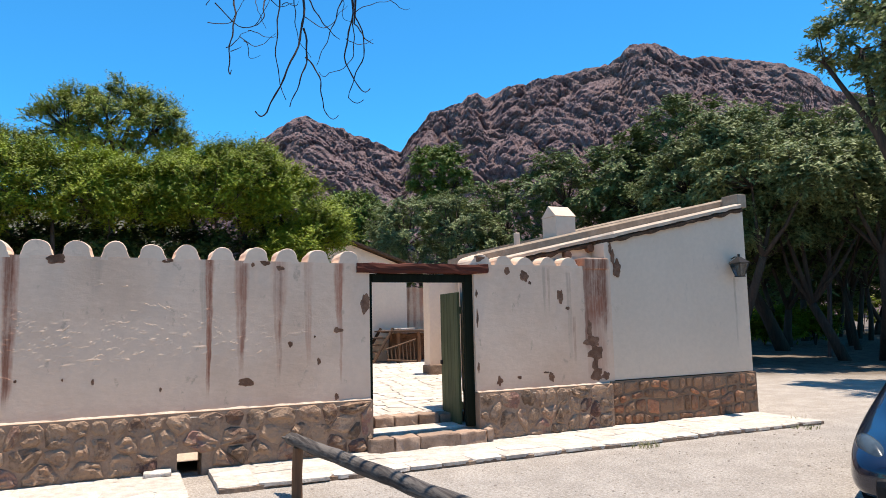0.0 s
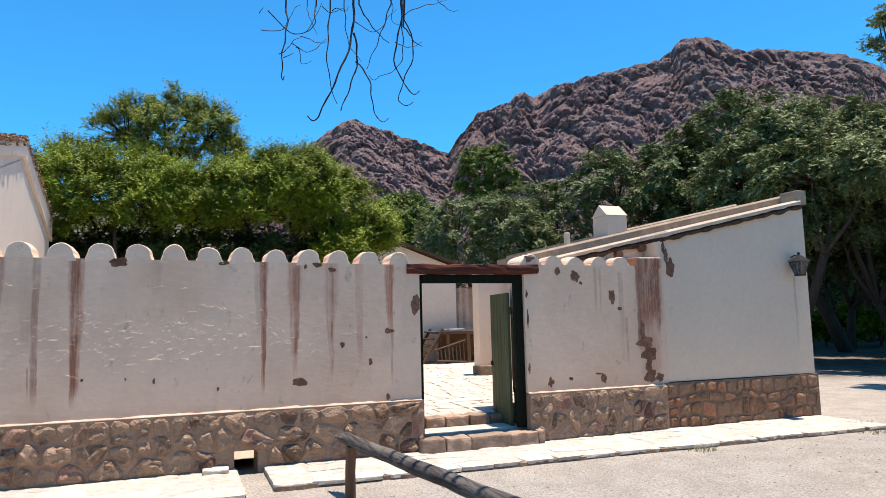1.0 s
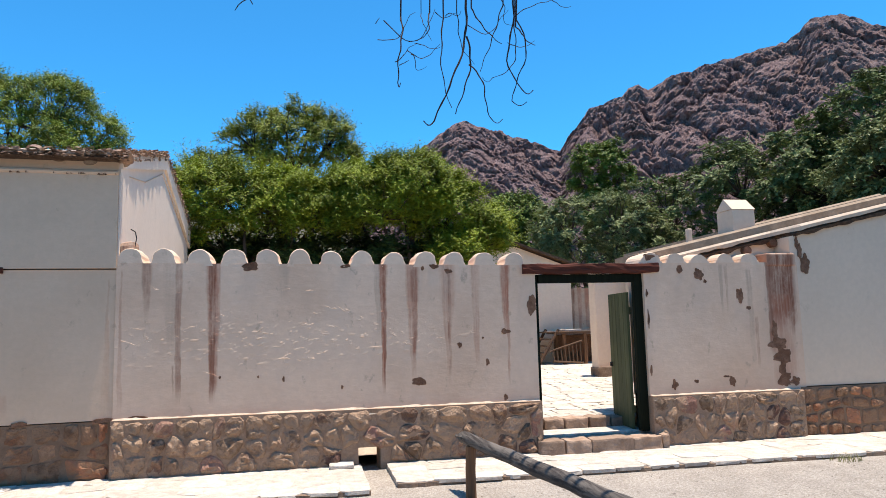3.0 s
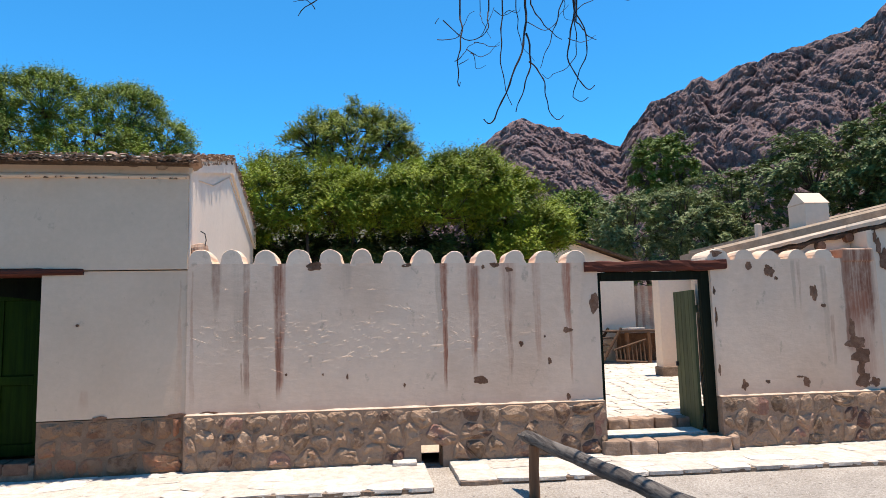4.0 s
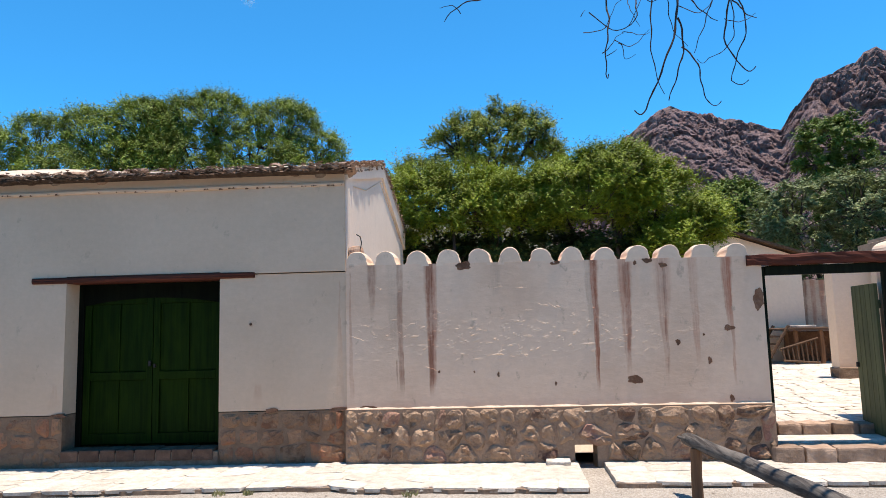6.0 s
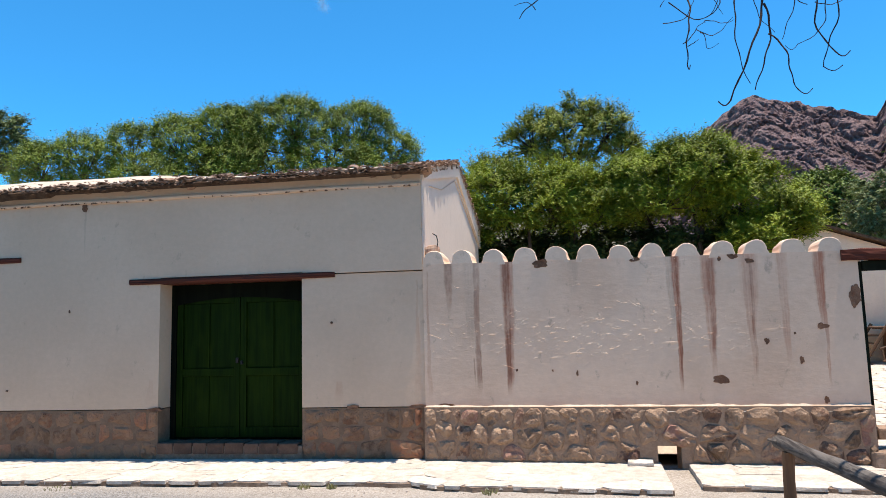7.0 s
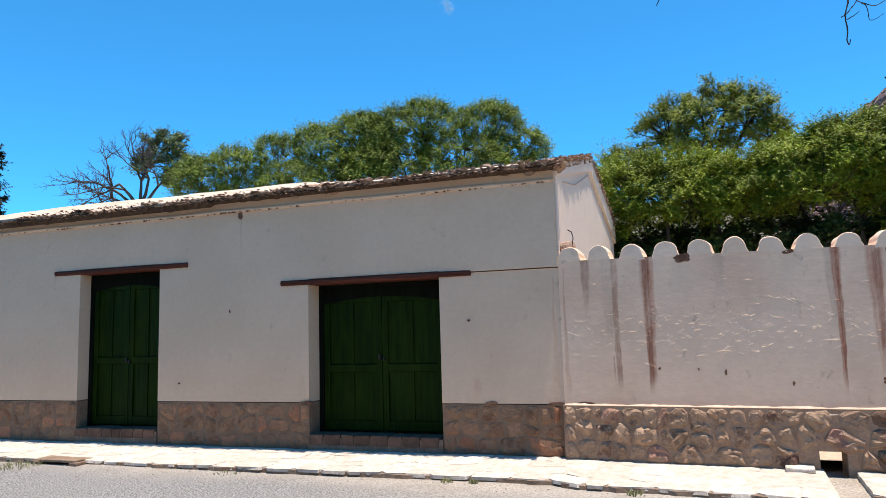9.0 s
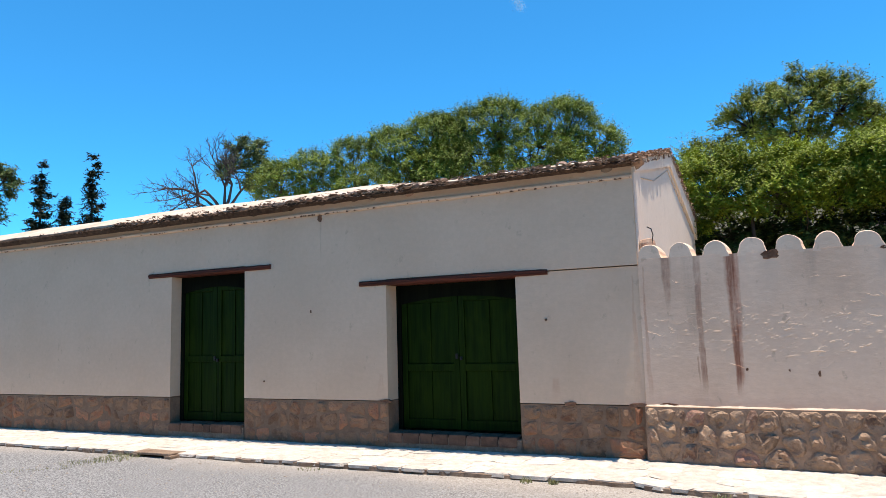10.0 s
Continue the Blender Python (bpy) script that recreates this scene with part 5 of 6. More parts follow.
bmesh.ops.create_cone(bm, cap_ends=True, segments=4, radius1=0.17, radius2=0.03, depth=0.10, matrix=pose(0, 0, 0.145, 0, 0, 45))
part("hood", bm, M_IRON, lamp)
part("base", box(-0.06, 0.06, -0.06, 0.06, -0.135, -0.12), M_IRON, lamp)
part("finial", box(-0.015, 0.015, -0.015, 0.015, 0.19, 0.24, 0.005), M_IRON, lamp)


# ---- mountains ----
SKYLINE = [(-8, 46), (0, 58), (4, 74), (7.5, 96), (10.0, 108), (10.9, 115), (12.7, 124), (13.4, 124), (15.0, 120), (17.8, 112), (20.2, 104), (21.1, 101), (22.1, 113), (23.6, 126), (25.1, 129), (26.3, 129), (26.9, 134),
           (27.7, 135), (28.4, 130), (29.4, 134), (30.4, 137), (32.8, 143), (35.1, 145), (37.5, 148), (39.5, 151), (40.5, 157), (41.8, 158), (43.3, 153), (44.2, 149), (46.7, 146), (48.3, 142), (50.3, 137), (51.8, 134),
           (53.6, 126), (55.0, 115), (62, 92), (70, 78)]


def skyline(a):
    for (a0, h0), (a1, h1) in zip(SKYLINE, SKYLINE[1:]):
        if a0 <= a <= a1:
            t = (a - a0) / (a1 - a0)
            return h0 + (h1 - h0) * t
    return 45.0


def knobs(u, v, size, tall, seed):
    """Rounded rock knobs packed side by side, with sharp clefts between them."""
    near, _ = noise.voronoi(Vector((u / size, v / tall, seed)))
    return min(1.0, (near[1] - near[0]) * 1.5) ** 0.6 + 0.5 * max(0.0, 0.7 - near[0])


def build_mountain():
    """A steep conglomerate face under the skyline, broken into buttresses, knobs and clefts."""
    na, nr = 760, 190
    verts, faces = [], []
    for a in np.linspace(3.5, 66, na):
        crest = skyline(a)
        ca, sa = math.cos(radians(a)), math.sin(radians(a))
        for j in range(nr):
            t = j / (nr - 1) * 1.10
            up = min(t, 1.0)
            rr = 225 + 175 * up ** 1.1 + max(0.0, t - 1) * 420
            z = crest * up ** 0.95 - max(0.0, t - 1) * 330
            u, v = radians(a) * 330, up * 200
            w = noise.noise_vector(Vector((u * 0.03, v * 0.03, 3.0)))
            w2 = noise.noise_vector(Vector((u * 0.13, v * 0.13, 8.0)))
            uu, vv = u + 11 * w.x + 2.0 * w2.x + 0.28 * v, v + 11 * w.y + 2.0 * w2.y
            rock = 12.0 * knobs(uu, vv, 34, 70, 1.0) + 6.0 * knobs(uu, vv, 13, 20, 5.0) + 3.2 * knobs(uu, vv, 5.5, 7.0, 9.0) + 1.3 * knobs(uu, vv, 2.4, 2.6, 13.0)
            rock += 1.0 * noise.noise(Vector((uu * 0.5, vv * 0.5, 2.0)))
            calm = min(1.0, t * 4) * (1 - 0.55 * math.exp(-((t - 1) / 0.04) ** 2))
            out = calm * (rock - 13.0)
            verts.append((sa * (rr - out), ca * (rr - out), z + 0.16 * out + (0.12 * (rock - 13) if t > 0.9 else 0) - (3.0 if j == 0 else 0)))
    for i in range(na - 1):
        for j in range(nr - 1):
            a = i * nr + j
            faces.append((a, a + 1, a + nr + 1, a + nr))
    s = Mat("purple_grey_rock")
    p = s.world_place()
    strata = s.noise(s.scaled(p, 0.02, 0.02, 0.22), 1.0, 6, 0.6, 0.6)
    big, mid, fine = s.noise(p, 0.02, 5), s.noise(p, 0.16, 8, 0.65), s.noise(p, 0.8, 6, 0.7)
    col = s.mix(s.ramp(mid, 0.34, 0.64), (0.165, 0.106, 0.110), (0.365, 0.255, 0.245))
    col = s.mix(s.ramp(strata, 0.45, 0.7, 0.0, 0.5), col, (0.22, 0.135, 0.118))
    col = s.mix(s.ramp(big, 0.45, 0.7, 0.0, 0.45), col, (0.25, 0.185, 0.165))
    col = s.mix(s.ramp(fine, 0.3, 0.5, 0.4, 0.0), col, (0.05, 0.034, 0.036))
    nrm = s.bump(s.math("ADD", mid, s.math("MULTIPLY", fine, 0.8)), 4.0)
    m = link("mountain", verts, faces, s.done(col, 0.95, nrm, spec=0.1))
    tagged(m, "bare purple-grey rocky mountain with a saddle in its ridge", "mountain", kind="structure")


build_mountain()


def build_far_hill():
    verts, faces = [], []
    na, nr = 120, 24
    for a in np.linspace(-75, 12, na):
        h = 150 + 40 * noise.noise(Vector((a * 0.05, 0, 1))) + 84 * min(1, max(0, (a + 3) / 7))
        if a < -30:
            h = 105 + 20 * noise.noise(Vector((a * 0.06, 0, 1)))
        for j in range(nr):
            t = j / (nr - 1)
            rr = 620 + 330 * t
            z = h * math.sin(min(1, t * 1.05) * math.pi / 2) + 8 * noise.noise(Vector((a * 0.3, t * 5, 0)))
            verts.append((math.sin(radians(a)) * rr, math.cos(radians(a)) * rr, z - 6))
    for i in range(na - 1):
        for j in range(nr - 1):
            b = i * nr + j
            faces.append((b, b + 1, b + nr + 1, b + nr))
    far = speckled("scrubby_far_hill", (0.17, 0.155, 0.115), (0.12, 0.125, 0.085), 0.02, relief=0.5, vary=0)
    tagged(link("far_hill", verts, faces, far, smooth=True), "smooth scrub-covered hill in the far distance", "hill", kind="structure")


build_far_hill()


def build_wisp():
    """A thin shred of cloud: many small pale flecks with sky between them."""
    g = Rng(7)
    v, f = [], []
    for _ in range(1100):
        t = g.random()
        c = Vector((g.gauss(0, 5) + 9 * (t - 0.5), 0, g.gauss(0, 4) - 24 * (t - 0.5)))
        n, r = len(v), g.uniform(0.4, 1.2)
        v += [c + Vector((math.cos(q * 1.26) * r * g.uniform(0.5, 1.2), g.uniform(-1, 1), math.sin(q * 1.26) * r * g.uniform(0.5, 1.2))) for q in range(5)]
        f.append(tuple(range(n, n + 5)))
    m = Mat("cloud_shred")
    m.done((0.9, 0.9, 0.9), 1.0, spec=0.0)
    m.b.inputs["Alpha"].default_value = 0.12
    ob = link("cloud", v, f, m.m)
    ob.matrix_world = pose(-497, 1254, 657, 0, 0, 22)
    tagged(ob, "faint white shred of cloud in the blue sky", "cloud", kind="stuff")


build_wisp()


# ---- trees ----
def unit(v):
    return v / (np.linalg.norm(v, axis=-1)[..., None] + 1e-9)


def tuft_places(lobes, tufts, r, low, ragged):
    """Where the leaf tufts of a crown sit: spread evenly over the outside of its lobes (x, y, z, rx, ry, rz). Places and outward ways."""
    L = np.array(lobes, float)
    area = L[:, 3] * L[:, 4] + L[:, 3] * L[:, 5] + L[:, 4] * L[:, 5]
    many = tufts * 24
    pick = r.choice(len(L), size=many, p=area / area.sum())
    d = unit(r.normal(size=(many, 3)))
    d[:, 2] = np.where(d[:, 2] < low, -d[:, 2], d[:, 2])
    p = L[pick, :3] + d * L[pick, 3:] * (1 + ragged * r.normal(size=(many, 1)))
    inside = (np.linalg.norm((p[:, None, :] - L[None, :, :3]) / L[None, :, 3:], axis=2) < 0.78).sum(1) > 0
    p, d = p[~inside], d[~inside]
    chosen = [0]
    gap = np.linalg.norm(p - p[0], axis=1)
    while len(chosen) < min(tufts, len(p)):
        some = r.randint(0, len(p), 14)
        k = some[np.argmax(gap[some])]
        chosen.append(k)
        gap = np.minimum(gap, np.linalg.norm(p - p[k], axis=1))
    return p[chosen], d[chosen]


def leaf_mesh(name, places, ways, material, r, radius, sprays, per, size, slim, lift, spread, droop, flat):
    """Every tuft is a burst of leafy sprays from one spot; every spray carries leaflets on both sides."""
    many = len(places)
    R = radius * r.uniform(0.65, 1.35, many)
    own = np.repeat(np.arange(many), sprays)
    n = len(own)
    up = np.array([0, 0, 1.0])
    R = R[own][:, None]
    e = unit(ways[own] * 0.7 + up * lift + r.normal(size=(n, 3)) * spread)
    length = R * r.uniform(0.45, 1.05, (n, 1))
    start = places[own] - ways[own] * R * 0.55 + unit(r.normal(size=(n, 3))) * R * r.uniform(0.1, 0.85, (n, 1)) * np.array([1.0, 1.0, flat])
    s = np.linspace(0.12, 1.0, per)[None, :, None]
    bend = r.normal(size=(n, 1, 3)) * 0.18 + np.array([0, 0, -1.0]) * droop
    base = start[:, None, :] + (e[:, None, :] * s + bend * s ** 2) * length[:, None, :]
    side_of = np.where(np.arange(per) % 2 == 0, 1.0, -1.0)[None, :, None]
    across = unit(np.cross(e, up + r.normal(size=(n, 3)) * 0.4))
    face = unit(up * 1.0 + ways[own][:, None, :] * 0.6 + r.normal(size=(n, per, 3)) * 0.5)
    way = e[:, None, :] * 0.7 + across[:, None, :] * side_of * 0.8 - up * droop * 0.6 + r.normal(size=(n, per, 3)) * 0.3
    way = unit(way - face * (way * face).sum(2)[:, :, None])
    side = np.cross(face, way)
    big = size * r.uniform(0.65, 1.35, (n, per, 1))
    v = np.stack([base + side * big * slim * 0.5, base + way * big, base - side * big * slim * 0.5], 2).reshape(-1, 3)
    n = n * per
    me = bpy.data.meshes.new(name)
    me.vertices.add(3 * n)
    me.vertices.foreach_set("co", v.astype(np.float32).ravel())
    me.loops.add(3 * n)
    me.loops.foreach_set("vertex_index", np.arange(3 * n, dtype=np.int32))
    me.polygons.add(n)
    me.polygons.foreach_set("loop_start", np.arange(0, 3 * n, 3, dtype=np.int32))
    me.materials.append(material)
    me.update(calc_edges=True)
    me.validate()
    return me


def wood_mesh(trunk_r, lobes, places, seed, fork, lean, low):
    """A trunk, a limb into every lobe, and a thin branch to every leaf tuft."""
    g = Rng(seed)
    top = Vector((sum(q[0] for q in lobes) / len(lobes), sum(q[1] for q in lobes) / len(lobes), min(q[2] - q[5] * 0.5 for q in lobes)))
    knee = top * fork + Vector((lean[0], lean[1], 0))
    foot = Vector((low[0], low[1], -0.1))
    pieces = [tube([foot, foot.lerp(knee, 0.5) + Vector((g.uniform(-0.12, 0.12), g.uniform(-0.12, 0.12), 0)), knee], [trunk_r * 1.25, trunk_r, trunk_r * 0.85], 10)]
    limbs = []
    for x, y, z, rx, ry, rz in lobes:
        c = Vector((x, y, z - rz * 0.35))
        mid = knee.lerp(c, 0.5) + Vector((g.uniform(-0.3, 0.3), g.uniform(-0.3, 0.3), g.uniform(-0.2, 0.2)))
        pieces.append(tube([knee, mid, c], [trunk_r * 0.6, trunk_r * 0.38, trunk_r * 0.2], 8))
        limbs += [mid.lerp(c, 0.5), c]
    for p in places:
        e = Vector(p)
        s = min(limbs, key=lambda q: (q - e).length)
        m = s.lerp(e, 0.5) + Vector((g.uniform(-0.12, 0.12), g.uniform(-0.12, 0.12), g.uniform(-0.15, 0.08))) * (s - e).length * 0.6
        pieces.append(tube([s, m, e], [trunk_r * 0.12, trunk_r * 0.08, trunk_r * 0.04], 5))
    return gather(pieces)


def branching(base, aim, length, radius, depth, g, out, spread=0.55, up=0.15, sides=6):
    """Forking bare wood."""
    pts, d, p = [base], aim.normalized(), base.copy()
    for k in range(4):
        d = (d + Vector((g.gauss(0, 1), g.gauss(0, 1), g.gauss(0, 1))) * 0.13 + Vector((0, 0, up * 0.12))).normalized()
        p = p + d * length / 4
        pts.append(p.copy())
    out.append(tube(pts, [radius * (1 - 0.12 * k) for k in range(5)], sides if depth > 1 else 4))
    if depth == 0:
        return
    for k in range(g.choice((2, 3, 3))):
        q = pts[g.choice((2, 3, 4, 4))]
        e = (d + Vector((g.gauss(0, 1), g.gauss(0, 1), g.gauss(0, 0.8))) * spread + Vector((0, 0, up))).normalized()
        branching(q, e, length * g.uniform(0.6, 0.85), radius * 0.6, depth - 1, g, out, spread, up, sides)


def crown(lobes, leaf, seed, tufts, radius, sprays, per, size, slim, parent, lift=0.4, spread=0.5, droop=0.1, flat=0.7, low=-0.35, ragged=0.06):
    r = np.random.RandomState(seed)
    places, ways = tuft_places(lobes, tufts, r, low, ragged)
    c = new("crown", leaf_mesh("crown", places, ways, leaf, r, radius, sprays, per, size, slim, lift, spread, droop, flat))
    c.parent = parent
    return places


def tree(name, label, base, trunk_r, lobes, leaf, seed, tufts, radius, sprays, per, size, slim, group="", fork=0.45, bark=None, lean=(0, 0), foot=(0, 0), category="tree", **kw):
    """lobes are given in world metres and turned into the tree's own frame."""
    own = [(x - base[0], y - base[1], z - base[2], rx, ry, rz) for x, y, z, rx, ry, rz in lobes]
    t = thing(name, label, category, base, group)
    places = crown(own, leaf, seed, tufts, radius, sprays, per, size, slim, t, **kw)
    v, f = wood_mesh(trunk_r, own, places, seed, fork, lean, foot)
    link("trunk", v, f, bark or M_BARK, t, smooth=True)
    return t


BRIGHT = "bright green feathery thorn tree behind the courtyard wall"
tree("thorn_tree", "tall open-crowned thorn tree rising above the bushes", (-0.4, 24, -0.1), 0.24,
     [(-0.7, 24, 8.3, 1.2, 1.1, 0.95), (-1.8, 23.9, 8.0, 0.95, 1.0, 0.75), (0.6, 24, 8.2, 0.9, 1.0, 0.75), (-3.1, 23.8, 6.8, 1.0, 1.0, 0.8), (-1.3, 24.3, 8.7, 0.8, 0.9, 0.6), (0.0, 24.3, 8.8, 0.75, 0.9, 0.6), (1.2, 24, 7.6, 0.6, 0.8, 0.6), (-0.8, 23.6, 7.4, 1.2, 0.9, 0.55)],
     L_TALL, 101, 120, 0.44, 56, 14, 0.075, 0.42, fork=0.86, bark=M_TWIG, lift=0.6, spread=0.5, droop=0.05, flat=0.6, low=-0.5, ragged=0.13)
tree("thorn_tree", BRIGHT, (-2.0, 17, -0.1), 0.15,
     [(-2.1, 16.9, 4.55, 1.15, 1.2, 1.0), (-0.9, 17.0, 4.5, 1.0, 1.1, 0.95), (-3.3, 16.8, 4.3, 1.2, 1.2, 1.0), (0.1, 17.1, 4.4, 0.85, 1.0, 0.9), (-1.5, 16.5, 4.35, 0.9, 0.7, 0.55)],
     L_BRIGHT, 103, 220, 0.37, 74, 14, 0.056, 0.46, group="thorn trees", lift=0.55, spread=0.55, droop=0.08, flat=0.65, low=-0.6, ragged=0.11)
tree("thorn_tree", BRIGHT, (2.0, 17, -0.1), 0.15,
     [(1.2, 17.0, 4.65, 0.95, 1.1, 0.95), (2.3, 16.8, 4.8, 1.05, 1.1, 0.95), (2.7, 16.8, 5.3, 0.6, 0.7, 0.6), (3.3, 16.7, 4.4, 0.95, 1.0, 0.9), (4.1, 16.5, 3.8, 0.75, 0.9, 0.75), (1.7, 16.5, 4.4, 0.9, 0.7, 0.55), (3.5, 16.0, 3.3, 0.7, 0.6, 0.5)],
     L_BRIGHT, 105, 220, 0.37, 74, 14, 0.056, 0.46, group="thorn trees", lift=0.55, spread=0.55, droop=0.08, flat=0.65, low=-0.6, ragged=0.11)
# added undergrowth with darkened leaves, painting the shade below the thorn trees
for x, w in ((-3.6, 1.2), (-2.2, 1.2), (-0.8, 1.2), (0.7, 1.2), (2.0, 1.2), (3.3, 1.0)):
    tree("thicket", "added undergrowth, its leaves darkened to stand for the shade under the thorn trees", (x, 17.3, -0.1), 0.07, [(x, 17.3, 3.3, w, 0.8, 0.6), (x + 0.4, 17.5, 2.4, 1.2, 0.8, 0.7)],
         L_THICKET_SHADE, int(300 + x * 10), 26, 0.42, 40, 9, 0.115, 0.65, group="thickets", category="bush", spread=0.7)
tree("dome_tree", "dense dark green dome-shaped tree", (9.1, 29.6, -0.1), 0.22, [(9.1, 29.6, 6.2, 1.5, 1.5, 1.15), (8.0, 29.8, 5.5, 1.1, 1.2, 1.0), (10.1, 29.4, 5.6, 1.2, 1.2, 1.0), (9.2, 29.2, 4.4, 1.9, 1.4, 1.2)],
     L_MID, 107, 140, 0.38, 42, 9, 0.095, 0.65, spread=0.6, lift=0.4, droop=0.05, ragged=0.04, low=-0.8)
tree("dusty_tree", "dusty grey-green tree beyond the courtyard", (10.6, 25, -0.1), 0.2, [(9.8, 25, 5.0, 1.3, 1.4, 1.4), (11.6, 24.6, 5.3, 1.5, 1.5, 1.4), (10.6, 25, 3.4, 2.0, 1.4, 1.5), (12.6, 24.4, 4.2, 1.5, 1.4, 1.6)],
     L_GREY, 109, 140, 0.42, 42, 12, 0.10, 0.5, low=-0.8, droop=0.35, lift=0.3, spread=0.55)
tree("slope_tree", "small green tree on the foot of the mountain", (24.7, 54.7, -0.1), 0.3, [(24.7, 54.7, 15.2, 2.3, 2.2, 1.6), (23.4, 55, 13.8, 1.4, 1.5, 1.3), (26.0, 54.4, 13.9, 1.5, 1.5, 1.3), (24.6, 54.7, 11, 2.3, 2, 2.2)],
     L_MID, 111, 100, 0.6, 44, 10, 0.19, 0.6, low=-0.8, spread=0.6, ragged=0.08)
DARK = "dark green pepper tree with drooping foliage"
PEPPER = dict(group="pepper trees", droop=0.55, lift=0.35, spread=0.5, flat=0.8, ragged=0.12, low=-0.6)
tree("pepper_tree", DARK, (17, 24.6, -0.1), 0.24, [(14.9, 26, 6.0, 1.9, 1.8, 1.6), (17.1, 24.6, 6.9, 2.0, 1.9, 1.6), (18.8, 23.4, 7.4, 1.9, 1.8, 1.6), (15.2, 25.6, 3.9, 2.2, 1.8, 1.8), (18, 24, 4.4, 2.3, 1.8, 2.0), (13.4, 26.2, 4.9, 1.5, 1.5, 1.5)],
     L_DARK, 113, 180, 0.50, 42, 13, 0.13, 0.52, **PEPPER)
tree("pepper_tree", DARK, (21, 21.5, -0.1), 0.26, [(20.8, 21.6, 8.8, 1.7, 1.7, 1.7), (21.5, 21.1, 7.2, 2.2, 2.0, 2.0), (19.6, 22.6, 6.6, 1.8, 1.8, 1.7), (20.5, 21.8, 4.2, 2.6, 2.0, 2.0)],
     L_DARK, 115, 150, 0.50, 46, 14, 0.125, 0.5, **PEPPER)
tree("pepper_tree", DARK, (23.3, 16.8, -0.1), 0.17, [(21.2, 18.4, 7.6, 1.7, 1.6, 1.5), (22.8, 17.7, 7.2, 2.2, 2.0, 1.8), (21.8, 18.0, 5.2, 1.9, 1.8, 1.7), (24.4, 16.4, 7.4, 1.9, 1.8, 1.7), (24.2, 16.2, 5.4, 1.6, 1.7, 1.3)],
     L_GREY, 117, 160, 0.50, 42, 13, 0.12, 0.52, lean=(-0.5, 0.4), **PEPPER)
tree("pepper_tree", DARK, (27.7, 23.0, -0.1), 0.28, [(26.4, 24.0, 7.4, 2.2, 2.0, 2.4), (28.4, 22.6, 7.0, 2.2, 2.0, 1.8), (27.0, 23.6, 9.4, 1.9, 1.9, 1.8), (29.5, 21.5, 7.0, 2.2, 2.0, 2.4)],
     L_DARK, 119, 120, 0.6, 44, 14, 0.14, 0.5, lean=(-1.4, 1.0), fork=0.6, **PEPPER)
tree("pepper_tree", DARK, (20.6, 19.6, -0.1), 0.24, [(19.6, 18.1, 7.4, 1.6, 1.5, 1.4), (18.4, 18.9, 6.4, 1.5, 1.5, 1.3), (20.3, 17.4, 6.2, 1.4, 1.4, 1.3), (19.0, 18.4, 4.8, 1.7, 1.5, 1.2)],
     L_GREY, 118, 150, 0.46, 46, 14, 0.11, 0.5, lean=(-0.3, 0.2), **PEPPER)
for k, (x, y, bx, by) in enumerate(((22.8, 15.0, 24.2, 16.0), (19.8, 16.4, 19.9, 18.7))):
    tree("pepper_tree", DARK, (bx, by, -0.1), 0.15, [(x - 1.0, y, 6.2, 1.7, 1.7, 1.1), (x + 1.0, y + 0.4, 6.4, 1.7, 1.7, 1.2), (x, y - 1.2, 6.0, 1.6, 1.5, 1.0), (x, y + 1.4, 5.6, 1.8, 1.5, 1.1)],
         L_GREY, 195 + k, 100, 0.5, 34, 12, 0.13, 0.5, lean=(-0.5, -0.6), fork=0.7, **PEPPER)
for k, (x, y, h) in enumerate(((31.0, 25.5, 8.6), (29.5, 27.5, 8.5), (34, 24, 9.5), (38, 30, 10), (31.5, 15.5, 9.5), (39, 19, 10), (46, 25, 11), (36, 38, 10))):
    tree("pepper_tree", DARK, (x, y, -0.1), 0.2, [(x - 1.2, y, h - 1.8, 2.2, 2.2, 1.9), (x + 1.4, y - 0.8, h - 1.4, 2.2, 2.1, 2.0), (x, y + 1, h - 3.2, 2.8, 2.4, 1.7), (x + 0.5, y - 1.4, h - 3.8, 2.4, 2.1, 1.5)],
         L_DARK, 160 + k, 64, 0.75, 30, 10, 0.24, 0.55, lean=(0.5 * math.sin(k * 2.0), 0), **PEPPER)
for k, (x, y, h) in enumerate(((48, 40, 9), (56, 33, 9), (44, 36, 8), (53, 41, 9), (51, 34, 8), (62, 45, 10), (47, 52, 10), (72, 34, 10), (40, 56, 10), (68, 25, 9), (80, 50, 12), (60, 60, 12))):
    tree("wood_tree", "dark tree in the wood beyond the street", (x, y, -0.1), 0.3, [(x - 2, y, h * 0.62, 3.4, 3.0, h * 0.34), (x + 2.2, y, h * 0.66, 3.4, 3.0, h * 0.34), (x, y - 1, h * 0.36, 4.0, 3.0, h * 0.22)],
         L_DARK, 260 + k, 50, 1.1, 20, 8, 0.42, 0.5, group="wood trees", droop=0.3)
# added crowns, some out of view, that block sun and sky over the wood
shade_canopy = tree("pepper_tree", DARK, (24.5, 9.5, -0.1), 0.11, [(23.3, 9.2, 6.6, 2.4, 2.4, 1.3), (26.0, 10.4, 7.0, 2.5, 2.4, 1.5), (24.6, 7.6, 6.4, 2.2, 2.1, 1.2), (25.0, 11.8, 6.2, 2.4, 2.2, 1.3)],
              L_DARK, 190, 60, 0.8, 30, 8, 0.30, 0.6, lean=(0.4, 0), **PEPPER)
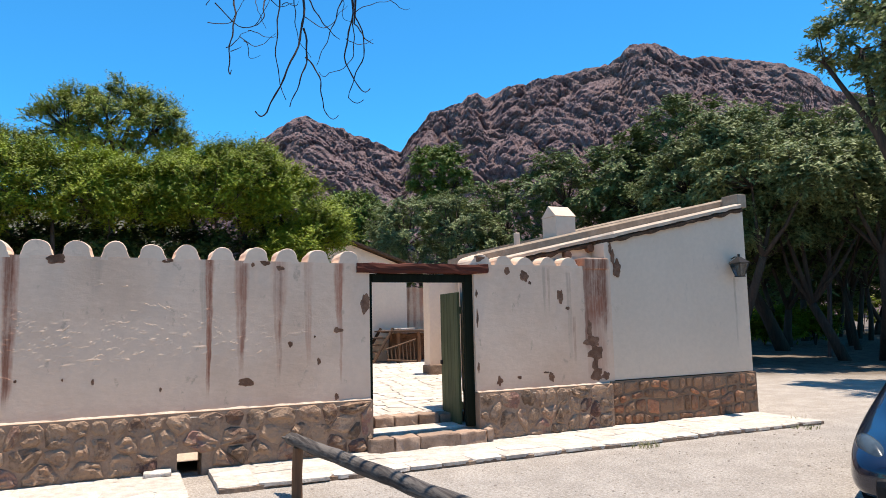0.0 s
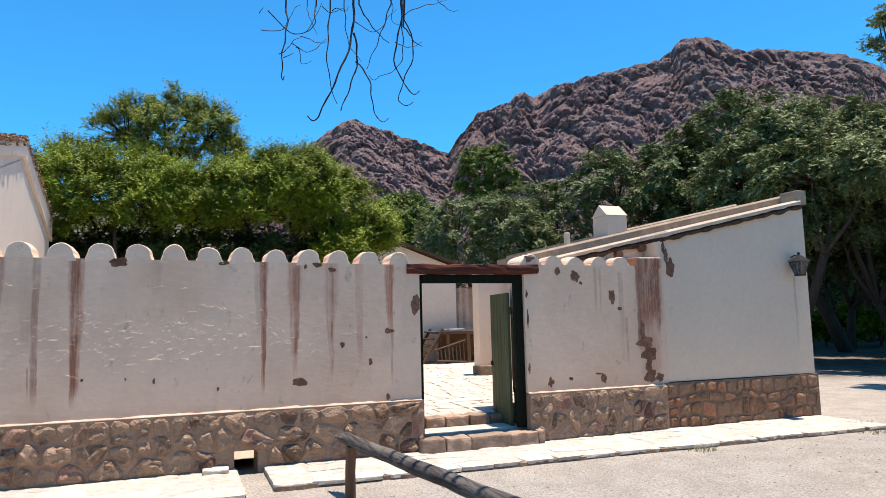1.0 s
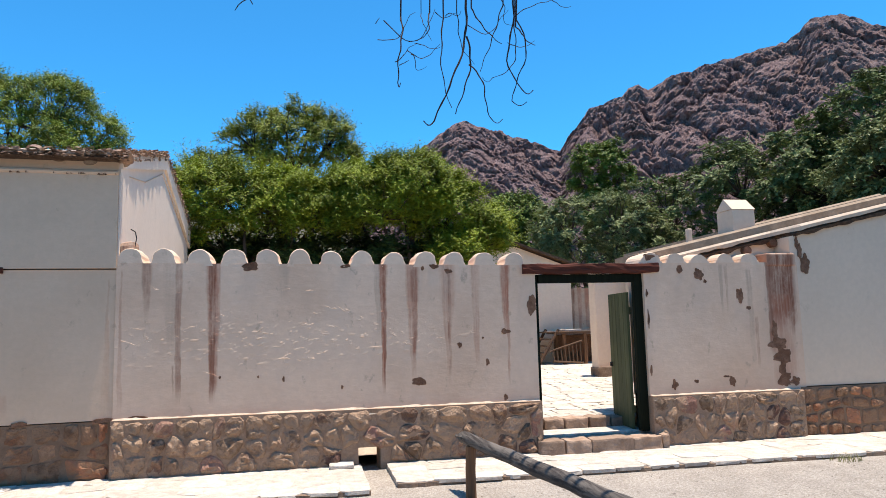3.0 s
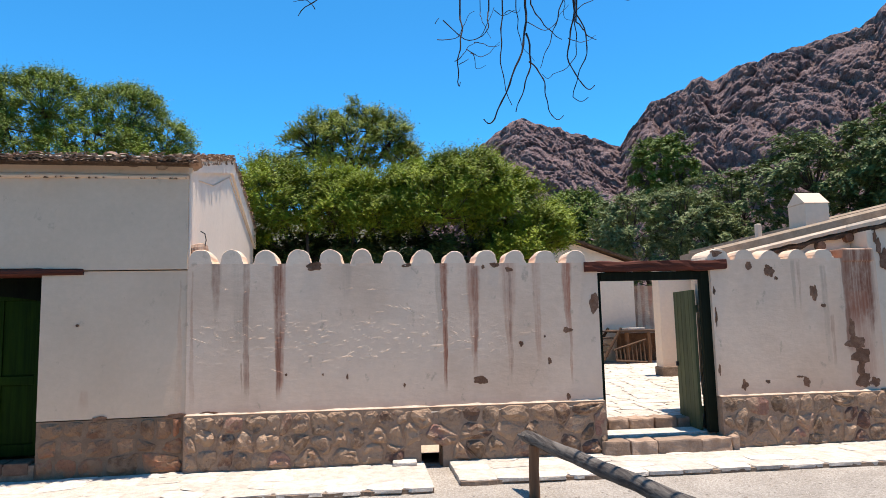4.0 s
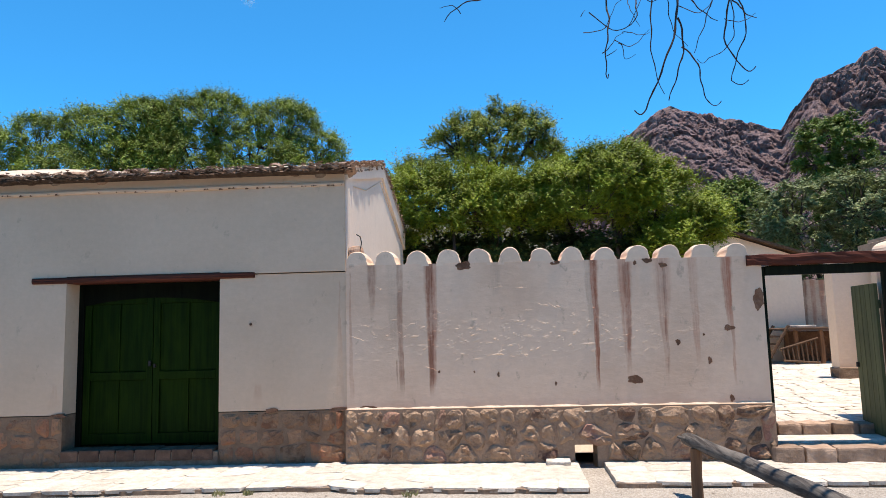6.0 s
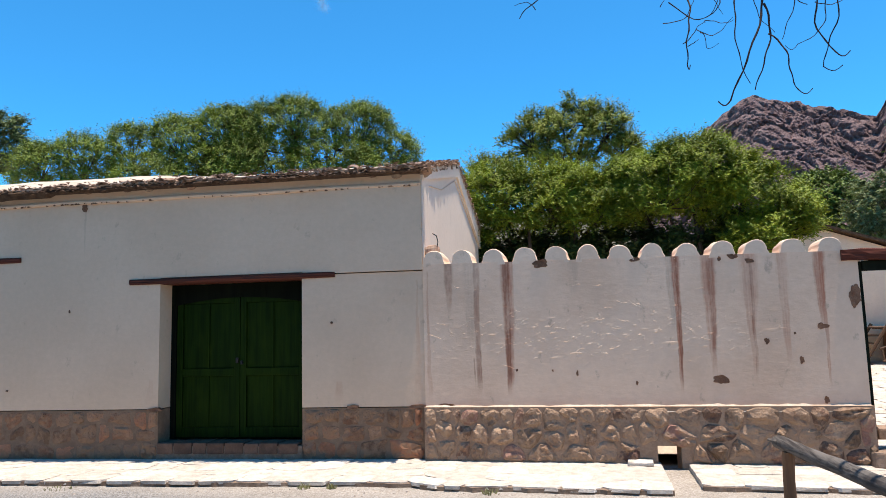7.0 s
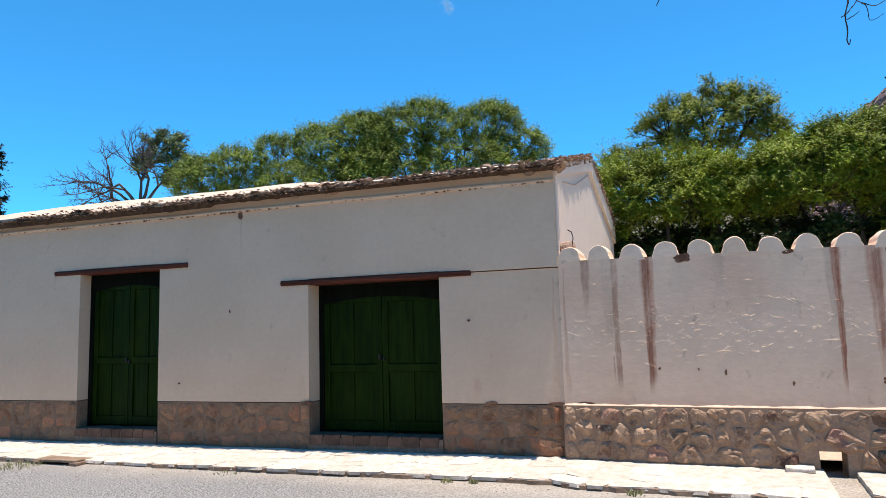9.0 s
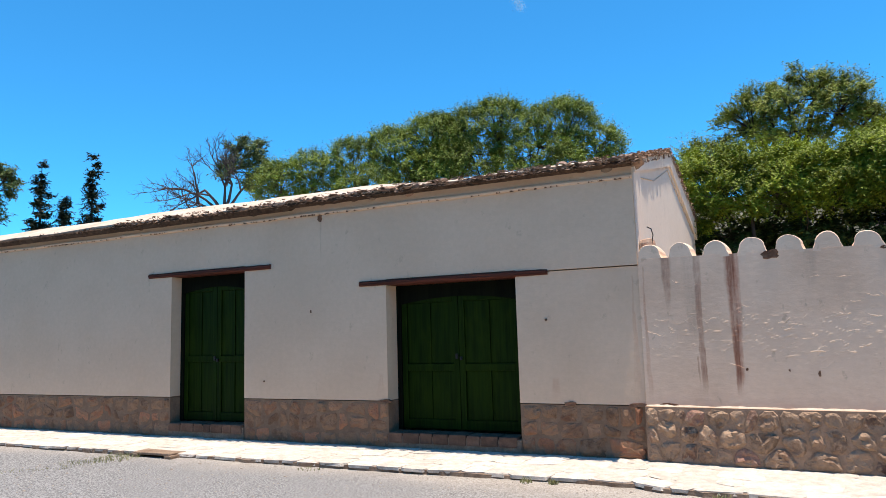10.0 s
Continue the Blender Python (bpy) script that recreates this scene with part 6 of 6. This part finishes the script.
for k, (x, y, s) in enumerate(((28.0, 15.0, 1.1), (30.0, 21.0, 1.1), (36.5, 21.5, 1.2), (40.5, 27.5, 1.2), (46.0, 33.5, 1.2), (31.5, 19.5, 1.25), (29.0, 28.0, 1.2), (33.5, 28.0, 1.25), (38.0, 24.0, 1.3), (43.0, 30.0, 1.35), (30.5, 16.0, 1.15))):
    copy_thing(shade_canopy, pose(x, y, -0.1, 0, 0, 67 * k) @ Matrix.Scale(s, 4))
for k, (x, y, w, h) in enumerate(((50, 46, 5.0, 2.2), (58, 40, 5.5, 2.6), (44, 52, 4.5, 2.0), (66, 36, 6, 2.8), (54, 34, 3.0, 1.3), (40, 44, 3.5, 1.7), (41, 33.5, 3.0, 2.2), (37, 33.5, 2.6, 1.6), (33.6, 25.9, 2.0, 1.7), (32.6, 28.3, 1.8, 1.5))):
    bush = thing("bush", "sunlit green bush beyond the shaded trees", "bush", (x, y, -0.1), "bushes")
    v, f = gather([tube([(0, 0, -0.05), (0.3 * math.sin(q * 2.1), 0.3 * math.cos(q * 2.1), h * 0.8)], [0.05, 0.015], 5) for q in range(4)])
    link("stems", v, f, M_BARK, bush)
    crown([(-w * 0.3, 0, h * 0.5, w * 0.4, w * 0.35, h * 0.5), (w * 0.3, 0, h * 0.55, w * 0.4, w * 0.35, h * 0.55)], L_BRIGHT, 180 + k, 40, 0.5, 24, 9, 0.24, 0.4, bush)
tree("ash_tree", "tall broad-leaved tree leaning over the street end", (20.0, 11.4, -0.1), 0.24,
     [(16.8, 11.0, 8.5, 1.0, 1.0, 0.85), (17.1, 10.6, 9.3, 1.0, 1.0, 0.9), (16.2, 11.6, 8.1, 0.5, 0.5, 0.4), (17.3, 10.5, 7.7, 0.9, 0.9, 0.7), (18.4, 9.6, 7.8, 1.8, 1.6, 1.5), (16.4, 8.6, 8.2, 1.5, 1.4, 1.2)],
     L_GREY, 121, 120, 0.42, 44, 11, 0.10, 0.6, lean=(-0.3, 0), fork=0.6, spread=0.65, lift=0.35, droop=0.25, ragged=0.2, low=-0.7)
scrub = thing("bare_tree", "thin leafless brown tree among the pepper trees", "tree", (24.9, 18.6, -0.1))
pieces, sg = [tube([(0, 0, -0.1), (0.3, -0.1, 4.5), (0, 0, 8.6)], [0.10, 0.08, 0.05], 6)], Rng(133)
for aim in ((-0.6, 0.5, 1.0), (-0.25, 0.2, 1.0), (0.05, 0, 1.0), (0.35, -0.3, 0.9)):
    branching(Vector((0, 0, 8.5)), Vector(aim), 1.2, 0.03, 4, sg, pieces, 0.4, 0.2)
v, f = gather(pieces)
link("trunk", v, f, M_DEAD, scrub)
DOME = "rounded green tree behind the house roof"
DOMES = dict(group="dome trees", spread=0.6, lift=0.45, droop=0.05, flat=0.8, ragged=0.02, low=-0.7)
tree("dome_tree", DOME, (-13.4, 32.5, -0.1), 0.18, [(-15.2, 30.4, 11.0, 2.0, 2.0, 1.7), (-13.9, 31.0, 11.6, 1.8, 1.8, 1.5), (-12.5, 31.6, 10.8, 1.7, 1.8, 1.5), (-10.9, 32.2, 11.3, 1.75, 1.8, 1.6), (-9.4, 32.6, 10.2, 1.4, 1.4, 1.4), (-11.9, 31.2, 10.9, 1.5, 1.5, 1.5), (-12.2, 31.0, 9.4, 2.6, 1.8, 1.6), (-15.6, 29.6, 9.4, 2.4, 1.8, 1.6)],
     L_DOME, 123, 380, 0.46, 60, 9, 0.068, 0.75, **DOMES)
tree("dome_tree", DOME, (-20.8, 28.0, -0.1), 0.18, [(-23.0, 25.1, 8.8, 1.3, 1.4, 1.2), (-21.8, 26.2, 9.2, 1.6, 1.6, 1.4), (-20.2, 27.4, 9.7, 1.7, 1.7, 1.5), (-18.6, 28.5, 10.3, 1.8, 1.8, 1.5), (-16.9, 29.7, 10.9, 1.9, 1.8, 1.6), (-19.7, 27.2, 8.4, 2.4, 1.8, 1.5), (-17.4, 28.8, 9.0, 2.2, 1.8, 1.5)],
     L_DOME, 125, 340, 0.46, 60, 9, 0.068, 0.75, **DOMES)
# dead tree with a leafy side
dead = thing("dead_tree", "half-dead tree with bare grey branches and one leafy side", "tree", (-32.9, 30.9, -0.1))
pieces = [tube([(0, 0, -0.1), (-0.1, 0, 5), (0, 0, 9.6)], [0.34, 0.28, 0.24], 10)]
dg = Rng(131)
for aim, ln in (((-0.75, -0.85, 0.55), 1.9), ((-0.45, -0.5, 0.95), 1.8), ((-0.1, -0.1, 1.2), 1.7), ((0.3, 0.35, 1.1), 1.9), ((-0.9, -1.0, 0.25), 1.6), ((-0.6, -0.7, 0.3), 1.5), ((0.5, 0.55, 1.2), 1.8)):
    branching(Vector((0, 0, 9.5)), Vector(aim), ln, 0.12, 5, dg, pieces, 0.5, 0.10)
v, f = gather(pieces)
link("trunk", v, f, M_DEAD, dead, smooth=True)
crown([(0.9, 1.0, 13.0, 1.1, 1.1, 1.3), (0.5, 0.5, 12.2, 0.9, 0.9, 1.0), (1.6, 1.7, 11.3, 1.1, 1.1, 1.2)], L_DARK, 132, 55, 0.5, 36, 10, 0.14, 0.5, dead, ragged=0.2)
for k, (x, y, h, w) in enumerate(((-47.5, 28.0, 14.4, 1.2), (-45.8, 30.7, 14.8, 1.15), (-46.7, 29.2, 11.6, 0.9))):
    t = thing("cypress_tree", "slim dark cypress in the distance", "tree", (x, y, -0.1), "cypresses")
    v, f = tube([(0, 0, -0.1), (0, 0, h * 0.5), (0, 0, h * 0.97)], [0.2, 0.13, 0.02], 8)
    link("trunk", v, f, M_BARK, t)
    crown([(0.12 * math.sin(q * 2.1 + k), 0, h * (0.30 + 0.66 * q / 9), w * (1.0 - 0.09 * q), w * (1.0 - 0.09 * q), h * 0.06) for q in range(10)], L_CYPRESS, 140 + k, 90, 0.5, 26, 9, 0.2, 0.45, t, ragged=0.1, lift=0.3, low=-0.9)
tree("far_tree", "green tree far down the street", (-49.5, 25.4, -0.1), 0.3, [(-49.2, 25.8, 12.4, 1.5, 1.4, 1.5), (-50, 25, 10.6, 1.8, 1.6, 1.6)], L_DARK, 151, 40, 0.6, 30, 10, 0.22, 0.45)

# bare branches hanging in from a tree behind the camera
bare = thing("bare_tree", "leafless tree whose thin dark twigs hang overhead", "tree", (4.6, -4.2, -0.1))
bo = Vector((4.6, -4.2, -0.1))
limb = [Vector(p) - bo for p in ((4.6, -4.2, -0.2), (4.5, -4.0, 2.2), (4.0, -2.6, 4.6), (3.0, 0.4, 5.9), (2.1, 3.0, 6.0), (1.5, 4.6, 5.4), (1.18, 4.9, 4.62))]
v, f = tube(limb, [0.24, 0.19, 0.13, 0.09, 0.055, 0.03, 0.018], 10)
link("trunk", v, f, M_BARK, bare, smooth=True)


# limbs that cross over the hitching rail
g = Rng(203)
for k, yy in enumerate((5.75, 5.45, 5.2, 4.95, 4.7, 4.5, 4.2, 3.9, 3.6)):
    s = Vector((1.55 + (5.0 - yy) * 0.28, min(yy, 5.0), 5.35 + (5.0 - yy) * 0.3))
    e = Vector((3.1 + g.uniform(-0.3, 0.4), yy + g.uniform(-0.25, 0.25), 5.35 + g.uniform(-0.1, 0.4)))
    v, f = tube([s - bo, s.lerp(e, 0.5) + Vector((0, 0.05, 0.05)) - bo, e - bo], [0.034, 0.028, 0.012], 7)
    link("branch", v, f, M_BARK, bare)


# each twig: from (x, z) to (x, z) across the view, with a bow, an S-bend, a hook at the tip and a thickness
TWIGS = [(0.64, 3.89, 0.6, 3.35, 0.0, -0.01, 0.02, 8), (0.96, 3.95, 1.0, 3.19, 0.05, -0.01, 0.0, 7), (1.14, 3.98, 0.86, 3.07, -0.05, -0.01, -0.08, 11), (1.14, 3.76, 1.03, 3.14, -0.05, -0.01, 0.0, 9), (1.15, 3.54, 1.32, 3.14, -0.05, -0.02, 0.09, 7), (1.18, 3.99, 1.42, 3.73, 0.01, -0.0, 0.0, 7), (1.43, 4.03, 1.23, 3.49, -0.01, -0.0, 0.0, 6), (1.52, 4.05, 1.58, 3.38, 0.07, -0.03, 0.09, 9), (1.53, 3.86, 1.68, 3.72, 0.02, -0.01, 0.0, 7), (1.54, 3.92, 1.5, 3.29, -0.09, -0.03, 0.12, 7), (1.52, 3.85, 1.34, 3.45, -0.1, 0.01, -0.08, 5)]
TWIGS_SIDE = [(0.86, 3.93, 0.74, 3.68, -0.04, 0.02, 0.0, 7), (1.07, 3.97, 1.2, 3.55, 0.05, -0.01, 0.0, 5), (0.98, 3.91, 1.1, 3.96, 0.01, -0.02, 0.0, 4), (0.9, 3.94, 1.07, 3.95, 0.04, 0.01, 0.0, 4), (0.51, 3.85, 0.89, 3.94, 0.22, 0.02, 0.0, 5), (0.74, 3.68, 0.94, 3.68, 0.0, -0.01, 0.0, 4), (0.59, 3.53, 0.74, 3.65, -0.0, 0.01, 0.0, 4), (0.62, 3.51, 0.69, 3.54, 0.01, 0.0, 0.0, 4), (0.46, 3.7, 0.74, 3.91, 0.07, 0.03, 0.0, 4)]
TWIGS_FINE = [(-0.1, 4.06, -0.55, 3.84, 0.03, -0.02, 0.0, 8), (-0.43, 3.91, -0.58, 3.94, 0.02, 0.01, 0.0, 4), (0.68, 3.63, 0.94, 3.71, 0.07, 0.01, 0.0, 4), (0.71, 3.6, 0.83, 3.52, 0.04, -0.03, 0.0, 4), (0.79, 3.92, 0.85, 3.68, 0.03, 0.0, 0.0, 4), (1.15, 3.85, 1.48, 4.0, 0.1, 0.03, 0.0, 4), (1.54, 3.96, 1.87, 4.1, 0.01, -0.01, 0.0, 4), (1.82, 4.1, 2.0, 4.07, 0.01, -0.01, 0.0, 4), (0.45, 3.82, 0.48, 3.86, 0.0, 0.0, 0.0, 4), (1.46, 3.73, 1.68, 3.76, 0.04, -0.0, 0.0, 4), (1.41, 4.08, 1.52, 3.89, 0.01, -0.03, 0.0, 4)]
g = Rng(201)
for x0, z0, x1, z1, bow, bend, hook, thick in TWIGS + TWIGS_SIDE + TWIGS_FINE:
    run = Vector((x1 - x0, 0, z1 - z0))
    aside = Vector((run.z, 0, -run.x)).normalized()
    y0, deep = 4.9, g.uniform(-0.12, 0.12)
    ps = []
    if z0 > 3.84 and z0 > z1:
        ps = [Vector((x0 * 0.9 + 0.1, y0 - 0.1, z0 + 0.45)), Vector((x0, y0 - 0.03, z0 + 0.2))]
    for k in range(15):
        t = k / 14
        p = Vector((x0, y0 + deep * math.sin(2.4 * t), z0)) + run * t + aside * (bow * math.sin(math.pi * t) + bend * math.sin(2 * math.pi * t) + min(0.006, 0.012 * run.length) * math.sin(t * 19 + x0 * 30))
        ps.append(p)
    if hook:
        e = ps[-1].copy()
        ps += [e + Vector((hook * q / 5, 0, -0.035 * math.sin(q * 0.62))) for q in range(1, 6)]
    ps = [p - bo for p in ps]
    n = len(ps)
    v, f = tube(ps, [thick * 0.00088 * (1 - 0.55 * k / (n - 1)) * (1 + 0.18 * math.sin(k * 2.7 + x0)) for k in range(n)], 5)
    link("twig", v, f, M_TWIG, bare)
for pts, r0 in (([(1.18, 4.9, 4.62), (1.45, 4.8, 4.5), (1.75, 4.75, 4.5)], 0.018), ([(1.18, 4.9, 4.62), (0.9, 4.9, 4.5), (0.6, 4.95, 4.45), (0.35, 5.0, 4.55)], 0.018)):
    v, f = tube([Vector(p) - bo for p in pts], [r0 * (1 - 0.15 * k) for k in range(len(pts))], 6)
    link("branch", v, f, M_TWIG, bare)


# ---- car ----
def build_car():
    paint = Mat("dark_blue_paint")
    paint.done(paint.mix(paint.ramp(paint.noise(paint.where(), 3), 0.3, 0.7), (0.003, 0.006, 0.020), (0.005, 0.009, 0.026)), 0.22, spec=0.5)
    paint.b.inputs["Coat Weight"].default_value = 0.8
    dark = speckled("black_plastic", (0.012, 0.012, 0.013), (0.02, 0.02, 0.021), 30, 0.5, 0.001, 0)
    chrome = Mat("chrome")
    chrome.done((0.75, 0.76, 0.78), 0.15, metal=1.0)
    lens = Mat("headlight_lens")
    lens.done(lens.mix(lens.ramp(lens.noise(lens.where(), 5.0), 0.35, 0.65), (0.025, 0.04, 0.055), (0.06, 0.085, 0.105)), 0.22, spec=0.2)
    car = thing("car", "parked dark blue car with a clear headlight", "car", (5.62, 3.17, -0.08), turn=-64)
    # stations along the car: y, half width, low edge, shoulder, top, half width of the top
    st = [(0.0, 0.55, 0.20, 0.46, 0.52, 0.45), (0.06, 0.72, 0.18, 0.50, 0.57, 0.58), (0.20, 0.81, 0.18, 0.58, 0.66, 0.66), (0.55, 0.85, 0.18, 0.68, 0.77, 0.72), (1.15, 0.87, 0.18, 0.78, 0.88, 0.74),
          (1.9, 0.87, 0.2, 0.92, 1.44, 0.60), (2.9, 0.87, 0.2, 0.94, 1.48, 0.60), (3.7, 0.86, 0.22, 0.94, 1.30, 0.58), (4.05, 0.80, 0.26, 0.90, 1.0, 0.60), (4.15, 0.70, 0.34, 0.8, 0.86, 0.5)]
    verts, faces = [], []
    for y, w, lo, sh, top, wt in st:
        half = [(w * 0.86, lo), (w * 0.98, lo + 0.10), (w, (lo + sh) / 2), (w * 0.985, sh - 0.05), (w * 0.95, sh), (wt, top - 0.03), (wt * 0.7, top), (0.0, top + 0.015)]
        ring = half + [(-u, z) for u, z in reversed(half[:-1])]
        verts += [(u, y, z * 0.85) for u, z in ring]
    n = 15
    for i in range(len(st) - 1):
        for k in range(n - 1):
            faces.append((i * n + k, i * n + k + 1, (i + 1) * n + k + 1, (i + 1) * n + k))
        faces.append((i * n + n - 1, i * n, (i + 1) * n, (i + 1) * n + n - 1))
    faces += [tuple(range(n - 1, -1, -1)), tuple((len(st) - 1) * n + k for k in range(n))]
    body = link("body", verts, faces, paint.m, car, smooth=True)
    sub = body.modifiers.new("round", "SUBSURF")
    sub.levels = sub.render_levels = 2
    for s in (-1, 1):
        bm = bmesh.new()
        bmesh.ops.create_uvsphere(bm, u_segments=20, v_segments=12, radius=1.0, matrix=pose(s * 0.64, 0.31, 0.492, 22, 0, -s * 30) @ Matrix.Diagonal((0.09, 0.27, 0.11, 1)))
        part("headlight", bm, lens.m, car, "clear headlight", smooth=True)
    part("grille", box(-0.44, 0.44, -0.03, 0.06, 0.44, 0.60, 0.02), dark, car)
    for z in (0.46, 0.57):
        part("chrome_strip", box(-0.46, 0.46, -0.045, -0.02, z, z + 0.022, 0.006), chrome.m, car, "chrome grille strip")
    part("bumper", box(-0.60, 0.60, -0.035, 0.14, 0.17, 0.36, 0.06), dark, car)
    part("air_intake", box(-0.52, 0.52, -0.07, 0.0, 0.24, 0.35, 0.015), dark, car)
    for wy in (0.85, 3.3):
        for s in (-1, 1):
            bm = bmesh.new()
            bmesh.ops.create_cone(bm, cap_ends=True, segments=28, radius1=0.31, radius2=0.31, depth=0.2, matrix=pose(s * 0.70, wy, 0.31, 0, 90, 0))
            wheel = part("wheel", bm, dark, car)
            bm = bmesh.new()
            bmesh.ops.create_cone(bm, cap_ends=True, segments=24, radius1=0.2, radius2=0.17, depth=0.03, matrix=pose(s * 0.805, wy, 0.31, 0, 90 * s, 0))
            part("rim", bm, chrome.m, wheel)
    part("windscreen", box(-0.6, 0.6, 0, 0.01, 0, 0.62, 0.003, pose(0, 1.30, 1.03, -56, 0, 0)), dark, car)


build_car()

# unseen wall added behind the camera: closes the street, cuts blue sky light
sky_block = thing("house_opposite", "unseen plain mud-coloured wall added across the road to block sky light", "house", (0, -11, -0.1), kind="structure")
part("wall", box(-30, 30, -0.5, 0, -0.2, 6.0), M_SAND, sky_block)


# ---- small things along the pavement ----
stone = thing("loose_slab", "flat pale stone lying at the foot of the wall", "stone", (0.33, 8.30, -0.004))
part("slab", rough_up(box(-0.14, 0.14, -0.09, 0.10, 0.0, 0.045, 0.015), 0.012, 9, 4, 1), M_FLAG, stone)
culvert = thing("culvert", "dark broken culvert mouth in the kerb", "culvert", (-8.75, 6.78, -0.06))
part("cover_stone", rough_up(box(-0.40, 0.40, -0.12, 0.16, 0.032, 0.066, 0.012), 0.016, 5, 2, 2), M_KERB, culvert)
for s in (-1, 1):
    part("side_stone", rough_up(box(s * 0.36 - 0.08, s * 0.36 + 0.08, -0.13, 0.10, -0.05, 0.045, 0.02), 0.018, 7, s, 2), M_KERB, culvert)
# dark plate set in to read as the shaded hole
part("back_stone", box(-0.29, 0.29, -0.03, 0.02, -0.05, 0.035), M_CANE, culvert)


def tuft(name, label, x, y, spread, blades, tall, leaf, seed):
    g = Rng(seed)
    v, f = [], []
    for k in range(blades):
        a, r = g.uniform(0, 6.283), spread * math.sqrt(g.random())
        bx, by = math.cos(a) * r, math.sin(a) * r
        h, lean, w = tall * g.uniform(0.4, 1.2), g.uniform(0.2, 0.9), g.uniform(0.003, 0.007)
        d = g.uniform(0, 6.283)
        ex, ey = bx + math.cos(d) * h * lean, by + math.sin(d) * h * lean
        n = len(v)
        v += [(bx - w, by, 0), (bx + w, by, 0), ((bx + ex) / 2 + w * 0.7, (by + ey) / 2, h * 0.65), ((bx + ex) / 2 - w * 0.7, (by + ey) / 2, h * 0.65), (ex, ey, h)]
        f += [(n, n + 1, n + 2, n + 3), (n + 3, n + 2, n + 4)]
    ob = link(name, v, f, leaf)
    ob.matrix_world = pose(x, y, ground_level(x, y) - 0.005)
    return tagged(ob, label, "grass", kind="stuff")


L_GRASS = foliage("dry_grass", (0.16, 0.16, 0.06), (0.34, 0.32, 0.15), (0.45, 0.39, 0.24), 0.7)
for k, (x, y, sp, n, h) in enumerate(((6.0, 7.22, 0.22, 90, 0.08), (8.9, 7.20, 0.25, 90, 0.07), (9.35, 7.6, 0.12, 40, 0.10), (-3.2, 7.05, 0.07, 30, 0.06), (-1.2, 7.03, 0.08, 36, 0.06), (-2.9, 7.06, 0.05, 26, 0.07), (-6.0, 6.85, 0.16, 40, 0.04), (-9.2, 6.5, 0.34, 220, 0.07), (-9.4, 6.05, 0.28, 110, 0.05))):
    tuft("grass_tuft", "dry grass tuft at the pavement edge", x, y, sp, n, h, L_GRASS, 400 + k)
for k in range(9):
    tuft("grass_tuft", "thin line of dry grass across the road edge", -9.3 - 0.22 * k, 5.7 - 0.20 * k, 0.15, 26, 0.03, L_GRASS, 420 + k)
g = Rng(500)
v, f = [], []
for k in range(2600):
    x, y = g.uniform(-10, 12), g.uniform(3.2, 7.1)
    s = g.uniform(0.004, 0.014) * (1.8 if g.random() < 0.06 else 1)
    z = ground_level(x, y)
    n = len(v)
    pts = [(math.cos(a) * s * g.uniform(0.7, 1.3), math.sin(a) * s * g.uniform(0.7, 1.3)) for a in (0, 1.26, 2.51, 3.77, 5.03)]
    v += [(x + u, y + w, z - 0.002) for u, w in pts] + [(x + u * 0.5, y + w * 0.5, z + s * 0.6) for u, w in pts]
    f += [(n + q, n + (q + 1) % 5, n + 5 + (q + 1) % 5, n + 5 + q) for q in range(5)] + [tuple(n + 5 + q for q in range(5))]
tagged(link("gravel", v, f, speckled("pebble", (0.42, 0.36, 0.30), (0.25, 0.21, 0.18), 30, vary=0)), "loose pebbles on the sandy ground", "gravel", kind="stuff")
stub = thing("corner_stub", "rounded mud-stained plaster stub at the house corner", "wall")
part("lump", rough_up(box(-2.19, -2.03, YA + 0.06, YA + 0.42, 2.36, 2.66, 0.05), 0.02, 7, 2, 3), M_STUB, stub)
hook = thing("wall_hook", "thin dark iron hook on the house corner", "hook", (-2.06, 8.60, 2.58))
v, f = tube([(0.02, 0.0, 0.0), (0.04, 0.01, 0.12), (0.02, 0.02, 0.20), (-0.03, 0.02, 0.23)], [0.007] * 4, 6)
link("rod", v, f, M_IRON, hook)
